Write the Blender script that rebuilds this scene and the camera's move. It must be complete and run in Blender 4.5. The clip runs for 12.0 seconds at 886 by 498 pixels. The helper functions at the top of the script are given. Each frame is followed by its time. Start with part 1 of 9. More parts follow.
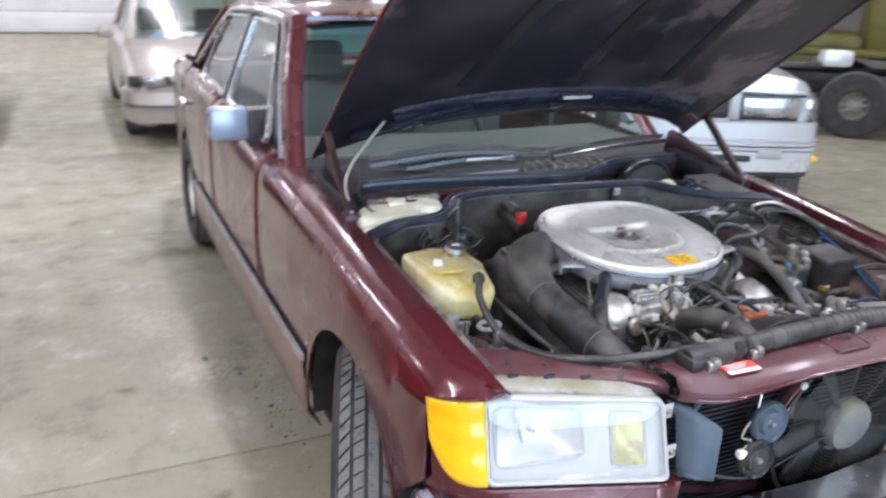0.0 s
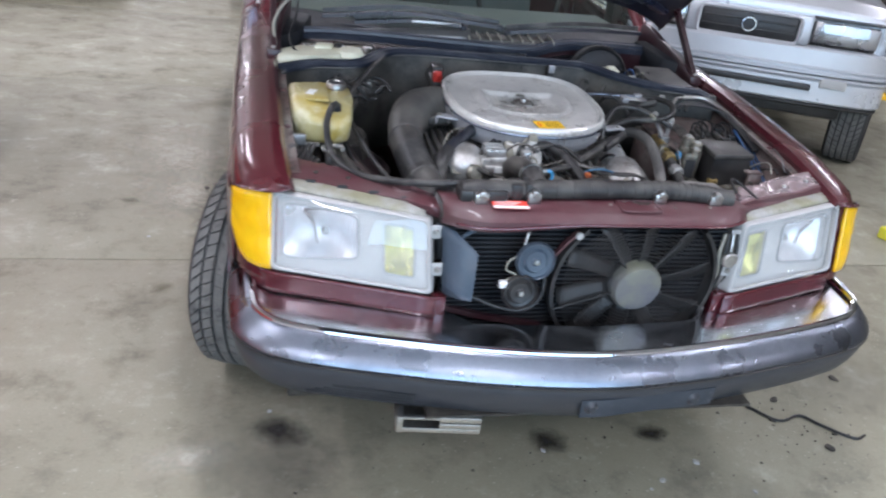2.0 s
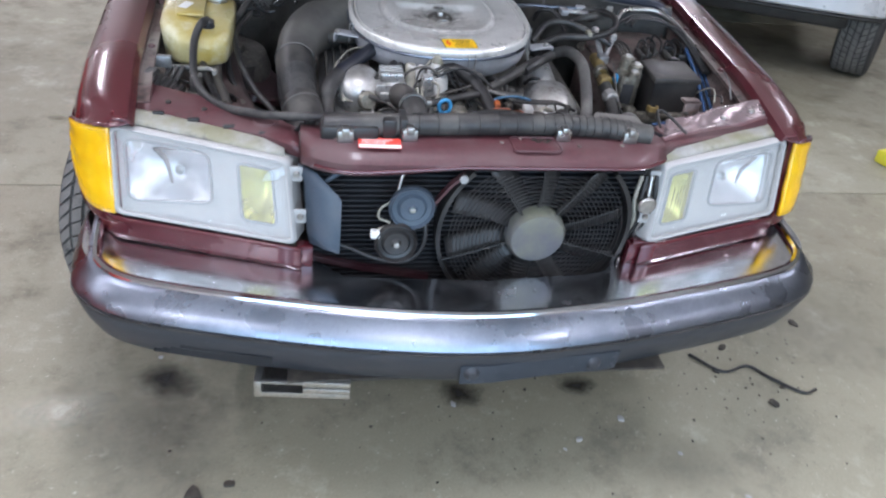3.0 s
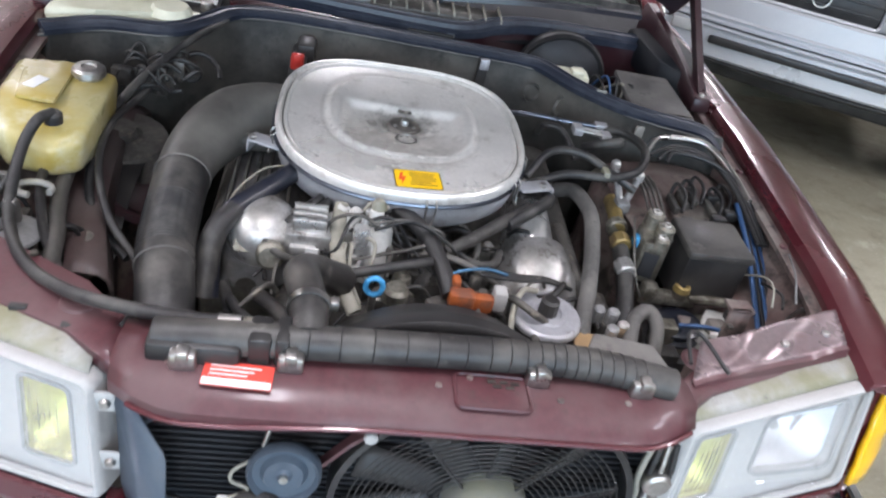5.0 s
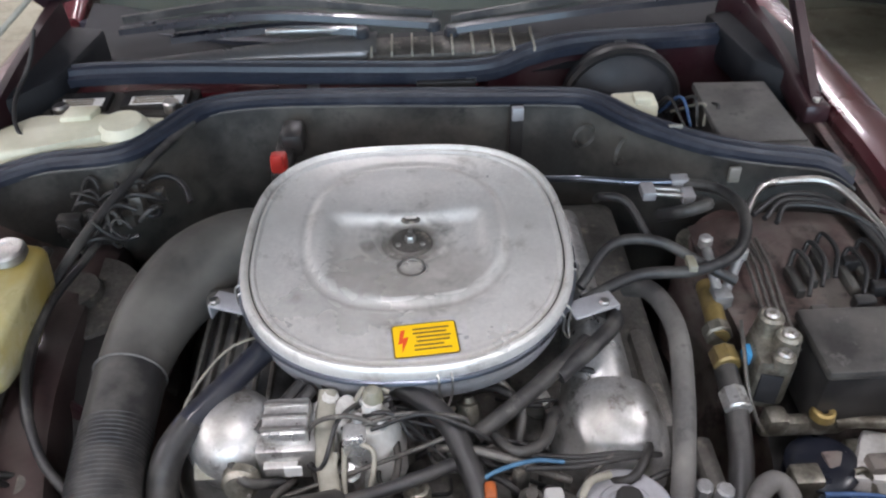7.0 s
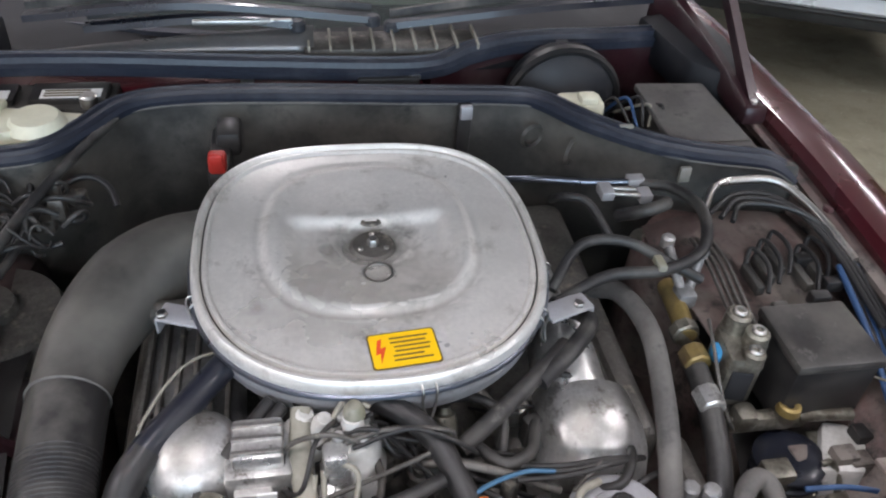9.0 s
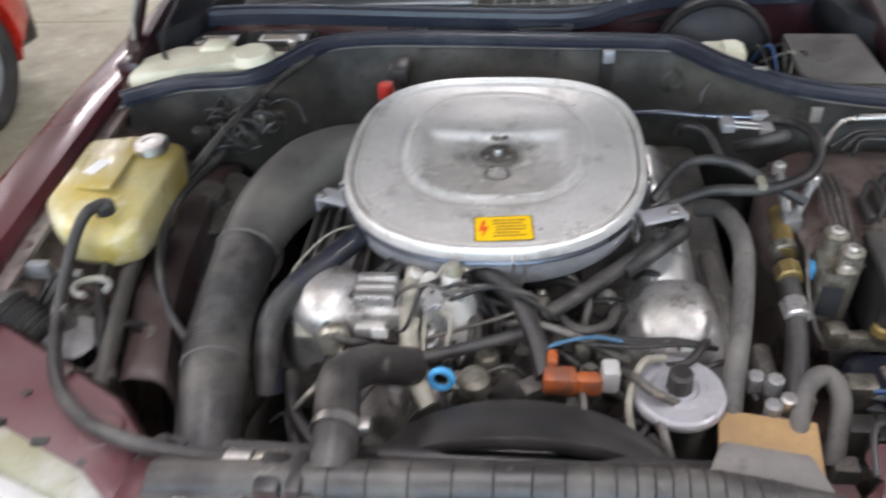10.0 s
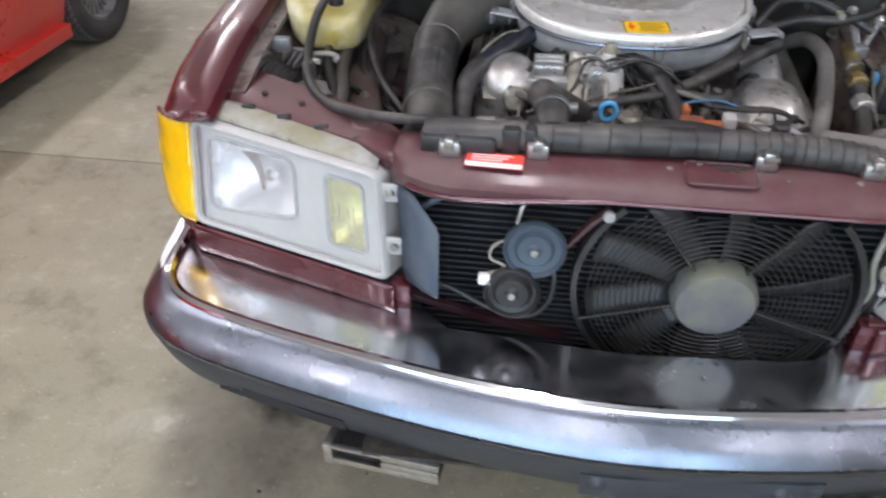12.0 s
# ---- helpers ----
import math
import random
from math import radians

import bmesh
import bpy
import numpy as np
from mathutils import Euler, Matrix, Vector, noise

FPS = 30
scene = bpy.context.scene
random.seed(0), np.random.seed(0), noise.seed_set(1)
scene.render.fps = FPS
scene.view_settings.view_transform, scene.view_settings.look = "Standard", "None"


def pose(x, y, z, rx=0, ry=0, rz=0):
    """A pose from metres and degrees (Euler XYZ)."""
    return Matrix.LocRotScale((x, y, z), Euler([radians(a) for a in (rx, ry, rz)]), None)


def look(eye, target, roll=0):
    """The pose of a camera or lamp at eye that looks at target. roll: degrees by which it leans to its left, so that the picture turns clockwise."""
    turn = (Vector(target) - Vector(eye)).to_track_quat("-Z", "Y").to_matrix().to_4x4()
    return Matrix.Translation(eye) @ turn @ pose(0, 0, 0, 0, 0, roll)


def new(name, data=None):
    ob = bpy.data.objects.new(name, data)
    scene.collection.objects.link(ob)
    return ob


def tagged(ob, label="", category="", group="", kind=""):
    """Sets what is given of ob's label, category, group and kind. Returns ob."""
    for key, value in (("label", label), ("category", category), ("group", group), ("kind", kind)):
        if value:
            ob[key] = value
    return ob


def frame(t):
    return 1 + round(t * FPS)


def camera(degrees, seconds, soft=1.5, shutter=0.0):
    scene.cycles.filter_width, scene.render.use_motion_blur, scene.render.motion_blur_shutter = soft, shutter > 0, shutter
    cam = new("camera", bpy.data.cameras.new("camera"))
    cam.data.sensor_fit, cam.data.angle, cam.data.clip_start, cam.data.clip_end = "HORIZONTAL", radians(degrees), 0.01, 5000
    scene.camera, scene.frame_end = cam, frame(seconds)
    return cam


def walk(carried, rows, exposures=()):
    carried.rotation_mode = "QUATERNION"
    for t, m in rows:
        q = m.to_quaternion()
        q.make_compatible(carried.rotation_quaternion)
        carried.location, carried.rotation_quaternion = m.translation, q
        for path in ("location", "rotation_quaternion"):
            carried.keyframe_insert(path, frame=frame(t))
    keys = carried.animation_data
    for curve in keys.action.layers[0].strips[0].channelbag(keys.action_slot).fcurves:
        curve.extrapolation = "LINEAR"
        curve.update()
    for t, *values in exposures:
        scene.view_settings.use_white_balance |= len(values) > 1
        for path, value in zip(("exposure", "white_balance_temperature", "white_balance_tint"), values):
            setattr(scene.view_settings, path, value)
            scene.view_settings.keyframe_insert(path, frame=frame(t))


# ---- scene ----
cam = camera(58.2, 12.0, 2.1, 0.4)
PATH = [
    (0, (-1.499, -1.176, 1.629), (-0.694, 0.54, 0.992), 2.0),
    (0.5, (-1.29, -1.279, 1.59), (-0.753, 0.477, 0.798), 3.4),
    (1, (-1.18, -1.399, 1.534), (-0.643, 0.283, 0.595), 3.9),
    (1.5, (-1.125, -1.578, 1.537), (-0.513, 0.086, 0.612), 4.8),
    (2, (-0.819, -1.711, 1.546), (-0.374, 0.045, 0.698), 6.8),
    (2.5, (-0.582, -1.713, 1.54), (-0.148, -0.028, 0.555), 5.2),
    (2.7, (-0.526, -1.654, 1.547), (-0.1, 0.002, 0.51), 5.9),
    (4.3, (-0.071, -1.025, 1.555), (0.032, 0.642, 0.456), 7.5),
    (4.5, (-0.074, -0.97, 1.577), (0.063, 0.719, 0.516), 7.1),
    (5, (-0.184, -0.817, 1.568), (0.163, 0.852, 0.523), 12.9),
    (5.5, (-0.068, -0.67, 1.578), (0.031, 1.013, 0.502), 5.9),
    (6, (0.096, -0.546, 1.611), (-0.068, 1.158, 0.577), -5.1),
    (6.5, (0.052, -0.449, 1.629), (0.023, 1.27, 0.607), 0.9),
    (6.7, (0.012, -0.4, 1.635), (0.062, 1.276, 0.545), -1.6),
    (8.3, (0.027, -0.16, 1.574), (0.027, 1.383, 0.303), -2.4),
    (8.5, (-0.017, -0.191, 1.588), (0.057, 1.378, 0.35), -0.6),
    (9, (-0.106, -0.27, 1.594), (0.233, 1.32, 0.43), 3.6),
    (9.5, (-0.047, -0.377, 1.595), (0.17, 1.269, 0.48), -0.0),
    (10, (0.046, -0.525, 1.561), (-0.17, 1.103, 0.42), -3.4),
    (10.5, (-0.026, -0.671, 1.552), (-0.362, 0.941, 0.417), -4.4),
    (11, (-0.191, -0.902, 1.517), (-0.502, 0.738, 0.415), -4.0),
    (11.5, (-0.228, -1.047, 1.458), (-0.551, 0.589, 0.354), -1.7),
    (12, (-0.178, -1.113, 1.425), (-0.398, 0.525, 0.299), 0.7),
]
walk(cam, [(t, look(eye, target, roll)) for t, eye, target, roll in PATH],
     [(0.0, 0.06, 6200, 13), (0.5, 0.08, 6200, 13), (1.2, -0.24, 6200, 13), (2.5, -0.27, 6000, 12), (4.3, -0.04, 6300, 12), (5.5, -0.02, 6400, 12), (6.5, -0.10, 6450, 12),
      (8.5, -0.20, 6550, 12), (9.5, -0.14, 6550, 12), (10.2, 0.02, 6600, 11), (11.0, 0.15, 6600, 11), (11.5, 0.0, 6600, 12), (12.0, -0.32, 6600, 13)])

# ---- light ----
world = bpy.data.worlds.new("hall_world")
scene.world = world
world.use_nodes = True
world.node_tree.nodes["Background"].inputs[0].default_value = (0.85, 0.9, 1.0, 1)
world.node_tree.nodes["Background"].inputs[1].default_value = 0.02
TUBES_X, TUBES_Y, TUBE_Z, TUBE_WATTS = (-6.8, -3.5, -0.3, 3.0, 6.3), (-4.4, -0.2, 5.0, 9.9, 15.0, 20.0), 3.9, 36.0
# tube power by column and by row, tuned for the brightness wanted there
COLUMN_POWER = {-6.8: 0.92, -3.5: 0.98, -0.3: 1.0, 3.0: 0.6, 6.3: 0.26}
ROW_POWER = {-4.4: 1.5, -0.2: 1.0, 5.0: 0.72, 9.9: 0.82, 15.0: 0.9, 20.0: 1.0}
DAYLIGHT_WATTS = 390.0


# ---- materials ----
def nodes_of(m):
    m.use_nodes = True
    return m.node_tree, m.node_tree.nodes["Principled BSDF"]


def noise_node(tree, scale, detail=4.0, rough=0.6, coords="Object"):
    tex, co = tree.nodes.new("ShaderNodeTexNoise"), tree.nodes.new("ShaderNodeTexCoord")
    tex.inputs["Scale"].default_value, tex.inputs["Detail"].default_value, tex.inputs["Roughness"].default_value = scale, detail, rough
    tree.links.new(co.outputs[coords], tex.inputs["Vector"])
    return tex


def ramp(tree, source, lo, hi):
    r = tree.nodes.new("ShaderNodeMapRange")
    r.inputs["From Min"].default_value, r.inputs["From Max"].default_value = lo, hi
    tree.links.new(source, r.inputs["Value"])
    return r.outputs["Result"]


def mix(tree, fac, a, b):
    m = tree.nodes.new("ShaderNodeMix")
    m.data_type = "RGBA"
    for k, v in ((0, fac), (6, a), (7, b)):
        if isinstance(v, (tuple, float, int)):
            m.inputs[k].default_value = (*v, 1) if isinstance(v, tuple) else v
        else:
            tree.links.new(v, m.inputs[k])
    return m.outputs[2]


def surface(name, color, rough=0.5, metal=0.0, second=None, patch=5.0, amount=(0.45, 0.7), grain=60.0, vary=0.12, bump=0.1, depth=0.002,
            coat=0.0, rough_vary=0.15, third=None, third_scale=18.0, third_amount=(0.6, 0.75), island=0.0, alpha=1.0, transmission=0.0, ior=1.45):
    """A worn surface: base colour, patches of a second and third colour, fine grain, uneven gloss and relief."""
    m = bpy.data.materials.new(name)
    tree, b = nodes_of(m)
    fine = noise_node(tree, grain, 5.0, 0.65)
    big = noise_node(tree, patch, 5.0, 0.6)
    col = mix(tree, ramp(tree, fine.outputs["Fac"], 0.25, 0.75), tuple(c * (1 - vary) for c in color), tuple(min(1, c * (1 + vary)) for c in color))
    if second:
        col = mix(tree, ramp(tree, big.outputs["Fac"], *amount), col, second)
    if third:
        spots = noise_node(tree, third_scale, 6.0, 0.7)
        col = mix(tree, ramp(tree, spots.outputs["Fac"], *third_amount), col, third)
    if island:
        info, h = tree.nodes.new("ShaderNodeObjectInfo"), tree.nodes.new("ShaderNodeHueSaturation")
        tree.links.new(ramp(tree, info.outputs["Random"], 0, 1), h.inputs["Value"])
        h.inputs["Value"].default_value = 1
        add = tree.nodes.new("ShaderNodeMapRange")
        add.inputs["To Min"].default_value, add.inputs["To Max"].default_value = 1 - island, 1 + island
        tree.links.new(info.outputs["Random"], add.inputs["Value"])
        tree.links.new(add.outputs["Result"], h.inputs["Value"])
        tree.links.new(col, h.inputs["Color"])
        col = h.outputs["Color"]
    tree.links.new(col, b.inputs["Base Color"])
    r = tree.nodes.new("ShaderNodeMapRange")
    r.inputs["From Min"].default_value, r.inputs["From Max"].default_value = 0.3, 0.7
    r.inputs["To Min"].default_value, r.inputs["To Max"].default_value = max(0.02, rough - rough_vary), min(1, rough + rough_vary)
    tree.links.new(big.outputs["Fac"], r.inputs["Value"])
    tree.links.new(r.outputs["Result"], b.inputs["Roughness"])
    b.inputs["Metallic"].default_value = metal
    b.inputs["Coat Weight"].default_value, b.inputs["Coat Roughness"].default_value = coat, 0.08
    b.inputs["Transmission Weight"].default_value, b.inputs["IOR"].default_value = transmission, ior
    if bump:
        bp = tree.nodes.new("ShaderNodeBump")
        bp.inputs["Strength"].default_value, bp.inputs["Distance"].default_value = bump, depth
        tree.links.new(fine.outputs["Fac"], bp.inputs["Height"])
        tree.links.new(bp.outputs["Normal"], b.inputs["Normal"])
    return m


def glass(name, color, rough=0.02, alpha=None):
    m = bpy.data.materials.new(name)
    tree, b = nodes_of(m)
    b.inputs["Base Color"].default_value = (*color, 1)
    b.inputs["Roughness"].default_value = rough
    b.inputs["Transmission Weight"].default_value = 1.0
    b.inputs["IOR"].default_value = 1.3
    return m


def pane_glass(name, color, least=0.09, rough=0.02):
    """A thin pane: tinted see-through sheet with a Fresnel gloss."""
    m = bpy.data.materials.new(name)
    tree, b = nodes_of(m)
    out = tree.nodes["Material Output"]
    clear, gloss, mx, fr, pw = [tree.nodes.new(k) for k in ("ShaderNodeBsdfTransparent", "ShaderNodeBsdfGlossy", "ShaderNodeMixShader", "ShaderNodeLayerWeight", "ShaderNodeMath")]
    pw.operation, pw.inputs[1].default_value = "POWER", 4.0
    clear.inputs["Color"].default_value = (*color, 1)
    gloss.inputs["Roughness"].default_value, fr.inputs["Blend"].default_value = rough, 0.5
    low = tree.nodes.new("ShaderNodeMapRange")
    low.inputs["To Min"].default_value = least
    tree.links.new(fr.outputs["Facing"], pw.inputs[0]), tree.links.new(pw.outputs["Value"], low.inputs["Value"])
    tree.links.new(low.outputs["Result"], mx.inputs[0]), tree.links.new(clear.outputs["BSDF"], mx.inputs[1]), tree.links.new(gloss.outputs["BSDF"], mx.inputs[2])
    tree.links.new(mx.outputs["Shader"], out.inputs["Surface"])
    tree.nodes.remove(b)
    return m


def hazy_glass(name, color, haze):
    """Old lamp glass: clear with a Fresnel gloss and an uneven dull film painted for the light its flutes scatter."""
    m = pane_glass(name, color, 0.08)
    tree = m.node_tree
    out = tree.nodes["Material Output"]
    clear = out.inputs["Surface"].links[0].from_socket
    dull, mx = tree.nodes.new("ShaderNodeBsdfDiffuse"), tree.nodes.new("ShaderNodeMixShader")
    dull.inputs["Color"].default_value = (0.80, 0.79, 0.77, 1)
    amount = tree.nodes.new("ShaderNodeMapRange")
    amount.inputs["From Min"].default_value, amount.inputs["From Max"].default_value = 0.3, 0.7
    amount.inputs["To Min"].default_value, amount.inputs["To Max"].default_value = haze * 0.6, haze * 1.5
    tree.links.new(noise_node(tree, 14.0, 6, 0.7).outputs["Fac"], amount.inputs["Value"])
    tree.links.new(amount.outputs["Result"], mx.inputs[0]), tree.links.new(clear, mx.inputs[1]), tree.links.new(dull.outputs["BSDF"], mx.inputs[2])
    tree.links.new(mx.outputs["Shader"], out.inputs["Surface"])
    return m


def glow(name, color, strength):
    m = bpy.data.materials.new(name)
    tree, b = nodes_of(m)
    b.inputs["Emission Color"].default_value, b.inputs["Emission Strength"].default_value = (*color, 1), strength
    return m


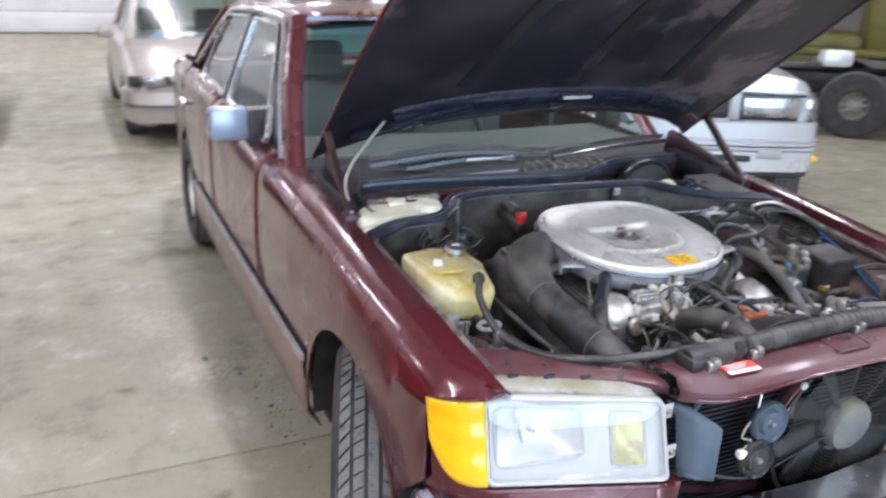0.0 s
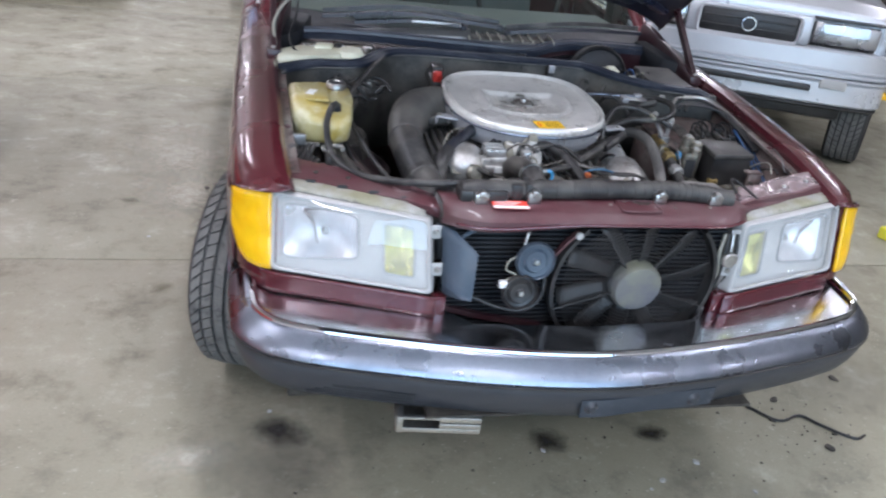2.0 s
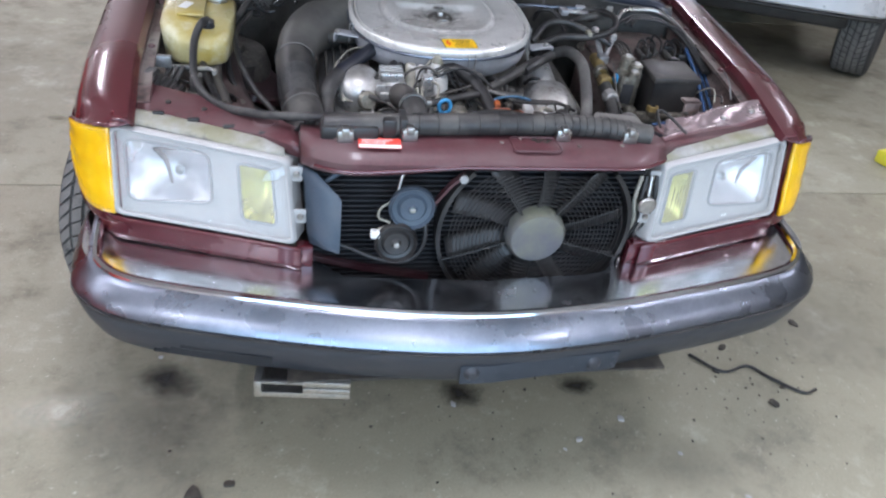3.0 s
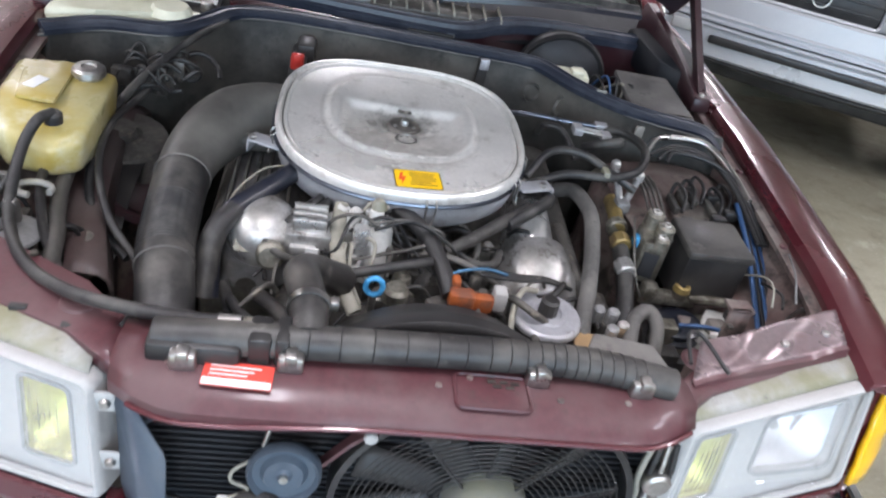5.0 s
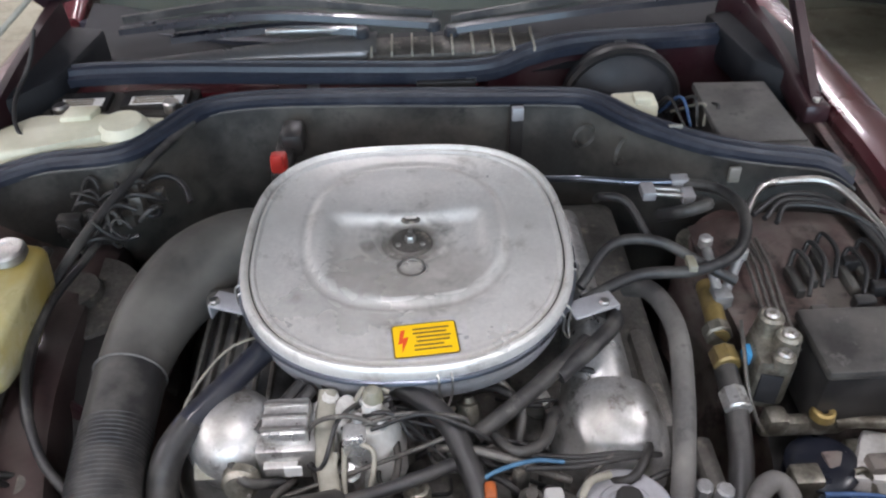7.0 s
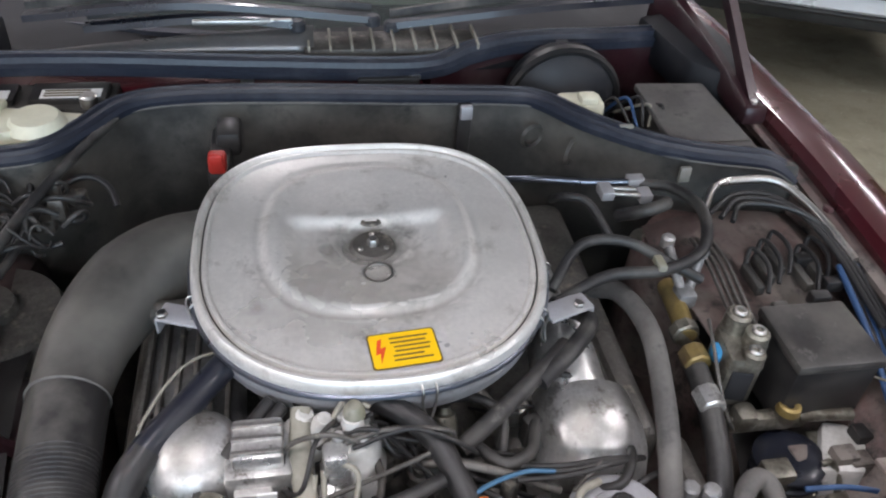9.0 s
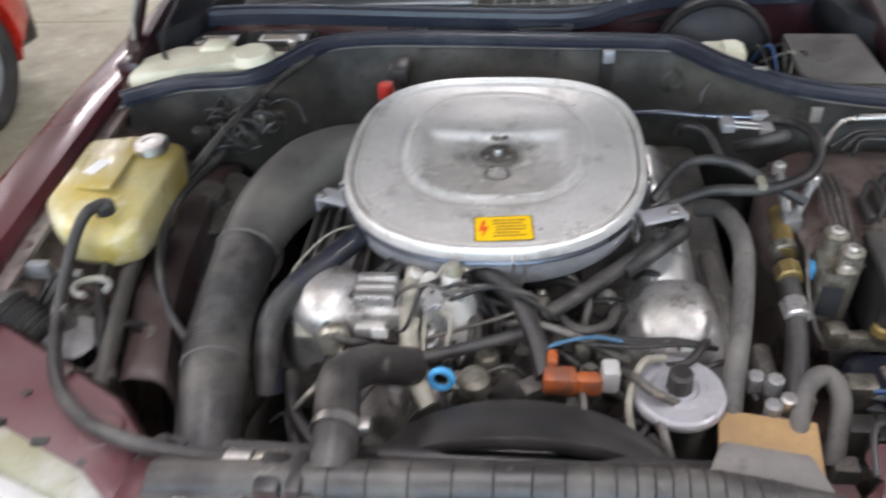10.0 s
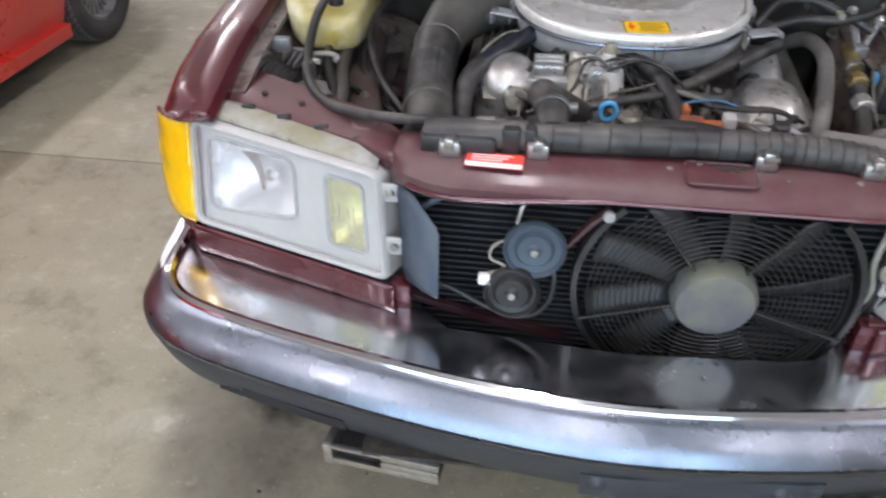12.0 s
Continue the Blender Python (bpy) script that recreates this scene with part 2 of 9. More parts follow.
M = dict(
    paint=surface("maroon_paint", (0.078, 0.012, 0.017), 0.27, 0.2, (0.102, 0.036, 0.039), 3.0, (0.46, 0.74), 220, 0.14, 0.03, 0.0006, 0.65, 0.12),
    bay=surface("dusty_maroon_paint", (0.074, 0.024, 0.028), 0.46, 0.0, (0.108, 0.066, 0.065), 6.0, (0.45, 0.75), 90, 0.2, 0.15, 0.001, 0.2, 0.15, (0.05, 0.035, 0.03), 25.0),
    apron=surface("dirty_maroon_apron", (0.112, 0.072, 0.065), 0.6, 0.0, (0.20, 0.176, 0.155), 7.0, (0.42, 0.66), 80, 0.25, 0.3, 0.002, 0.0, 0.15, (0.025, 0.022, 0.02), 16.0, (0.52, 0.66)),
    chrome=surface("chrome", (0.72, 0.73, 0.76), 0.07, 1.0, (0.60, 0.61, 0.64), 8.0, (0.5, 0.8), 120, 0.04, 0.02, 0.0004, 0, 0.05),
    # scuffed chrome, colour darkened for the floor that the bumper blade reflects
    chrome_worn=surface("scuffed_dark_chrome", (0.215, 0.235, 0.28), 0.31, 1.0, (0.15, 0.165, 0.205), 9.0, (0.5, 0.75), 150, 0.08, 0.05, 0.0006, 0, 0.1),
    steel=surface("bare_steel", (0.48, 0.47, 0.45), 0.38, 1.0, (0.25, 0.22, 0.19), 14.0, (0.5, 0.75), 160, 0.2, 0.15, 0.001),
    alu=surface("stamped_aluminium", (0.72, 0.705, 0.67), 0.35, 0.42, (0.56, 0.55, 0.52), 5.0, (0.45, 0.72), 130, 0.1, 0.08, 0.0008, 0, 0.12, (0.34, 0.325, 0.29), 13.0, (0.56, 0.74)),
    cast=surface("cast_aluminium", (0.66, 0.655, 0.64), 0.33, 0.75, (0.36, 0.345, 0.315), 11.0, (0.46, 0.68), 190, 0.18, 0.2, 0.001, 0, 0.12, (0.12, 0.10, 0.08), 30.0, (0.55, 0.70)),
    grime=surface("oily_metal", (0.14, 0.131, 0.118), 0.5, 0.4, (0.07, 0.064, 0.058), 10.0, (0.4, 0.65), 120, 0.35, 0.5, 0.003, 0, 0.2, (0.27, 0.24, 0.20), 34.0, (0.58, 0.7)),
    black=surface("black_plastic", (0.019, 0.018, 0.018), 0.40, 0.0, (0.046, 0.043, 0.040), 8.0, (0.45, 0.75), 150, 0.2, 0.1, 0.0008, 0, 0.12),
    dusty_black=surface("dusty_black_plastic", (0.027, 0.025, 0.024), 0.46, 0.0, (0.105, 0.098, 0.086), 7.0, (0.45, 0.72), 110, 0.25, 0.15, 0.001, 0, 0.15, (0.17, 0.16, 0.145), 19.0, (0.60, 0.76)),
    rubber=surface("rubber_hose", (0.023, 0.022, 0.022), 0.42, 0.0, (0.10, 0.094, 0.084), 12.0, (0.48, 0.76), 140, 0.2, 0.12, 0.0008, 0, 0.12),
    seal=surface("blue_black_rubber_seal", (0.022, 0.026, 0.038), 0.38, 0.0, (0.06, 0.065, 0.08), 9.0, (0.48, 0.75), 120, 0.2, 0.1, 0.0008, 0, 0.1),
    tyre=surface("tyre_rubber", (0.028, 0.027, 0.027), 0.75, 0.0, (0.065, 0.062, 0.057), 9.0, (0.45, 0.75), 120, 0.2, 0.3, 0.001, 0, 0.1),
    grey_plastic=surface("grey_bumper_plastic", (0.034, 0.036, 0.042), 0.45, 0.0, (0.05, 0.05, 0.054), 6.0, (0.5, 0.8), 220, 0.1, 0.15, 0.0006, 0, 0.08, (0.15, 0.145, 0.14), 40.0, (0.66, 0.8)),
    bezel=surface("grey_white_bezel_plastic", (0.38, 0.374, 0.362), 0.42, 0.0, (0.32, 0.31, 0.293), 6.0, (0.5, 0.8), 120, 0.06, 0.06, 0.0006, 0, 0.08, (0.33, 0.31, 0.28), 35.0, (0.66, 0.8)),
    plate_blue=surface("blue_grey_panel", (0.055, 0.075, 0.10), 0.5, 0.0, (0.09, 0.10, 0.115), 7.0, (0.45, 0.75), 160, 0.1, 0.08),
    hood_under=surface("scuffed_hood_underside", (0.013, 0.013, 0.021), 0.46, 0.0, (0.036, 0.029, 0.038), 3.0, (0.44, 0.62), 60, 0.25, 0.1, 0.001, 0.0, 0.12, (0.095, 0.072, 0.082), 2.4, (0.54, 0.60)),
    tank=surface("yellowed_plastic_tank", (0.45, 0.395, 0.20), 0.32, 0.0, (0.43, 0.31, 0.05), 5.0, (0.42, 0.62), 60, 0.08, 0.05, 0.001, 0.3, 0.1, (0.56, 0.53, 0.37), 7.0, (0.52, 0.68)),
    cream=surface("cream_plastic_bottle", (0.64, 0.62, 0.48), 0.42, 0.0, (0.54, 0.52, 0.38), 9.0, (0.45, 0.7), 60, 0.08, 0.08, 0.001),
    amber=surface("amber_lens_plastic", (0.95, 0.53, 0.004), 0.14, 0.0, (0.96, 0.60, 0.012), 12.0, (0.4, 0.7), 60, 0.06, 0.03, 0.0006, 0.6, 0.06, transmission=0.25),
    yellow_glass=glass("yellow_fog_glass", (0.97, 0.92, 0.40), 0.08),
    clear=glass("headlamp_glass", (0.97, 0.98, 0.98), 0.12),
    lamp_glass=hazy_glass("hazy_lamp_glass", (0.95, 0.96, 0.96), 0.17),
    bowl=surface("dull_lamp_bowl", (0.36, 0.35, 0.35), 0.26, 0.9, (0.46, 0.40, 0.36), 7.0, (0.45, 0.7), 26, 0.05, 0.25, 0.004),
    window=pane_glass("window_glass", (0.78, 0.85, 0.83), 0.12, 0.10),
    screen=pane_glass("dusty_windshield_glass", (0.62, 0.73, 0.69), 0.06, 0.14),
    lamp_cover=pane_glass("lamp_cover_glass", (0.92, 0.94, 0.96)),
    tint=pane_glass("blue_sun_band_glass", (0.42, 0.80, 0.98), 0.05),
    reflector=surface("lamp_reflector", (0.68, 0.68, 0.70), 0.32, 0.9, None, vary=0.08, bump=0.6, grain=34, depth=0.006),
    white_label=surface("white_paper_label", (0.75, 0.75, 0.73), 0.6, vary=0.05, bump=0.02),
    red_label=surface("red_paper_label", (0.72, 0.06, 0.04), 0.55, vary=0.06, bump=0.02),
    yellow_label=surface("yellow_sticker", (0.86, 0.52, 0.01), 0.45, vary=0.04, bump=0.02),
    ink=surface("label_ink", (0.10, 0.07, 0.03), 0.6, vary=0.05, bump=0),
    ink_red=surface("label_red_ink", (0.65, 0.07, 0.02), 0.6, vary=0.05, bump=0),
    orange=surface("orange_plastic", (0.33, 0.085, 0.022), 0.5, 0.0, (0.16, 0.06, 0.035), 28.0, (0.44, 0.6), 90, 0.15, 0.1),
    red_plastic=surface("red_plastic", (0.45, 0.035, 0.025), 0.4, vary=0.1, bump=0.05),
    blue_plastic=surface("blue_plastic", (0.06, 0.30, 0.58), 0.4, vary=0.1, bump=0.05),
    blue_wire=surface("blue_cable_sleeve", (0.03, 0.07, 0.16), 0.5, vary=0.2, bump=0.05),
    blue_wire2=surface("blue_lead_sleeve", (0.05, 0.13, 0.22), 0.5, vary=0.2, bump=0.05),
    pale_wire=surface("pale_cable_sleeve", (0.27, 0.255, 0.21), 0.55, vary=0.2, bump=0.05),
    brass=surface("tarnished_brass", (0.36, 0.265, 0.10), 0.45, 0.7, (0.23, 0.17, 0.10), 20.0, (0.45, 0.7), 120, 0.2, 0.2),
    zinc=surface("yellow_zinc_casting", (0.29, 0.275, 0.23), 0.40, 0.7, (0.10, 0.088, 0.07), 26.0, (0.42, 0.62), 140, 0.25, 0.4),
    cardboard=surface("tan_sheet", (0.36, 0.23, 0.11), 0.8, 0.0, (0.26, 0.17, 0.09), 8.0, grain=70, vary=0.15, bump=0.2),
    cloth=surface("grey_seat_cloth", (0.16, 0.185, 0.185), 0.9, 0.0, (0.20, 0.22, 0.22), 6.0, grain=160, vary=0.2, bump=0.3),
    dark_cabin=surface("dark_cabin_trim", (0.035, 0.035, 0.038), 0.8, 0.0, (0.06, 0.06, 0.06), 6.0, grain=120, vary=0.2, bump=0.2),
    silver=surface("silver_paint", (0.54, 0.55, 0.57), 0.32, 0.4, (0.48, 0.49, 0.51), 3.0, (0.45, 0.75), 240, 0.06, 0.02, 0.0005, 0.7, 0.06),
    tan=surface("champagne_paint", (0.42, 0.385, 0.345), 0.36, 0.4, (0.37, 0.335, 0.30), 3.0, (0.45, 0.75), 240, 0.06, 0.02, 0.0005, 0.5, 0.08),
    red=surface("red_paint", (0.50, 0.022, 0.012), 0.3, 0.0, (0.42, 0.02, 0.012), 3.0, (0.45, 0.75), 240, 0.06, 0.02, 0.0005, 0.8, 0.06),
    navy=surface("black_car_paint", (0.012, 0.013, 0.016), 0.25, 0.0, (0.02, 0.02, 0.022), 3.0, (0.45, 0.75), 240, 0.1, 0.02, 0.0005, 0.7, 0.06),
    cladding=surface("grey_brown_side_cladding", (0.20, 0.15, 0.13), 0.42, 0.0, (0.26, 0.21, 0.12), 5.0, (0.45, 0.75), 160, 0.1, 0.05, 0.0006, 0.2),
    green=surface("yellow_green_paint", (0.10, 0.090, 0.016), 0.5, 0.0, (0.07, 0.062, 0.016), 6.0, (0.45, 0.7), 80, 0.15, 0.1),
    wall=surface("painted_block_wall", (0.50, 0.50, 0.485), 0.8, 0.0, (0.42, 0.41, 0.39), 1.2, (0.45, 0.7), 40, 0.08, 0.3, 0.003),
    door_white=surface("white_door_enamel", (0.72, 0.73, 0.74), 0.45, 0.0, (0.62, 0.62, 0.62), 1.4, (0.45, 0.75), 50, 0.05, 0.1),
    roof=surface("ceiling_sheet", (0.58, 0.58, 0.57), 0.8, 0.0, (0.50, 0.50, 0.49), 1.0, (0.45, 0.75), 30, 0.08, 0.1),
    tube=glow("lamp_tube", (1.0, 0.97, 0.90), 7.0),
    tow=surface("dark_blue_grey_plate", (0.020, 0.027, 0.038), 0.45, 0.0, (0.045, 0.05, 0.06), 9.0, (0.45, 0.75), 160, 0.1, 0.08, 0.001, 0, 0.12, (0.10, 0.10, 0.11), 30.0, (0.62, 0.75)),
    # dusty tread blocks, also lightened in colour for light from the front
    tread=surface("dusty_lit_tread_rubber", (0.12, 0.115, 0.107), 0.8, 0.0, (0.17, 0.16, 0.145), 9.0, (0.45, 0.75), 120, 0.2, 0.3, 0.001, 0, 0.1, (0.05, 0.048, 0.045), 20.0, (0.55, 0.7)),
    fan_hub=surface("grey_hub_plastic", (0.095, 0.097, 0.106), 0.42, 0.0, (0.18, 0.175, 0.12), 8.0, (0.45, 0.75), 150, 0.12, 0.1, 0.0008, 0, 0.1),
    scoop=surface("bare_scoop_metal", (0.21, 0.21, 0.215), 0.34, 0.75, (0.20, 0.195, 0.19), 9.0, (0.45, 0.7), 130, 0.1, 0.1, 0.001, 0, 0.1, (0.17, 0.15, 0.13), 26.0, (0.6, 0.75)),
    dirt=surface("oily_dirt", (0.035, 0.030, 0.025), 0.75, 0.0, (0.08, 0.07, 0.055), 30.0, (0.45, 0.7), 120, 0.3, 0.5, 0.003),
    joint=surface("joint_dirt", (0.085, 0.076, 0.06), 0.9, 0.0, (0.14, 0.125, 0.10), 9.0, (0.45, 0.7), 90, 0.3, 0.4, 0.003),
    dusty_plate=surface("dusty_bare_plate", (0.27, 0.21, 0.215), 0.30, 0.55, (0.17, 0.10, 0.105), 9.0, (0.45, 0.7), 90, 0.15, 0.2, 0.001, 0.0, 0.15, (0.27, 0.25, 0.245), 22.0, (0.58, 0.74)),
    dusty_hose=surface("dusty_grey_hose", (0.078, 0.074, 0.070), 0.6, 0.0, (0.150, 0.142, 0.130), 10.0, (0.45, 0.7), 120, 0.2, 0.15, 0.001, 0, 0.12, (0.05, 0.048, 0.046), 24.0, (0.56, 0.7)),
    dark_wall=surface("dark_unseen_wall", (0.26, 0.25, 0.235), 0.85, 0.0, (0.20, 0.19, 0.175), 1.2, (0.45, 0.7), 40, 0.08, 0.3, 0.003),
    hinge=surface("dark_maroon_hinge", (0.030, 0.010, 0.013), 0.4, 0.0, (0.055, 0.035, 0.036), 10.0, (0.45, 0.7), 120, 0.2, 0.15, 0.001, 0.2),
    lens_rim=surface("grey_lens_rim", (0.24, 0.245, 0.25), 0.35, 0.0, (0.24, 0.245, 0.25), 14.0, (0.45, 0.7), 120, 0.1, 0.05, 0.0006, 0.2),
    wiper=surface("satin_black_wiper", (0.010, 0.012, 0.02), 0.36, 0.0, (0.03, 0.03, 0.035), 10.0, (0.45, 0.7), 120, 0.1, 0.03, 0.0006, 0.3),
    cast_grey=surface("grey_cast_metal", (0.25, 0.25, 0.25), 0.42, 0.4, (0.14, 0.13, 0.12), 12.0, (0.46, 0.7), 150, 0.2, 0.25, 0.0012, 0, 0.12, (0.36, 0.35, 0.33), 30.0, (0.6, 0.74)),
    pan=surface("dull_pan_metal", (0.42, 0.42, 0.44), 0.42, 0.35, (0.30, 0.295, 0.29), 9.0, (0.45, 0.7), 130, 0.1, 0.1, 0.001, 0, 0.1, (0.17, 0.15, 0.13), 26.0, (0.6, 0.75)),
    shelf=surface("dull_chrome_shelf", (0.74, 0.75, 0.78), 0.19, 1.0, (0.62, 0.63, 0.66), 12.0, (0.45, 0.7), 150, 0.1, 0.05, 0.0006, 0, 0.1, (0.12, 0.115, 0.11), 30.0, (0.62, 0.74)),
    # the blue here is a reflected sheen put into the beam's colour
    hood_beam=surface("blue_sheen_beam_paint", (0.010, 0.013, 0.026), 0.27, 0.0, (0.014, 0.018, 0.032), 6.0, (0.45, 0.7), 90, 0.2, 0.1, 0.001, 0.3),
    dirty_white=surface("dirty_white_plastic", (0.30, 0.295, 0.275), 0.5, 0.0, (0.20, 0.19, 0.12), 9.0, (0.42, 0.66), 90, 0.12, 0.12, 0.001, 0.0, 0.12, (0.10, 0.09, 0.08), 26.0, (0.58, 0.7)),
    duct=surface("dusty_duct_plastic", (0.040, 0.038, 0.036), 0.46, 0.0, (0.155, 0.147, 0.130), 3.0, (0.42, 0.66), 110, 0.2, 0.12, 0.001, 0, 0.12, (0.035, 0.034, 0.033), 13.0, (0.60, 0.72)),
    bulkhead=surface("dusty_bulkhead_panel", (0.038, 0.036, 0.033), 0.5, 0.0, (0.130, 0.122, 0.107), 5.0, (0.43, 0.68), 110, 0.22, 0.15, 0.001, 0, 0.15, (0.022, 0.022, 0.022), 11.0, (0.57, 0.72)),
    dash_grey=surface("grey_dash_top", (0.150, 0.158, 0.152), 0.7, 0.0, (0.18, 0.18, 0.16), 6.0, grain=120, vary=0.15, bump=0.2),
    mirror_blue=surface("blue_silver_paint", (0.27, 0.32, 0.42), 0.3, 0.4, (0.23, 0.27, 0.36), 3.0, (0.45, 0.75), 240, 0.06, 0.02, 0.0005, 0.6, 0.06),
    trim=surface("bright_window_trim", (0.74, 0.75, 0.77), 0.26, 1.0, (0.62, 0.63, 0.65), 8.0, (0.5, 0.8), 120, 0.05, 0.02, 0.0004, 0, 0.06),
    pale_body=surface("pale_grey_casting", (0.60, 0.59, 0.56), 0.45, 0.1, (0.42, 0.40, 0.36), 18.0, (0.45, 0.7), 140, 0.12, 0.15, 0.001, 0, 0.12, (0.16, 0.14, 0.11), 40.0, (0.6, 0.74)),
    housing=surface("grimy_brown_maroon_panel", (0.056, 0.034, 0.033), 0.5, 0.0, (0.105, 0.086, 0.078), 5.0, (0.42, 0.7), 90, 0.2, 0.2, 0.001, 0.1, 0.15, (0.022, 0.018, 0.016), 14.0, (0.56, 0.72)),
    dark=surface("near_black_sheet", (0.010, 0.011, 0.014), 0.6, 0.0, (0.028, 0.028, 0.03), 9.0, (0.45, 0.75), 120, 0.2, 0.15, 0.001),
    yellow_box=surface("yellow_plastic_box", (0.75, 0.68, 0.05), 0.45, vary=0.08, bump=0.05),
)


def concrete():
    m = bpy.data.materials.new("stained_concrete")
    tree, b = nodes_of(m)
    n1, n2, n3, n4 = noise_node(tree, 0.55, 6, 0.6), noise_node(tree, 3.4, 9, 0.72), noise_node(tree, 22, 7, 0.75), noise_node(tree, 150, 3, 0.6)
    col = mix(tree, ramp(tree, n1.outputs["Fac"], 0.36, 0.64), (0.230, 0.212, 0.151), (0.300, 0.281, 0.207))
    col = mix(tree, ramp(tree, n2.outputs["Fac"], 0.52, 0.66), col, (0.180, 0.166, 0.122))
    col = mix(tree, ramp(tree, n2.outputs["Fac"], 0.44, 0.29), col, (0.40, 0.38, 0.293))
    col = mix(tree, ramp(tree, n3.outputs["Fac"], 0.60, 0.74), col, (0.150, 0.138, 0.103))
    n5 = noise_node(tree, 9.0, 10, 0.8)
    col = mix(tree, ramp(tree, n5.outputs["Fac"], 0.41, 0.29), col, (0.44, 0.425, 0.338))
    col = mix(tree, ramp(tree, n5.outputs["Fac"], 0.61, 0.78), col, (0.155, 0.142, 0.102))
    n6, n7 = noise_node(tree, 70, 4, 0.6), noise_node(tree, 46, 5, 0.7)
    col = mix(tree, ramp(tree, n6.outputs["Fac"], 0.65, 0.70), col, (0.45, 0.435, 0.351))
    col = mix(tree, ramp(tree, n7.outputs["Fac"], 0.33, 0.28), col, (0.10, 0.092, 0.067))
    fine = mix(tree, ramp(tree, n4.outputs["Fac"], 0.2, 0.8), (0.86, 0.86, 0.86), (1.12, 1.12, 1.12))
    mul = tree.nodes.new("ShaderNodeMix")
    mul.data_type, mul.blend_type = "RGBA", "MULTIPLY"
    mul.inputs[0].default_value = 1.0
    tree.links.new(col, mul.inputs[6]), tree.links.new(fine, mul.inputs[7])
    tree.links.new(mul.outputs[2], b.inputs["Base Color"])
    r = tree.nodes.new("ShaderNodeMapRange")
    r.inputs["From Min"].default_value, r.inputs["From Max"].default_value = 0.3, 0.7
    r.inputs["To Min"].default_value, r.inputs["To Max"].default_value = 0.38, 0.75
    tree.links.new(n2.outputs["Fac"], r.inputs["Value"]), tree.links.new(r.outputs["Result"], b.inputs["Roughness"])
    bp = tree.nodes.new("ShaderNodeBump")
    bp.inputs["Strength"].default_value, bp.inputs["Distance"].default_value = 0.25, 0.002
    tree.links.new(n3.outputs["Fac"], bp.inputs["Height"]), tree.links.new(bp.outputs["Normal"], b.inputs["Normal"])
    return m


M["concrete"] = concrete()


def film(name, color, rough, most):
    """A film of soil, dust or painted shade that thins out unevenly towards its rim."""
    m = bpy.data.materials.new(name)
    tree, b = nodes_of(m)
    co, ln = tree.nodes.new("ShaderNodeTexCoord"), tree.nodes.new("ShaderNodeVectorMath")
    ln.operation = "LENGTH"
    mp = tree.nodes.new("ShaderNodeVectorMath")
    mp.operation, mp.inputs[1].default_value = "MULTIPLY_ADD", (2, 2, 0)
    mp.inputs[2].default_value = (-1, -1, 0)
    tree.links.new(co.outputs["Generated"], mp.inputs[0]), tree.links.new(mp.outputs["Vector"], ln.inputs[0])
    n = noise_node(tree, 16.0, 7, 0.72)
    add = tree.nodes.new("ShaderNodeMath")
    add.operation = "MULTIPLY_ADD"
    add.inputs[1].default_value = 1.6
    tree.links.new(n.outputs["Fac"], add.inputs[0]), tree.links.new(ln.outputs["Value"], add.inputs[2])
    fade = tree.nodes.new("ShaderNodeMapRange")
    fade.inputs["From Min"].default_value, fade.inputs["From Max"].default_value, fade.inputs["To Max"].default_value = 1.72, 0.85, most
    tree.links.new(add.outputs["Value"], fade.inputs["Value"]), tree.links.new(fade.outputs["Result"], b.inputs["Alpha"])
    fine = noise_node(tree, 60.0, 4, 0.6)
    tree.links.new(mix(tree, ramp(tree, fine.outputs["Fac"], 0.3, 0.7), tuple(c * 0.7 for c in color), tuple(c * 1.5 for c in color)), b.inputs["Base Color"])
    b.inputs["Roughness"].default_value = rough
    return m


M["oil"] = film("oil_stain", (0.026, 0.023, 0.020), 0.45, 0.9)
# thin dark film for grey patches and grime on the floor
M["dark_film"] = film("damp_patch", (0.105, 0.096, 0.08), 0.45, 0.24)
# grey film that paints the bumper's shade onto the floor
M["shade_film"] = film("grey_shade_film", (0.085, 0.083, 0.08), 0.4, 0.30)
M["pale_stain"] = film("pale_stain", (0.46, 0.435, 0.35), 0.8, 0.72)
M["moss"] = film("yellow_stain", (0.17, 0.145, 0.075), 0.8, 0.45)
M["lid_grime"] = film("greasy_lid_film", (0.10, 0.095, 0.08), 0.5, 0.62)
M["dust_film"] = film("dry_dust_film", (0.30, 0.285, 0.255), 0.9, 0.45)


# ---- mesh tools ----
def thing(name, label, category, group="", at=(0, 0, 0)):
    ob = new(name)
    ob.empty_display_size = 0.1
    ob.location = at
    return tagged(ob, label, category, group)


ROUND = set()


def finish(bm, name, mat, sharp=35):
    if id(bm) in ROUND:
        ROUND.discard(id(bm))
        sharp = 80
    bmesh.ops.recalc_face_normals(bm, faces=bm.faces)
    me = bpy.data.meshes.new(name)
    bm.to_mesh(me)
    bm.free()
    for p in me.polygons:
        p.use_smooth = True
    me.set_sharp_from_angle(angle=radians(sharp))
    me.materials.append(M[mat] if isinstance(mat, str) else mat)
    return me


LEANING = [False]


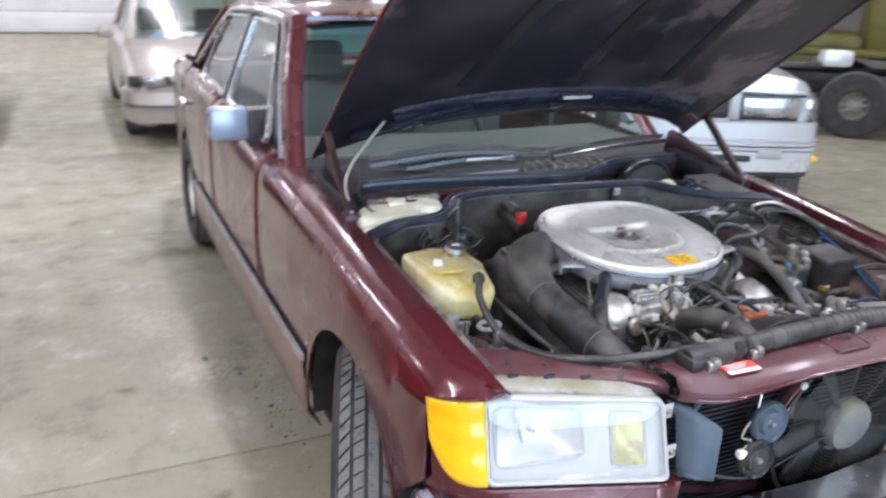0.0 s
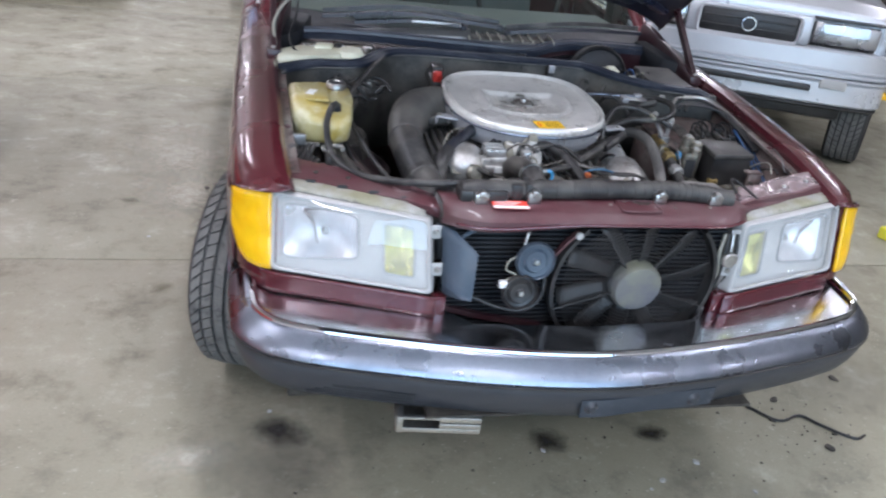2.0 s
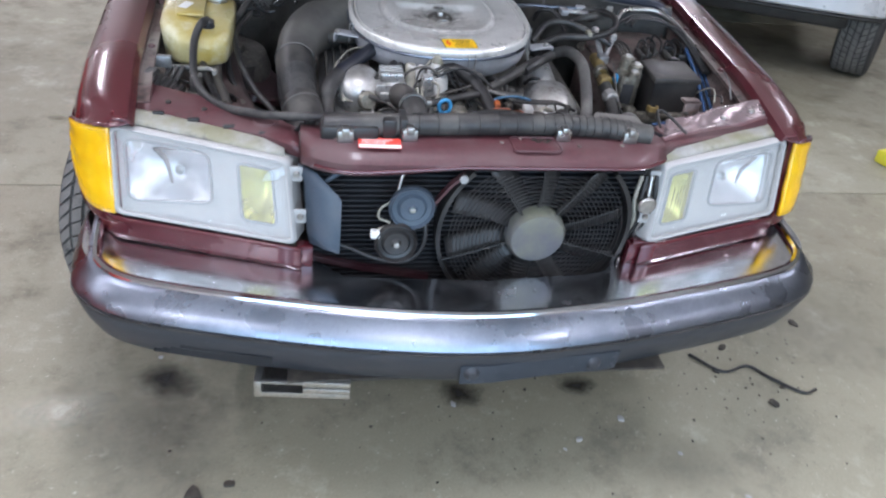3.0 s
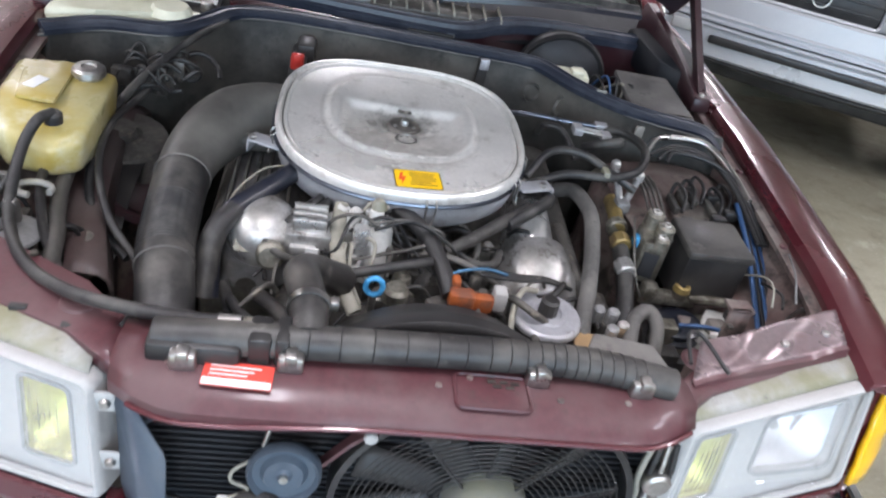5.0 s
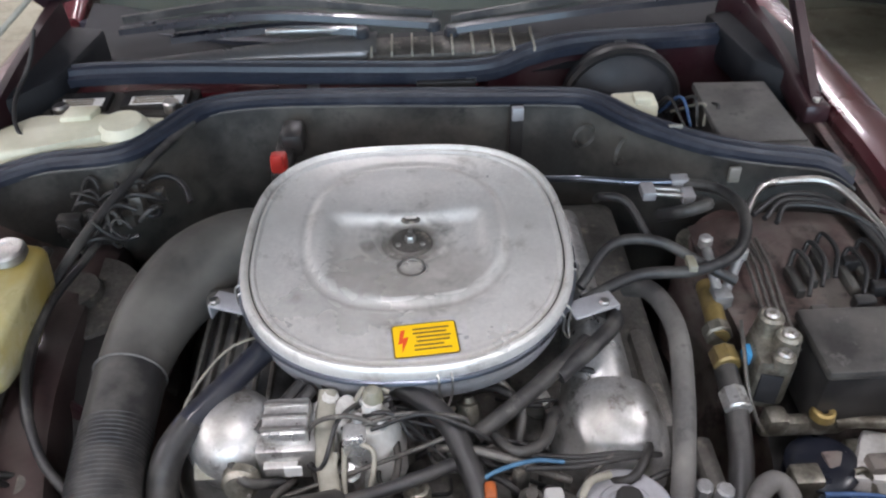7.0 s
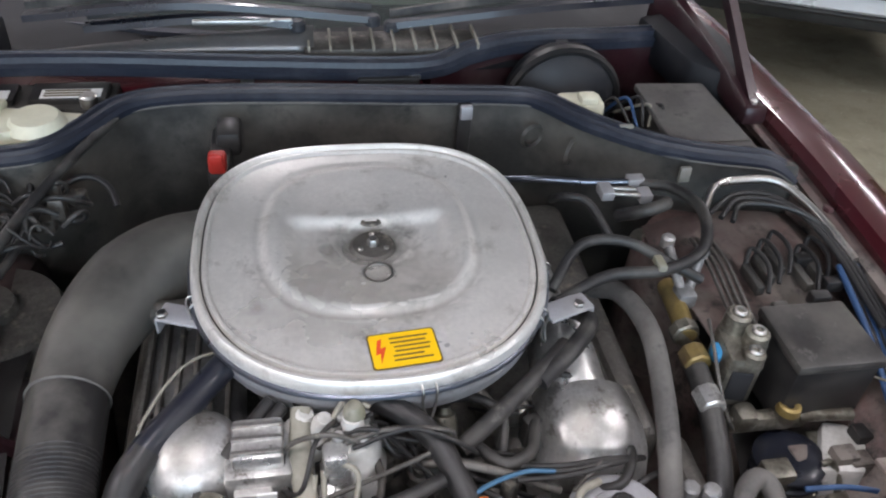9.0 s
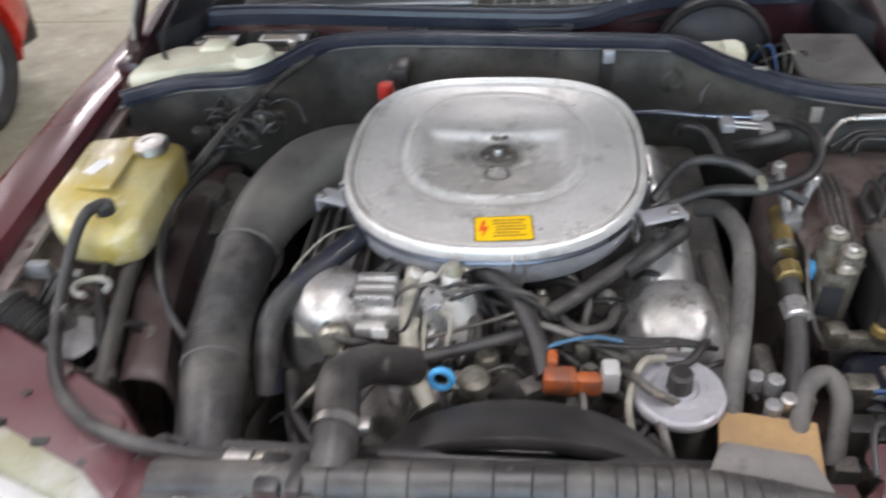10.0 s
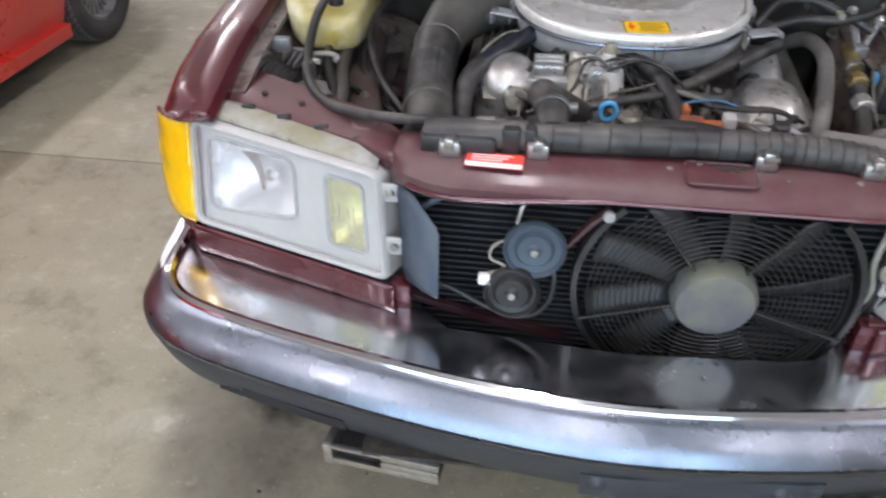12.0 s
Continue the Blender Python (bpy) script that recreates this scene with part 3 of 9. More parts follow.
def settle(p):
    """The nose and the engine bay are laid out level and square; this leans them to the car's true wedge."""
    x, y, z = p
    return Vector((-0.011 + 0.996 * x - 0.002 * y - 0.003 * z - 0.021 * x * y + 0.006 * y * z,
                   0.060 - 0.003 * x + 1.006 * y - 0.089 * z - 0.065 * y * y - 0.018 * x * y + 0.041 * y * z,
                   0.012 + 0.005 * x + 0.081 * y + 0.999 * z + 0.023 * y * y + 0.005 * x * y - 0.030 * y * z))


def part(name, bm, mat, parent=None, label="", sharp=35):
    if LEANING[0]:
        for v in bm.verts:
            v.co = settle(v.co)
    ob = new(name, finish(bm, name, mat, sharp))
    if parent:
        ob.parent = parent
    return tagged(ob, label)


def solid(ob, thick, offset=-1):
    mod = ob.modifiers.new("thickness", "SOLIDIFY")
    mod.thickness, mod.offset = thick, offset
    return ob


def box(bm, lo, hi, bevel=0.0, m=None, seg=2):
    lo, hi = Vector(lo), Vector(hi)
    made = bmesh.ops.create_cube(bm, size=1.0)["verts"]
    for v in made:
        v.co = Vector([(lo[i] + hi[i]) / 2 + v.co[i] * (hi[i] - lo[i]) for i in range(3)])
    if bevel:
        edges = list({e for v in made for e in v.link_edges})
        res = bmesh.ops.bevel(bm, geom=edges, offset=bevel, segments=seg, affect="EDGES", profile=0.5)
        made = list({v for f in res["faces"] for v in f.verts} | {v for v in made if v.is_valid})
    if m:
        bmesh.ops.transform(bm, matrix=m, verts=made)
    return bm


def boxes(*items):
    bm = bmesh.new()
    for it in items:
        box(bm, *it)
    return bm


def smooth_line(points, n=8):
    """A Catmull-Rom line through the points."""
    p = [Vector(q) for q in points]
    p = [p[0] * 2 - p[1], *p, p[-1] * 2 - p[-2]]
    out = []
    for i in range(1, len(p) - 2):
        for k in range(n):
            t = k / n
            out.append(0.5 * ((2 * p[i]) + (p[i + 1] - p[i - 1]) * t + (2 * p[i - 1] - 5 * p[i] + 4 * p[i + 1] - p[i + 2]) * t * t
                              + (3 * p[i] - p[i - 1] - 3 * p[i + 1] + p[i + 2]) * t ** 3))
    return out + [p[-2]]


def sweep(bm, line, ring, scale=None, closed=True, caps=True, up=(0, 0, 1)):
    """Sweeps a ring of (side, up) pairs along a line of points; scale: a factor at each point."""
    line = [Vector(q) for q in line]
    rows, side = [], None
    for i, q in enumerate(line):
        d = (line[min(i + 1, len(line) - 1)] - line[max(i - 1, 0)]).normalized()
        if side is None:
            side = d.cross(Vector(up))
            if side.length < 0.1:
                side = d.cross(Vector((1, 0, 0)))
        side = (side - d * side.dot(d)).normalized()
        top = side.cross(d)
        s = scale[i] if scale else 1.0
        s = s if isinstance(s, tuple) else (s, s)
        rows.append([bm.verts.new(q + side * a * s[0] + top * b * s[1]) for a, b in ring])
    n = len(ring)
    for r0, r1 in zip(rows, rows[1:]):
        for k in range(n if closed else n - 1):
            bm.faces.new((r0[k], r0[(k + 1) % n], r1[(k + 1) % n], r1[k]))
    if caps and closed:
        bm.faces.new(rows[0][::-1]), bm.faces.new(rows[-1])
    return bm


def circle(r, n=10, sx=1.0):
    return [(r * sx * math.cos(2 * math.pi * k / n), r * math.sin(2 * math.pi * k / n)) for k in range(n)]


def tube(points, r, n=10, steps=8, bm=None, scale=None, sx=1.0):
    bm = bm or bmesh.new()
    line = smooth_line(points, steps)
    if scale:
        k = len(points) - 1
        scale = [scale[min(int(i / steps), k - 1)] * (1 - (i / steps - min(int(i / steps), k - 1))) + scale[min(int(i / steps), k - 1) + 1] * (i / steps - min(int(i / steps), k - 1)) for i in range(len(line))]
    ROUND.add(id(bm))
    return sweep(bm, line, circle(r, n, sx), scale)


def lathe(profile, n=32, m=None, bm=None, closed=False):
    """Turns a profile of (radius, height) pairs about z, then moves it by m."""
    bm = bm or bmesh.new()
    rows = []
    for r, z in profile:
        rows.append([bm.verts.new((r * math.cos(2 * math.pi * k / n), r * math.sin(2 * math.pi * k / n), z)) for k in range(n)] if r > 1e-6 else [bm.verts.new((0, 0, z))])
    pairs = list(zip(rows, rows[1:])) + ([(rows[-1], rows[0])] if closed else [])
    for a, b in pairs:
        for k in range(n):
            j = (k + 1) % n
            if len(a) == 1 and len(b) == 1:
                continue
            if len(a) == 1:
                bm.faces.new((a[0], b[j], b[k]))
            elif len(b) == 1:
                bm.faces.new((a[k], a[j], b[0]))
            else:
                bm.faces.new((a[k], a[j], b[j], b[k]))
    if m:
        bmesh.ops.transform(bm, matrix=m, verts=[v for r in rows for v in r])
    return bm


def grid(rows, bm=None, closed=False):
    """A sheet through rows of points."""
    bm = bm or bmesh.new()
    vs = [[bm.verts.new(p) for p in r] for r in rows]
    for a, b in zip(vs, vs[1:]):
        n = len(a)
        for k in range(n if closed else n - 1):
            j = (k + 1) % n
            bm.faces.new((a[k], a[j], b[j], b[k]))
    return bm


def slab(outline, z0, z1, bm=None, m=None, bevel=0.0):
    """A flat plate: an outline of (x, y) pairs between two heights."""
    bm = bm or bmesh.new()
    lo = [bm.verts.new((x, y, z0)) for x, y in outline]
    hi = [bm.verts.new((x, y, z1)) for x, y in outline]
    faces = [bm.faces.new(lo[::-1]), bm.faces.new(hi)]
    n = len(outline)
    for k in range(n):
        faces.append(bm.faces.new((lo[k], lo[(k + 1) % n], hi[(k + 1) % n], hi[k])))
    vs = lo + hi
    if bevel:
        res = bmesh.ops.bevel(bm, geom=list({e for v in vs for e in v.link_edges}), offset=bevel, segments=2, affect="EDGES", profile=0.5)
        vs = list({v for f in res["faces"] for v in f.verts} | {v for v in vs if v.is_valid})
    if m:
        bmesh.ops.transform(bm, matrix=m, verts=vs)
    return bm


def lerp(table, v):
    """Reads a table of (key, value) pairs at v."""
    if v <= table[0][0]:
        return table[0][1]
    for (a, p), (b, q) in zip(table, table[1:]):
        if v <= b:
            return p + (q - p) * (v - a) / (b - a)
    return table[-1][1]


def rounded(hx, hy, r, n=4):
    """The outline of a rounded rectangle."""
    out = []
    for cx, cy, a in ((hx - r, hy - r, 0), (r - hx, hy - r, 90), (r - hx, r - hy, 180), (hx - r, r - hy, 270)):
        out += [(cx + r * math.cos(radians(a + 90 * k / n)), cy + r * math.sin(radians(a + 90 * k / n))) for k in range(n + 1)]
    return out


def hose(name, points, r, mat="rubber", parent=None, label="", n=10, scale=None, steps=7, sx=1.0):
    return part(name, tube(points, r, n, steps, scale=scale, sx=sx), mat, parent or car, label)


def disc(r, h, at, axis="Z", bevel=0.004, n=28, bm=None, tilt=None):
    """A low drum with rounded rims, its base at the given place."""
    turn = {"Z": Matrix(), "Y": Matrix.Rotation(radians(90), 4, "X"), "X": Matrix.Rotation(radians(90), 4, "Y")}[axis]
    if tilt:
        turn = tilt @ turn
    return lathe([(0, 0), (r, 0), (r, h - bevel), (r - bevel, h), (0, h)], n, Matrix.Translation(at) @ turn, bm)


# ---- hall ----
def build_hall():
    x0, x1, y0, y1, h = -7.5, 13.0, -5.5, 22.7, 4.3
    bm = bmesh.new()
    box(bm, (x0, y0, -0.3), (x1, y1, -0.012))
    tagged(part("floor", bm, "joint"), "grey-tan stained concrete floor slab with joints", "floor", kind="structure")
    base = bpy.data.objects["floor"]
    xs, ys = [x0, -5.2, 4.5, 9.0, x1], [y0, -4.13, -1.39, 1.36, 4.11, 6.86, 9.6, 12.3, 15.0, 17.7, 20.3, y1]
    for a, b in zip(xs, xs[1:]):
        for c, d in zip(ys, ys[1:]):
            part("slab", boxes(((a + 0.001, c + 0.0045, -0.012), (b - 0.001, d - 0.0045, 0.0), 0.002)), "concrete", base)
    # the east wall is out of view, made darker to dull the fender's reflections
    for name, lo, hi in (("wall_west", (x0 - 0.2, y0, 0), (x0, y1, h)), ("wall_east", (x1, y0, 0), (x1 + 0.2, y1, h))):
        tagged(part(name, boxes((lo, hi)), "wall" if "west" in name else "dark_wall"), "plain block wall of the garage hall", "wall", kind="structure")
    # south wall with the wide opening to the yard, from which daylight falls in
    tagged(part("wall_south", boxes(((x0, y0 - 0.2, 0), (-3.4, y0, h)), ((2.6, y0 - 0.2, 0), (x1, y0, h)), ((-3.4, y0 - 0.2, 3.3), (2.6, y0, h))), "wall"), "plain painted block wall with a wide open doorway", "wall", kind="structure")
    day = bpy.data.lights.new("doorway_daylight", "AREA")
    day.shape, day.size, day.size_y, day.energy, day.color = "RECTANGLE", 5.9, 3.2, DAYLIGHT_WATTS, (0.58, 0.80, 1.0)
    dl = new("doorway_daylight", day)
    dl.matrix_basis = look((-0.4, y0 - 0.05, 1.66), (-0.4, 0.0, 1.66))
    # north wall with the door opening
    tagged(part("wall_north", boxes(((x0, y1, 0), (-6.5, y1 + 0.2, h)), ((0.5, y1, 0), (x1, y1 + 0.2, h)), ((-6.5, y1, 3.2), (0.5, y1 + 0.2, h))), "wall"),
           "plain painted block wall with a wide door opening", "wall", kind="structure")
    tagged(part("ceiling", boxes(((x0, y0, h), (x1, y1, h + 0.2))), "roof"), "pale sheet ceiling of the garage hall", "ceiling", kind="structure")
    door = tagged(new("door_1"), "white sectional garage door, closed", "garage door", kind="structure")
    for k in range(6):
        z = 0.02 + k * 0.53
        bm = boxes(((-6.49, y1 + 0.03, z), (0.49, y1 + 0.08, z + 0.522), 0.01))
        for j in range(1, 4):
            box(bm, (-6.49, y1 + 0.022, z + 0.13 * j - 0.006), (0.49, y1 + 0.032, z + 0.13 * j + 0.006), 0.003)
        part("panel", bm, "door_white", door)
    # tube lights under the ceiling
    first = None
    for x in TUBES_X:
        for y in TUBES_Y:
            lamp = thing("ceiling_light", "white twin tube light hanging under the ceiling", "ceiling light", "ceiling lights", (x, y, TUBE_Z))
            if not first:
                first = lamp
                part("housing", boxes(((-0.11, -0.62, 0.03), (0.11, 0.62, 0.09), 0.01), ((-0.01, -0.5, 0.09), (0.01, -0.48, h - TUBE_Z)), ((-0.01, 0.48, 0.09), (0.01, 0.5, h - TUBE_Z))), "door_white", lamp)
                for s in (-0.06, 0.06):
                    part("lamp_tube", tube([(s, -0.6, 0.01), (s, 0, 0.01), (s, 0.6, 0.01)], 0.017, 8, 2), "tube", lamp, "glowing tube")
            else:
                for o in first.children:
                    c = o.copy()
                    scene.collection.objects.link(c)
                    c.parent = lamp
            watts = TUBE_WATTS * COLUMN_POWER[x] * ROW_POWER[y]
            data = bpy.data.lights.new("tube_light", "AREA")
            data.shape, data.size, data.size_y, data.energy, data.color = "RECTANGLE", 0.2, 1.2, watts, (0.98, 0.95, 1.02)
            lo = new("tube_light", data)
            lo.location, lo.parent = (0, 0, -0.02), lamp
            # fill lamp added above the closed housing to brighten the ceiling
            up = bpy.data.lights.new("tube_uplight", "AREA")
            up.shape, up.size, up.size_y, up.energy, up.color = "RECTANGLE", 0.2, 1.2, watts * 0.35, (0.98, 0.955, 1.02)
            uo = new("tube_uplight", up)
            uo.matrix_basis, uo.parent = pose(0, 0, 0.12, 180, 0, 0), lamp


build_hall()


# ---- wheels ----
def tyre_meshes(r, w, rim_r, blocks=56, ribs=5):
    """Tyre carcass, tread blocks: lathed about z, to be stood upright by the caller."""
    h = w / 2
    prof = [(rim_r, -h * 0.82), (rim_r + 0.02, -h * 0.95), ((r + rim_r) / 2, -h), (r - 0.03, -h * 0.97), (r - 0.012, -h * 0.86), (r - 0.009, 0), (r - 0.012, h * 0.86),
            (r - 0.03, h * 0.97), ((r + rim_r) / 2, h), (rim_r + 0.02, h * 0.95), (rim_r, h * 0.82)]
    carcass = lathe(prof, 48)
    tread = bmesh.new()
    step = 2 * math.pi / blocks
    width = 2 * h * 0.84 / ribs
    for k in range(blocks):
        for j in range(ribs):
            z0 = -h * 0.84 + j * width + 0.005
            z1 = z0 + width - 0.010
            a0 = k * step + (j % 2) * step * 0.45
            skew = (0.75, 0.35, 0.1, -0.35, -0.75)[j % 5] * step
            gap = 0.13 if j in (1, 3) else (0.03 if j == 2 else 0.24)
            a1 = a0 + step * (1 - gap)
            edge = 0.004 if j in (0, ribs - 1) else 0.0
            vs = []
            for rr in (r - 0.014, r - edge):
                for a, z in ((a0, z0), (a1, z0), (a1 + skew, z1), (a0 + skew, z1)):
                    vs.append(tread.verts.new((rr * math.cos(a), rr * math.sin(a), z)))
            for q in ((4, 5, 6, 7), (0, 1, 5, 4), (1, 2, 6, 5), (2, 3, 7, 6), (3, 0, 4, 7)):
                tread.faces.new([vs[i] for i in q])
    return carcass, tread


def rim_spokes(r, n, depth=0.03):
    """A rim bowl and n spokes about z."""
    bowl = lathe([(r + 0.004, -0.08), (r + 0.006, 0.075), (r - 0.012, 0.078), (r - 0.02, 0.05), (r - 0.03, 0.01), (r * 0.9, -0.06), (0.02, -0.06)], 40)
    spokes = bmesh.new()
    for k in range(n):
        a = 2 * math.pi * k / n
        m = Matrix.Rotation(a, 4, "Z")
        wd = min(0.6 * math.pi * r / n, 0.05)
        box(spokes, (0.03, -wd / 2, 0.015), (r - 0.012, wd / 2, 0.045), 0.004, m, 1)
    lathe([(0.0, 0.062), (0.03, 0.06), (0.05, 0.048), (0.062, 0.03), (0.062, 0.0)], 24, bm=spokes)
    return bowl, spokes


WHEELS = {}


def wheel(parent, at, steer=0.0, outward=1, r=0.32, w=0.205, rim_r=0.19, spokes=15, rim_mat="alu", name="wheel"):
    key = (r, w, rim_r, spokes, rim_mat)
    hub = new(name)
    hub.empty_display_size = 0.1
    hub.matrix_basis = Matrix.Translation(at) @ Matrix.Rotation(radians(steer), 4, "Z") @ Matrix.Rotation(radians(90 * outward), 4, "Y")
    hub.parent = parent
    if key not in WHEELS:
        c, t = tyre_meshes(r, w, rim_r)
        b, s = rim_spokes(rim_r, spokes)
        WHEELS[key] = (finish(c, "tyre", "tyre"), finish(t, "tread", "tread", 20), finish(b, "rim", rim_mat), finish(s, "spokes", rim_mat))
    for nm, me in zip(("tyre", "tread", "rim", "spokes"), WHEELS[key]):
        o = new(nm, me)
        o.parent = hub
    return hub


# ---- the maroon car ----
car = thing("sedan", "maroon four-door sedan with its hood raised and grille removed", "car")
AXLE_F, AXLE_R, AXLE_Z = 0.675, 3.86, 0.335
HALF = [(0.08, 0.802), (0.10, 0.836), (0.125, 0.858), (0.15, 0.876), (0.175, 0.891), (0.25, 0.904), (0.38, 0.912), (0.65, 0.920), (1.2, 0.921), (2.2, 0.918), (3.6, 0.910), (4.3, 0.890), (4.8, 0.85), (4.95, 0.81)]
TOP = [(0.08, 0.843), (0.37, 0.893), (0.88, 0.949), (1.40, 0.986), (1.75, 1.000), (2.3, 1.035), (2.65, 1.062), (3.5, 1.098), (4.3, 1.095), (4.95, 1.06)]
INNER = [(0.08, 0.742), (0.3, 0.760), (0.8, 0.775), (1.75, 0.775)]


def side_section(y, inner, top, low, sgn):
    w = lerp(HALF, y)
    pts = [(inner, top - 0.075), (inner, top - 0.016), (inner + 0.012, top - 0.003), (inner + 0.04, top), (w - 0.055, top - 0.008), (w - 0.028, top - 0.026), (w - 0.012, top - 0.058),
           (w - 0.006, top - 0.10), (w, max(0.78, low)), (w + 0.002, 0.70), (w + 0.001, 0.62), (w - 0.002, 0.55), (w - 0.006, 0.485)]
    return [(sgn * x, y, max(z, low)) for x, z in pts]


def arch_low(y, base, r=0.375):
    for c in (AXLE_F, AXLE_R):
        if abs(y - c) < r:
            return max(base, AXLE_Z + 0.02 + math.sqrt(r * r - (y - c) ** 2))
    return base


def span(a, b, n):
    return [a + (b - a) * k / n for k in range(n + 1)]


def build_sides():
    for sgn, side in ((-1, "left"), (1, "right")):
        # front fender with its wheel arch
        rows = []
        for y in [0.08, 0.09, 0.10, 0.112, 0.125, 0.14, 0.155, 0.172, 0.178, 0.215, 0.25, 0.28] + span(0.301, 1.049, 36) + span(1.08, 1.697, 8):
            low = lerp([(0.08, 0.828), (0.172, 0.804)], y) if y < 0.175 else arch_low(y, lerp([(0.178, 0.60), (0.30, 0.485)], y))
            rows.append(side_section(y, lerp(INNER, y), lerp(TOP, y), low, sgn))
        f = solid(part("front_fender", grid(rows), "paint", car), 0.004)
        # lip round the arch
        ang = [radians(a) for a in range(-6, 187, 6)]
        arc = [(sgn * (lerp(HALF, AXLE_F + 0.375 * math.cos(a)) - 0.004), AXLE_F + 0.375 * math.cos(a), AXLE_Z + 0.02 + 0.375 * math.sin(a)) for a in ang]
        part("arch_lip", sweep(bmesh.new(), arc, [(-0.012, -0.004), (0.006, -0.004), (0.006, 0.004), (-0.012, 0.004)]), "paint", f)
        # wheel housing
        hs = [[(sgn * x, AXLE_F + 0.388 * math.cos(a), AXLE_Z + 0.02 + 0.388 * math.sin(a)) for x in (0.52, 0.70, 0.895)] for a in [radians(k) for k in range(-10, 191, 10)]]
        part("wheel_housing", grid(hs), "black", car)
        # doors and rear quarter
        for nm, a, b in (("front_door", 1.703, 2.76), ("rear_door", 2.766, 3.84), ("rear_quarter", 3.846, 4.95)):
            rows = []
            ys = span(a, b, 14) if nm != "rear_quarter" else span(a, 4.23, 10) + span(4.27, b, 8)
            for y in ys:
                low = arch_low(y, 0.485)
                rows.append(side_section(y, lerp(HALF, y) - 0.12, lerp(TOP, y), low, sgn)[2:])
            d = solid(part(nm, grid(rows), "paint", car), 0.004)
            if "door" in nm:
                yh = b - 0.13
                w = lerp(HALF, yh)
                part("door_handle", boxes(((sgn * w - 0.004 if sgn > 0 else -w - 0.03, yh - 0.10, 0.905), (sgn * w + 0.03 if sgn > 0 else -w + 0.004, yh + 0.10, 0.935), 0.008)), "chrome", d, "chrome door handle")
        # moulding strip and lower cladding
        rows, strip = [], []
        for y in span(1.06, 3.47, 20):
            w = lerp(HALF, y)
            rows.append([(sgn * (w - 0.004), y, 0.483), (sgn * (w + 0.008), y, 0.476), (sgn * (w + 0.007), y, 0.40), (sgn * (w - 0.004), y, 0.29), (sgn * (w - 0.05), y, 0.23)])
            strip.append((sgn * (w + 0.006), y, 0.489))
        solid(part("sill_cladding", grid(rows), "cladding", car, "grey-brown lower body cladding"), 0.004)
        part("chrome_strip", sweep(bmesh.new(), strip, [(-0.006, -0.011), (0.006, -0.011), (0.006, 0.011), (-0.006, 0.011)]), "pan", car)
        part("underbody_sill", boxes(((min(sgn * 0.60, sgn * 0.84), 1.06, 0.22), (max(sgn * 0.60, sgn * 0.84), 3.47, 0.46), 0.02)), "black", car)
        # greenhouse: pillars and windows
        def pillar(name, line, wd, mat="paint"):
            return part(name, sweep(bmesh.new(), smooth_line(line, 5), [(wd * math.cos(k * math.pi / 7), 0.022 * math.sin(k * math.pi / 7)) for k in range(14)]), mat, car)
        pillar("front_pillar", [(sgn * 0.815, 1.52, 0.94), (sgn * 0.745, 1.80, 1.22), (sgn * 0.655, 2.05, 1.468)], 0.036)
        pillar("middle_pillar", [(sgn * 0.815, 2.70, 1.04), (sgn * 0.755, 2.69, 1.25), (sgn * 0.685, 2.67, 1.455)], 0.022, "black")
        pillar("rear_pillar", [(sgn * 0.775, 3.98, 1.08), (sgn * 0.715, 3.75, 1.28), (sgn * 0.645, 3.47, 1.45)], 0.06)
        pillar("roof_rail", [(sgn * 0.655, 2.04, 1.466), (sgn * 0.662, 2.35, 1.492), (sgn * 0.662, 2.75, 1.495), (sgn * 0.657, 3.15, 1.480), (sgn * 0.645, 3.50, 1.445)], 0.034)
        part("drip_rail", sweep(bmesh.new(), smooth_line([(sgn * 0.84, 1.62, 1.0), (sgn * 0.785, 1.83, 1.20), (sgn * 0.705, 2.07, 1.44), (sgn * 0.70, 2.14, 1.468), (sgn * 0.698, 2.4, 1.48), (sgn * 0.696, 2.75, 1.48), (sgn * 0.69, 3.15, 1.462), (sgn * 0.70, 3.4, 1.41), (sgn * 0.80, 3.86, 1.125)], 5), circle(0.013, 8)), "trim", car, "chrome drip rail")
        for nm, q in (("front_window", [(1.80, 1.03), (2.66, 1.072), (2.61, 1.445), (2.13, 1.44)]), ("rear_window", [(2.745, 1.075), (3.45, 1.105), (3.24, 1.43), (2.70, 1.445)])):
            def wx(z):
                return sgn * (0.836 - (z - 1.07) * 0.36)
            p = part(nm, grid([[(wx(q[0][1]), *q[0]), (wx(q[1][1]), *q[1])], [(wx(q[3][1]), *q[3]), (wx(q[2][1]), *q[2])]]), "window", car)
            p.visible_shadow = False
            loop = [Vector((wx(z) + sgn * 0.004, y, z)) for y, z in q]
            ln = []
            for i in range(4):
                ln += [loop[i].lerp(loop[(i + 1) % 4], t) for t in (0.03, 0.5, 0.97)]
            part("window_trim", sweep(bmesh.new(), ln + [ln[0]], [(-0.011, -0.006), (0.011, -0.006), (0.011, 0.006), (-0.011, 0.006)]), "trim", p, "chrome window trim")
        part("seat", boxes(((min(sgn * .14, sgn * .62), 2.25, 0.45), (max(sgn * .14, sgn * .62), 2.75, 0.68), 0.05), ((min(sgn * .14, sgn * .62), 2.62, 0.55), (max(sgn * .14, sgn * .62), 2.78, 1.14), 0.05),
                           ((min(sgn * .27, sgn * .50), 2.64, 1.17), (max(sgn * .27, sgn * .50), 2.74, 1.34), 0.04)), "cloth", car, "grey cloth front seat with headrest")
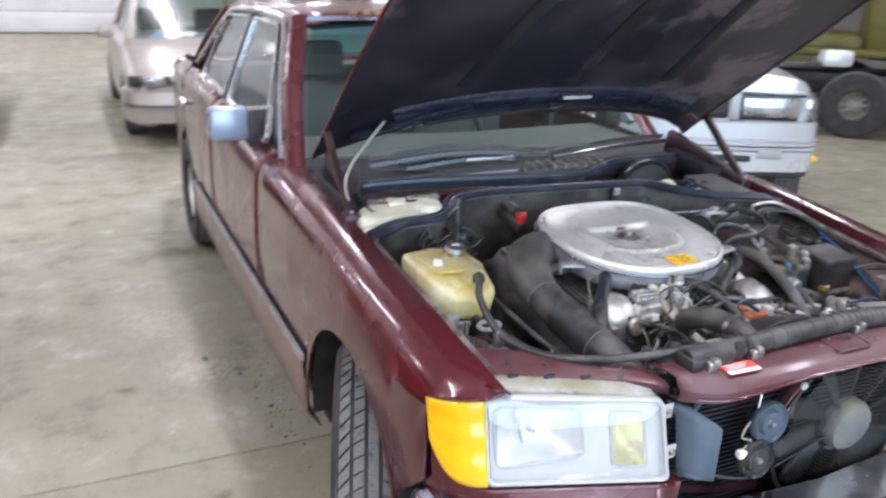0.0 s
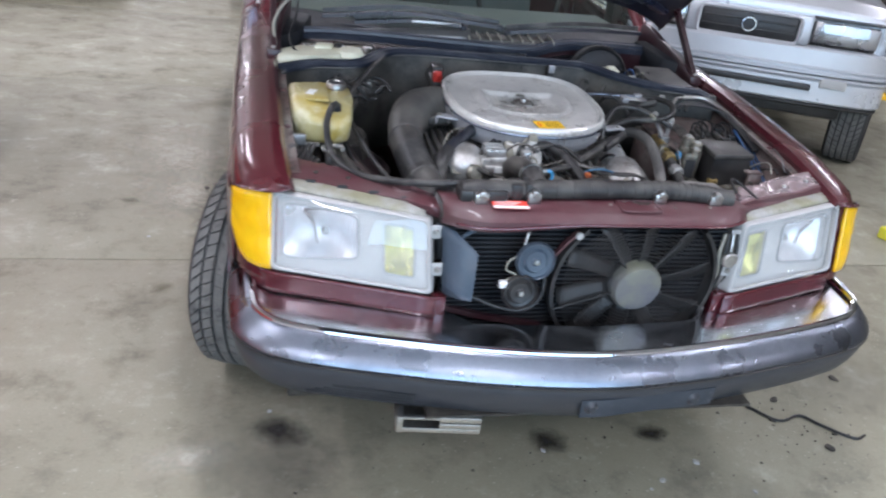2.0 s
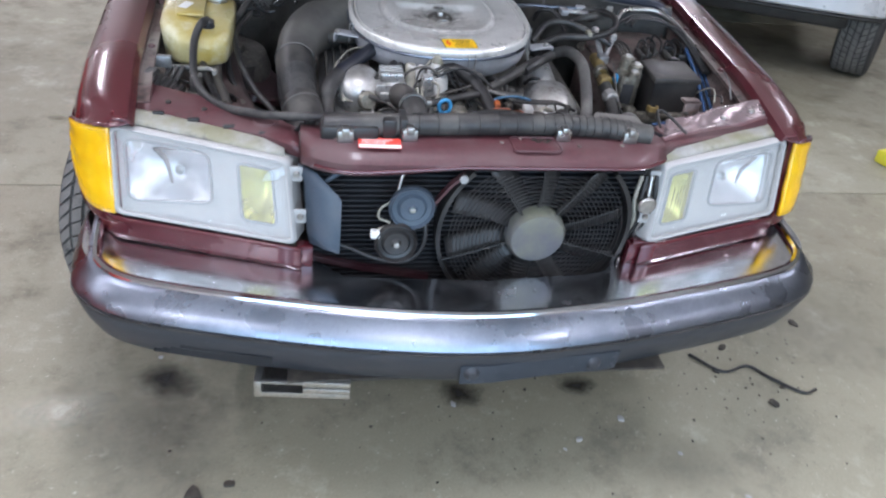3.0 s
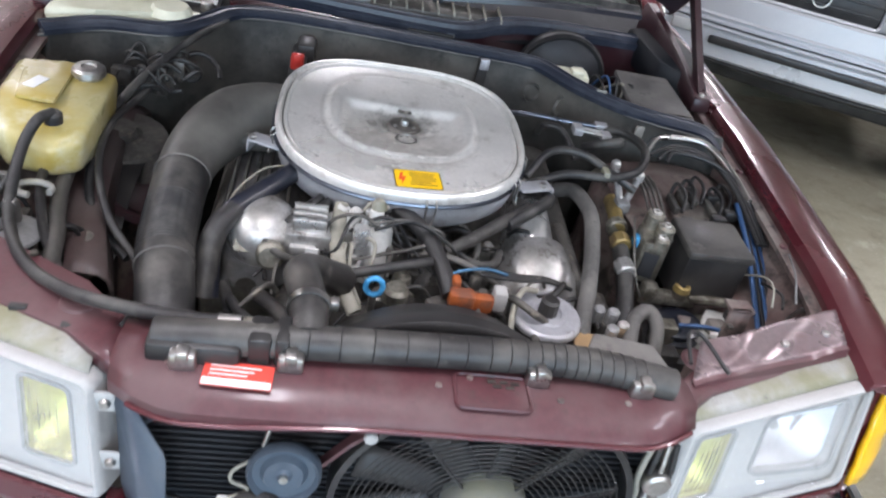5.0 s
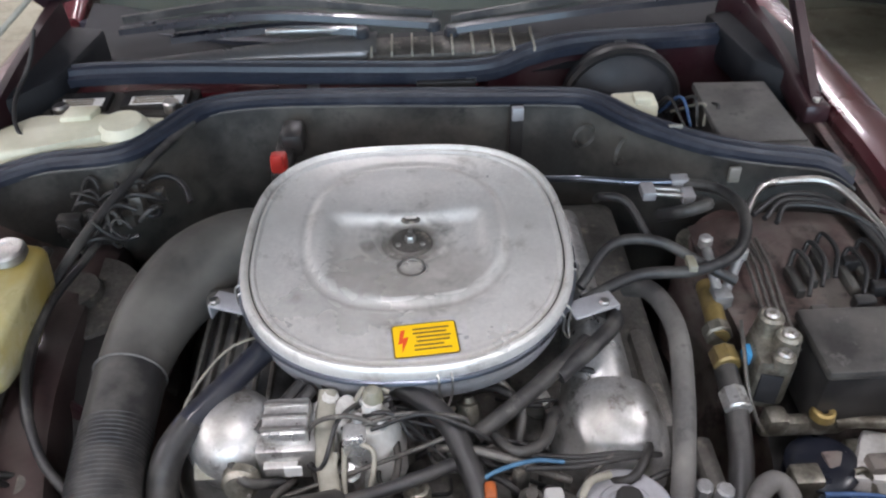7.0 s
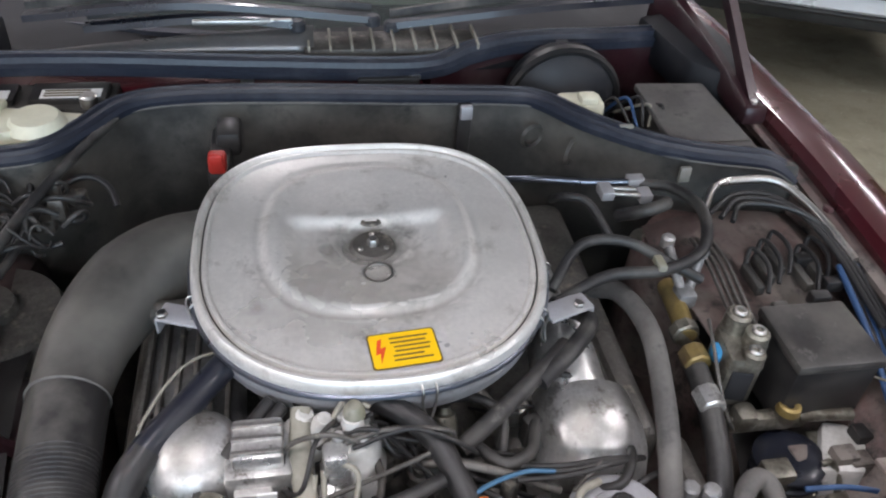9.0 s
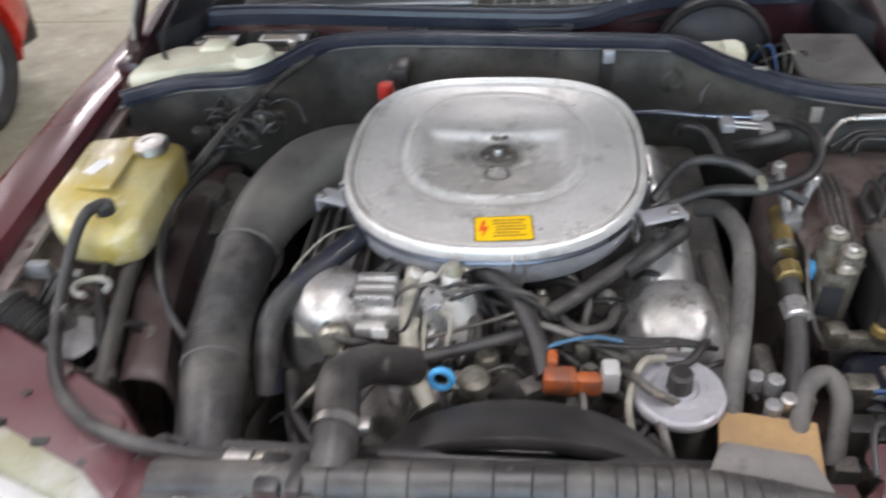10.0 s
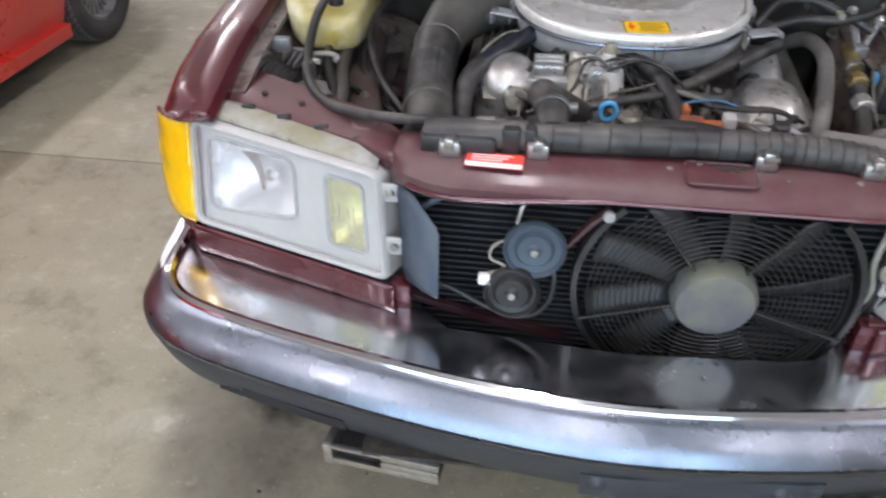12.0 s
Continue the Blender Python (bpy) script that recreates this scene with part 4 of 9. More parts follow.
        # wheels
        wheel(car, (sgn * 0.826, AXLE_F, 0.335), steer=-20, outward=sgn, r=0.335, w=0.215, rim_r=0.195)
        wheel(car, (sgn * 0.80, AXLE_R, 0.335), outward=sgn, r=0.335, w=0.215, rim_r=0.195)
    # roof, trunk, screens
    rows = []
    for y, z, hw in ((2.02, 1.488, 0.645), (2.15, 1.515, 0.658), (2.4, 1.535, 0.665), (2.8, 1.54, 0.665), (3.2, 1.522, 0.66), (3.5, 1.475, 0.645)):
        rows.append([(hw * s, y, z - 0.03 * s * s) for s in span(-1, 1, 10)])
    solid(part("roof", grid(rows), "paint", car), 0.02)
    for k in range(6):
        x = -0.44 + 0.055 * k
        part("chalk_mark", boxes(((x, 2.045, 1.488), (x + 0.03, 2.08, 1.505), 0.002)), "cardboard", car)
    rows = [[((0.74 + 0.02 * (y < 4.2)) * s, y, z - 0.012 * s * s) for s in span(-1, 1, 8)] for y, z in ((4.15, 1.105), (4.4, 1.115), (4.8, 1.10), (4.95, 1.07), (4.97, 0.75), (4.95, 0.45))]
    solid(part("trunk", grid(rows), "paint", car), 0.004)
    ws = []
    for t in span(0, 1, 8):
        hw = 0.765 - 0.145 * t
        ws.append([(hw * s, 1.30 + 0.66 * t + (0.24 - 0.15 * t) * s * s, 0.985 + 0.492 * t - 0.012 * s * s) for s in span(-1, 1, 12)])
    g = part("windshield", grid(ws), "screen", car)
    g.visible_shadow = False
    part("windshield_trim", sweep(bmesh.new(), [Vector(p) + Vector((0, -0.006, 0.004)) for p in ws[0]], [(-0.012, -0.006), (0.012, -0.006), (0.012, 0.008), (-0.012, 0.008)]), "seal", g)
    tb = [[(p[0] * 0.97, p[1] - 0.004, p[2] + 0.002) for p in r] for r in ws[6:]]
    part("sun_band", grid(tb), "tint", g, "blue tinted band along the top of the glass").visible_shadow = False
    part("headliner", grid([[(0.60 * s, y, z - 0.03 * s * s) for s in span(-1, 1, 6)] for y, z in ((2.03, 1.455), (2.4, 1.50), (2.9, 1.50), (3.45, 1.45))]), "cloth", car)
    part("windshield_header", sweep(bmesh.new(), [Vector(p) + Vector((0, -0.004, 0.006)) for p in ws[-1]], [(-0.014, -0.008), (0.014, -0.008), (0.014, 0.008), (-0.014, 0.008)]), "chrome_worn", g)
    rw = [[((0.72 - 0.11 * t) * s, 4.18 - 0.68 * t - 0.05 * s * s, 1.11 + 0.35 * t) for s in span(-1, 1, 8)] for t in span(0, 1, 4)]
    rg = part("rear_screen", grid(rw), "window", car)
    rg.visible_shadow = False
    # cabin floor, dash, rear bench, steering wheel
    part("dashboard", sweep(bmesh.new(), [(-0.73, 1.80, 0.97), (0, 1.68, 0.98), (0.73, 1.80, 0.97)], [(-0.16, -0.16), (0.16, -0.2), (0.16, 0.03), (-0.14, 0.05)]), "dash_grey", car)
    part("cabin_floor", boxes(((-0.80, 1.65, 0.24), (0.80, 4.3, 0.29))), "dark_cabin", car)
    part("rear_bench", boxes(((-0.65, 3.4, 0.29), (0.65, 3.9, 0.66), 0.05), ((-0.65, 3.8, 0.56), (0.65, 3.98, 1.12), 0.05)), "cloth", car)
    part("parcel_shelf", boxes(((-0.70, 3.95, 1.06), (0.70, 4.2, 1.09))), "dark_cabin", car)
    part("steering_wheel", tube([(0.36 + 0.2 * math.cos(a), 2.06 + 0.07 * math.sin(a), 1.06 + 0.19 * math.sin(a)) for a in [2 * math.pi * k / 12 for k in range(13)]], 0.014, 8, 3), "black", car)


build_sides()


def build_hood():
    """The raised hood: skin, pressed inner frame and edge, hinged at its rear."""
    ang, hy, hz, length = radians(39), 1.42, 0.985, 1.44

    def at(x, u, d):
        """x across, u along from the hinge edge, d above the underside."""
        return (x, hy - u * math.cos(ang) - d * math.sin(ang) * -1 * -1, hz + u * math.sin(ang) + d * math.cos(ang))
    hw = [(0, 0.80), (0.7, 0.80), (1.2, 0.785), (1.42, 0.755)]

    def rear(s):
        """Where the curved rear edge starts, along the length."""
        return 0.27 * (1 - abs(s) ** 2.5) - 0.075
    rows = []
    for t in span(0, 1, 16):
        r = []
        for s in span(-1, 1, 16):
            u = rear(s) + (length - rear(s)) * t
            r.append(at(lerp(hw, u) * s, u, 0.012 + 0.02 * (1 - s * s) + 0.006 * (abs(s) < 0.45)))
        rows.append(r)
    h = solid(part("hood", grid(rows), "paint", car, "raised maroon hood with a dark blue underside"), 0.003)
    # inner sheet
    rows = []
    for k in span(0.012, 0.985, 60):
        r = []
        for s in span(-1, 1, 72):
            u = rear(s) + (length - rear(s)) * k
            w = lerp(hw, u) - 0.001
            x = w * s
            def hump(v, wd):
                return math.exp(-(v / wd) ** 4)
            e = u - rear(s)
            d = -0.022 * hump(e, 0.06) - 0.018 * hump(length - u, 0.08) - 0.02 * hump(1 - abs(s), 0.07)
            d = min(d, -0.06 * hump(e - 0.17, 0.06) * min(1, (1 - abs(s)) * 8), -0.05 * hump(e - 0.06, 0.05) * hump(1 - abs(s), 0.3))
            for c in (-0.47, -0.03, 0.41):
                d = min(d, -0.028 * hump(x - c * (1 - 0.25 * u), 0.05) * min(1, max(0, (e - 0.16) * 12)))
            r.append(at(x, u, d))
        rows.append(r)
    part("hood_frame", grid(rows), "hood_under", h, "dark blue pressed underside, scuffed", 50)
    for s in (-1, 1):
        def brink(u):
            w = lerp(hw, u)
            return w, [at(s * (w - 0.004), u, 0.018), at(s * (w + 0.004), u, 0.012), at(s * (w + 0.006), u, 0.0), at(s * (w + 0.005), u, -0.030), at(s * w, u, -0.038)]
        part("hood_edge", grid([brink(u)[1] for u in span(-0.07, length, 20)]), "paint", h)
        part("edge_liner", grid([[at(s * lerp(hw, u), u, -0.038), at(s * (lerp(hw, u) - 0.006), u, -0.041), at(s * (lerp(hw, u) - 0.012), u, -0.036), at(s * (lerp(hw, u) - 0.012), u, 0.004)] for u in span(-0.07, length, 20)]), "hood_under", h)
        # rounded pressing where the hinge is bolted on, blue sheen put into its paint
        line = smooth_line([at(s * 0.34, 0.33, -0.03), at(s * 0.48, 0.285, -0.05), at(s * 0.60, 0.23, -0.058), at(s * 0.70, 0.15, -0.05)], 5)
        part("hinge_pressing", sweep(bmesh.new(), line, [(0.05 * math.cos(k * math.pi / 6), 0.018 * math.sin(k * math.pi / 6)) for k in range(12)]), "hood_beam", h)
    for c in (-0.47, -0.03, 0.41):
        line = [at(c * (1 - 0.25 * u), u, -0.030) for u in span(0.46, length - 0.10, 6)]
        part("hood_rib", sweep(bmesh.new(), line, [(-0.034, 0.012), (-0.026, -0.004), (-0.014, -0.008), (0.014, -0.008), (0.026, -0.004), (0.034, 0.012)]), "dark", h, "dark pressed stiffening rib")
    # cross beam, its blue reflection painted into the colour
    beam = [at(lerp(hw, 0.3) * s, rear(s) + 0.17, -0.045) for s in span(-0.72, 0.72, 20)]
    part("hood_beam", sweep(bmesh.new(), beam, [(-0.085, 0.02), (-0.074, -0.008), (-0.052, -0.020), (-0.02, -0.025), (0.02, -0.024), (0.046, -0.018), (0.068, -0.006), (0.082, 0.02)], up=(0, 0.63, 0.78)), "hood_beam", h, "satin black cross beam with a blue sheen painted in")
    part("latch_plate", boxes(((-0.04, 1.095, 1.19), (0.07, 1.125, 1.20))), "steel", h)
    return h


def build_mirrors():
    for s in (-1, 1):
        x0, x1 = sorted((s * 0.885, s * 1.035))
        mr = part("door_mirror", boxes(((x0, 1.945, 1.012), (x1, 2.035, 1.142), 0.018)), "mirror_blue", car, "silver-blue painted door mirror")
        a, b = sorted((s * 0.79, s * 0.89))
        part("mirror_foot", slab([(a, 1.93), (b, 1.95), (b, 2.02), (a, 2.03)], 0.985, 1.136, bevel=0.012), "black", mr)
        part("mirror_glass", boxes(((x0 + 0.012, 2.033, 1.024), (x1 - 0.012, 2.038, 1.130), 0.004)), "chrome", mr)


build_mirrors()

LEANING[0] = True
raised_hood = build_hood()
LEANING[0] = False


def build_hood_hinges(hood):
    """On each side a broad hinge arm, a slim strut and their bracket; a bonnet cable hangs on one of them."""
    for s in (-1, 1):
        dx = 0.045 if s < 0 else 0.0
        arm = [(s * (0.690 + dx), 1.36, 1.045), (s * (0.705 + dx), 1.25, 1.030), (s * (0.722 + dx), 1.12, 0.995), (s * (0.728 + dx), 0.985, 0.950)]
        part("hinge_arm", sweep(bmesh.new(), smooth_line(arm, 4), [(-0.009, -0.030), (0.009, -0.030), (0.013, -0.022), (0.013, 0.022), (0.009, 0.030), (-0.009, 0.030)],
                                [1.5, 1.4, 1.3, 1.15, 1.0, 0.95, 0.9, 0.88, 0.85, 0.85, 0.85, 0.85, 0.8]), "hinge", hood, "dark maroon hinge arm")
        strut = [(s * (0.742 + dx), 1.225, 1.165), (s * (0.744 + dx), 1.10, 1.055), (s * (0.742 + dx), 0.99, 0.965)]
        part("hood_strut", sweep(bmesh.new(), smooth_line(strut, 4), [(-0.009, -0.012), (0.009, -0.012), (0.011, 0.0), (0.009, 0.012), (-0.009, 0.012), (-0.011, 0.0)]), "hinge", hood)
        part("hinge_foot", boxes(((s * (0.742 + dx) - 0.024, 0.965, 0.935), (s * (0.742 + dx) + 0.024, 1.02, 0.972), 0.008)), "hinge", hood)
        for y, z in ((0.985, 0.972), (1.005, 0.969)):
            part("hinge_bolt", disc(0.008, 0.007, (s * (0.742 + dx), y, z), n=6, bevel=0.002), "steel", hood)
    part("hood_cable", tube([(-0.630, 1.14, 1.21), (-0.70, 1.105, 1.15), (-0.760, 1.07, 1.095), (-0.787, 1.045, 1.04), (-0.780, 1.01, 0.985), (-0.765, 0.985, 0.958)], 0.0055, 8, 6), "pale_wire", hood, "pale hood cable")
    part("hood_wire", tube([(-0.705, 1.16, 1.10), (-0.715, 1.12, 1.05), (-0.735, 1.06, 1.0), (-0.715, 1.0, 0.965), (-0.66, 0.99, 0.955)], 0.004, 8, 6), "black", hood)


build_hood_hinges(raised_hood)
LEANING[0] = True


def headlight(sgn):
    """One lamp unit: bezel with two openings, lenses, reflectors, brackets and the amber corner lens."""
    to, ti, bi, bo = [Vector((sgn * -x if sgn > 0 else x, y, z)) for x, y, z in ((-0.787, 0.110, 0.807), (-0.418, -0.012, 0.798), (-0.402, -0.058, 0.616), (-0.789, 0.054, 0.620))]

    def at(u, v, d=0.0):
        """u from outer to inner edge, v from top to bottom, d out of the face."""
        a, b = to.lerp(ti, u), bo.lerp(bi, u)
        n = (bi - to).cross(ti - bo).normalized()
        if n.y > 0:
            n = -n
        return a.lerp(b, v) + n * d
    unit = new("headlight")
    unit.empty_display_size = 0.1
    unit.parent = car
    tagged(unit, "double headlight unit in a grey-white plastic bezel")
    u1, u2, v1, v2 = 0.060, 0.545, 0.13, 0.85
    f1, f2, g1, g2 = 0.700, 0.895, 0.17, 0.84
    def loop(u0, ua, v0, va, r, low=0.0, n=5):
        """A rounded opening in the face; low lifts its bottom edge towards the inner side."""
        out = []
        for cu, cv, a in ((ua - r, v0 + r * 1.6, -90), (ua - r, va - r * 1.6, 0), (u0 + r, va - r * 1.6, 90), (u0 + r, v0 + r * 1.6, 180)):
            for k in range(n + 1):
                g = radians(a + 90 * k / n)
                u, v = cu + r * math.cos(g), cv + r * 1.6 * math.sin(g)
                out.append((u, v - low * (v - v0) / (va - v0) * (u - u0) / (ua - u0)))
        return out
    # mask behind the glass, with an opening for each reflector
    loops = [loop(0.012, 0.988, 0.02, 0.98, 0.03), loop(u1, u2, v1, v2, 0.07, 0.13), loop(f1, f2, g1, g2, 0.035)]
    bm = bmesh.new()
    edges = []
    for i, lp in enumerate(loops):
        vs = [bm.verts.new(at(u, v, -0.014)) for u, v in lp]
        edges += [bm.edges.new((p, q)) for p, q in zip(vs, vs[1:] + vs[:1])]
        back = [bm.verts.new(at(u, v, -0.05 if i == 0 else -0.034)) for u, v in lp]
        for k in range(len(lp)):
            j = (k + 1) % len(lp)
            bm.faces.new((vs[k], vs[j], back[j], back[k]))
    bmesh.ops.triangle_fill(bm, use_beauty=True, edges=edges)
    part("bezel", bm, "bezel", unit, "grey-white lamp mask, dusty")
    # moulded rim that holds the one-piece glass
    rings = [[at(0.5 + (u - 0.5) * f, 0.5 + (v - 0.5) * g, d) for u, v in loop(0.0, 1.0, 0.0, 1.0, 0.045, 0.0, 6)]
             for f, g, d in ((1.004, 1.01, -0.07), (1.012, 1.022, -0.012), (1.004, 1.008, 0.001), (0.985, 0.965, 0.005), (0.962, 0.925, 0.004), (0.958, 0.918, -0.006))]
    part("lamp_rim", grid(rings, closed=True), "bezel", unit, "grey-white moulded lamp rim", 50)
    rows = []
    for t in span(0, 1, 12):
        rows.append([at(0.021 + 0.958 * u, 0.04 + 0.92 * t, 0.002 + 0.009 * (1 - (2 * u - 1) ** 4) * (1 - (2 * t - 1) ** 4)) for u in span(0, 1, 24)])
    part("cover_glass", grid(rows), "lamp_glass", unit, "hazy one-piece lamp glass").visible_shadow = False

    def pane(a, b, c, d, bulge, depth, n=10, ribs=0):
        rows = []
        for j in range(n + 1):
            r = []
            for i in range(n * 2 + 1):
                s, t = i / (n * 2), j / n
                k = (1 - (2 * s - 1) ** 2) * (1 - (2 * t - 1) ** 2)
                r.append(at(a + (b - a) * s, c + (d - c) * t, depth + bulge * k + (0.0012 * math.cos(s * ribs * 2 * math.pi) * k if ribs else 0)))
            rows.append(r)
        return grid(rows)
    p = part("lens", pane(u1 + .008, u2 - .008, v1 + .01, v2 - .01, 0.004, -0.018, ribs=9), "clear", unit, "clear ribbed headlamp glass")
    solid(p, 0.003).visible_shadow = False
    part("reflector", pane(u1 - .01, u2 + .01, v1 - .01, v2 + .01, -0.06, -0.034, ribs=5), "reflector", unit, "bright reflector bowl")
    part("bulb_cap", lathe([(0, 0.010), (0.007, 0.009), (0.010, 0.002), (0.011, -0.006)], 16, Matrix.Translation(at(0.30, 0.50, -0.072)) @ Matrix.Rotation(radians(90), 4, "X")), "steel", unit)
    p = part("fog_lens", pane(f1 + .008, f2 - .008, g1 + .01, g2 - .01, 0.004, -0.018, ribs=7), "yellow_glass", unit, "yellow fog lamp glass")
    solid(p, 0.003).visible_shadow = False
    part("fog_reflector", pane(f1 - .005, f2 + .005, g1 - .01, g2 + .01, -0.045, -0.034, ribs=3), "reflector", unit)
    for a, b, c, d in ((u1, u2, v1, v2), (f1, f2, g1, g2)):
        q = [at(u, v, -0.0125) for u, v in loop(a, b, c, d, 0.07 if b < 0.65 else 0.035, 0.13 if b < 0.65 else 0.0)]
        part("lens_frame", sweep(bmesh.new(), q + [q[0]], [(-0.0025, -0.003), (0.0025, -0.003), (0.0025, 0.002), (-0.0025, 0.002)]), "lens_rim", unit)
    for v in (0.16, 0.66):
        part("mounting_tab", boxes(((-0.014, -0.003, -0.018), (0.014, 0.003, 0.018), 0.004, Matrix.Translation(at(1.03, v, -0.012)))), "bezel", unit)
        m = Matrix.Translation(at(1.035, v, -0.008)) @ Matrix.Rotation(radians(90), 4, "X")
        part("screw", lathe([(0, 0.006), (0.006, 0.005), (0.008, 0)], 12, m), "steel", unit)
    # amber corner lens with a rounded lower corner, and the painted nose panel behind it
    LEANING[0] = False
    plan = smooth_line([(0.797, 0.097, 0), (0.826, 0.105, 0), (0.853, 0.121, 0), (0.875, 0.145, 0), (0.893, 0.178, 0)], 4)
    n = len(plan) - 1

    def corner(inset, low):
        rows = []
        for t in span(0, 1, 14):
            row = []
            for k, q in enumerate(plan):
                f = k / n
                top, bot = 0.824 - 0.021 * f, low + 0.004 * f + (0.632 - low + 0.082) * f ** 4 * (low > 0.62)
                fwd = -0.040 * t * (1 - f) - 0.026 * t * f + 0.0015 * math.sin(t * 70) * (inset == 0)
                row.append((sgn * (q.x - inset), q.y + fwd + inset * 0.6, top + (bot - top) * t))
            rows.append(row)
        return grid(rows)
    solid(part("turn_signal", corner(0, 0.632), "amber", unit, "amber wraparound turn signal lens"), 0.010)
    part("nose_panel", corner(0.014, 0.60), "paint", car, "painted panel behind the turn signal")
    LEANING[0] = True
    # trim strip under the lamp, painted
    a, b, c, d = at(0.0, 1.03, 0.004), at(1.03, 1.03, 0.004), at(1.03, 1.30, 0.006), at(0.0, 1.30, 0.006)
    outer = Vector((sgn * 0.889, 0.25, 0.60))
    rows = []
    for t in span(0, 1, 5):
        z = -t * 0.055
        row = [outer + Vector((0, 0, z - 0.012)), Vector((sgn * 0.862, 0.15, 0.606 + z)), Vector((sgn * 0.825, 0.085, 0.609 + z))]
        row += [a.lerp(b, s) + Vector((0, -0.004 * t, z)) for s in span(0, 1, 8)]
        rows.append(row)
    solid(part("lamp_sill", grid(rows), "paint", car, "painted strip under the headlight"), 0.004)
    part("sill_end", boxes(((min(sgn * 0.365, sgn * 0.40), -0.058, 0.553), (max(sgn * 0.365, sgn * 0.40), -0.03, 0.608), 0.002)), "paint", car)


for s in (-1, 1):
    headlight(s)


def build_bumper():
    plan = [(-0.890, 0.20), (-0.886, 0.10), (-0.876, 0.0), (-0.858, -0.060), (-0.80, -0.122), (-0.70, -0.165), (-0.50, -0.215), (-0.25, -0.262), (0, -0.283)]
    plan = plan + [(-x * 1.022, y) for x, y in plan[-2::-1]]
    line = smooth_line([(x, y, 0) for x, y in plan], 5)

    def ribbon(ring):
        """Sweeps (out, height) pairs along the front's plan, out being away from the car."""
        rows = []
        for i, q in enumerate(line):
            d = (line[min(i + 1, len(line) - 1)] - line[max(i - 1, 0)]).normalized()
            out = Vector((d.y, -d.x, 0))
            if out.y > 0 and abs(q.x) < 0.8:
                out = -out
            rows.append([(q.x + out.x * a, q.y + out.y * a, z) for a, z in ring])
        return grid(rows)
    chrome = ribbon([(-0.060, 0.554), (-0.054, 0.560), (-0.046, 0.562), (-0.038, 0.560), (-0.028, 0.552), (-0.012, 0.536), (0.002, 0.522), (0.008, 0.510), (0.006, 0.502), (-0.004, 0.499), (-0.02, 0.498)])
    b = solid(part("bumper", chrome, "chrome_worn", car, "chrome front bumper blade, lightly scuffed, darkened like its reflection"), 0.004)
    part("bumper_cover", ribbon([(-0.02, 0.499), (0.0, 0.497), (0.004, 0.49), (0.003, 0.47), (-0.006, 0.435), (-0.02, 0.402), (-0.036, 0.382), (-0.06, 0.374), (-0.09, 0.372)]), "grey_plastic", b, "dark grey lower bumper cover")
    # chrome bead added for the highlight line along the blade's top
    part("bumper_edge", ribbon([(-0.062, 0.557), (-0.060, 0.5645), (-0.052, 0.5675), (-0.044, 0.5650), (-0.041, 0.559)]), "chrome", b, "chrome bead for the highlight line on the top edge")
    part("bumper_groove", ribbon([(0.004, 0.503), (0.0095, 0.501), (0.0095, 0.496), (0.004, 0.494)]), "black", b)
    # polished shelf on top, reaching back under the lamps
    rows = []
    for q in line[10:-10]:
        back = lerp([(0.0, -0.115), (0.30, -0.095), (0.36, -0.04), (0.42, 0.02), (0.80, 0.10), (0.9, 0.2)], abs(q.x))
        d = Vector((q.x, q.y, 0)) - Vector((0, 2.0, 0))
        rows.append([(q.x * (1 - 0.012 * (1 - t)) if t < 1 else q.x * 0.985, q.y + 0.055 + (back - q.y - 0.055) * t, 0.556 - 0.001 * t) for t in span(0, 1, 5)])
    part("bumper_shelf", grid(rows), "shelf", b, "dull chrome bumper top")
    # air slots in the lower cover, laid on as near-black strips
    for a, c in ((-0.70, -0.45),):
        for k in range(4):
            z = 0.402 + 0.012 * k
            pts = []
            for x in span(a + 0.02 * k, c, 8):
                yy = lerp([(p[0], p[1]) for p in plan], x)
                pts.append((x, yy + 0.0170 - 0.0046 * k, z + 0.006))
            part("air_slot", sweep(bmesh.new(), pts, [(-0.003, -0.0035), (0.003, -0.0035), (0.003, 0.0035), (-0.003, 0.0035)]), "dark", b)
    # dented tow cover plate with bolts
    pts = [(x, lerp([(p[0], p[1]) for p in plan], x) - 0.001, 0.442 + 0.006 * math.sin(x * 9)) for x in span(-0.06, 0.30, 10)]
    pl = part("tow_cover", sweep(bmesh.new(), pts, [(-0.006, -0.026), (0.006, -0.026), (0.008, 0.0), (0.006, 0.026), (-0.006, 0.026)]), "tow", car, "scuffed dark blue-grey tow cover")
    for x in (-0.035, 0.24):
        m = Matrix.Translation((x, lerp([(p[0], p[1]) for p in plan], x) - 0.007, 0.445)) @ Matrix.Rotation(radians(90), 4, "X")
        part("bolt", lathe([(0, 0.010), (0.010, 0.009), (0.014, 0.004), (0.02, 0.0)], 14, m), "grey_plastic", pl)
    # pale bracket hanging under the cover
    m = Matrix.Translation((0.005, 0.0, 0.014)) @ Matrix.Rotation(radians(-6), 4, "Z")
    part("plate_bracket", boxes(((-0.468, -0.282, 0.326), (-0.264, -0.270, 0.340), 0.002, m), ((-0.468, -0.282, 0.366), (-0.36, -0.272, 0.372), 0.001, m), ((-0.468, -0.284, 0.326), (-0.452, -0.24, 0.374), 0.002, m),
                               ((-0.365, -0.283, 0.341), (-0.264, -0.272, 0.356), 0.002, m), ((-0.365, -0.281, 0.358), (-0.264, -0.268, 0.374), 0.002, m), ((-0.468, -0.272, 0.326), (-0.264, -0.19, 0.331), 0.001, m)), "steel", car, "bare metal plate bracket")


build_bumper()


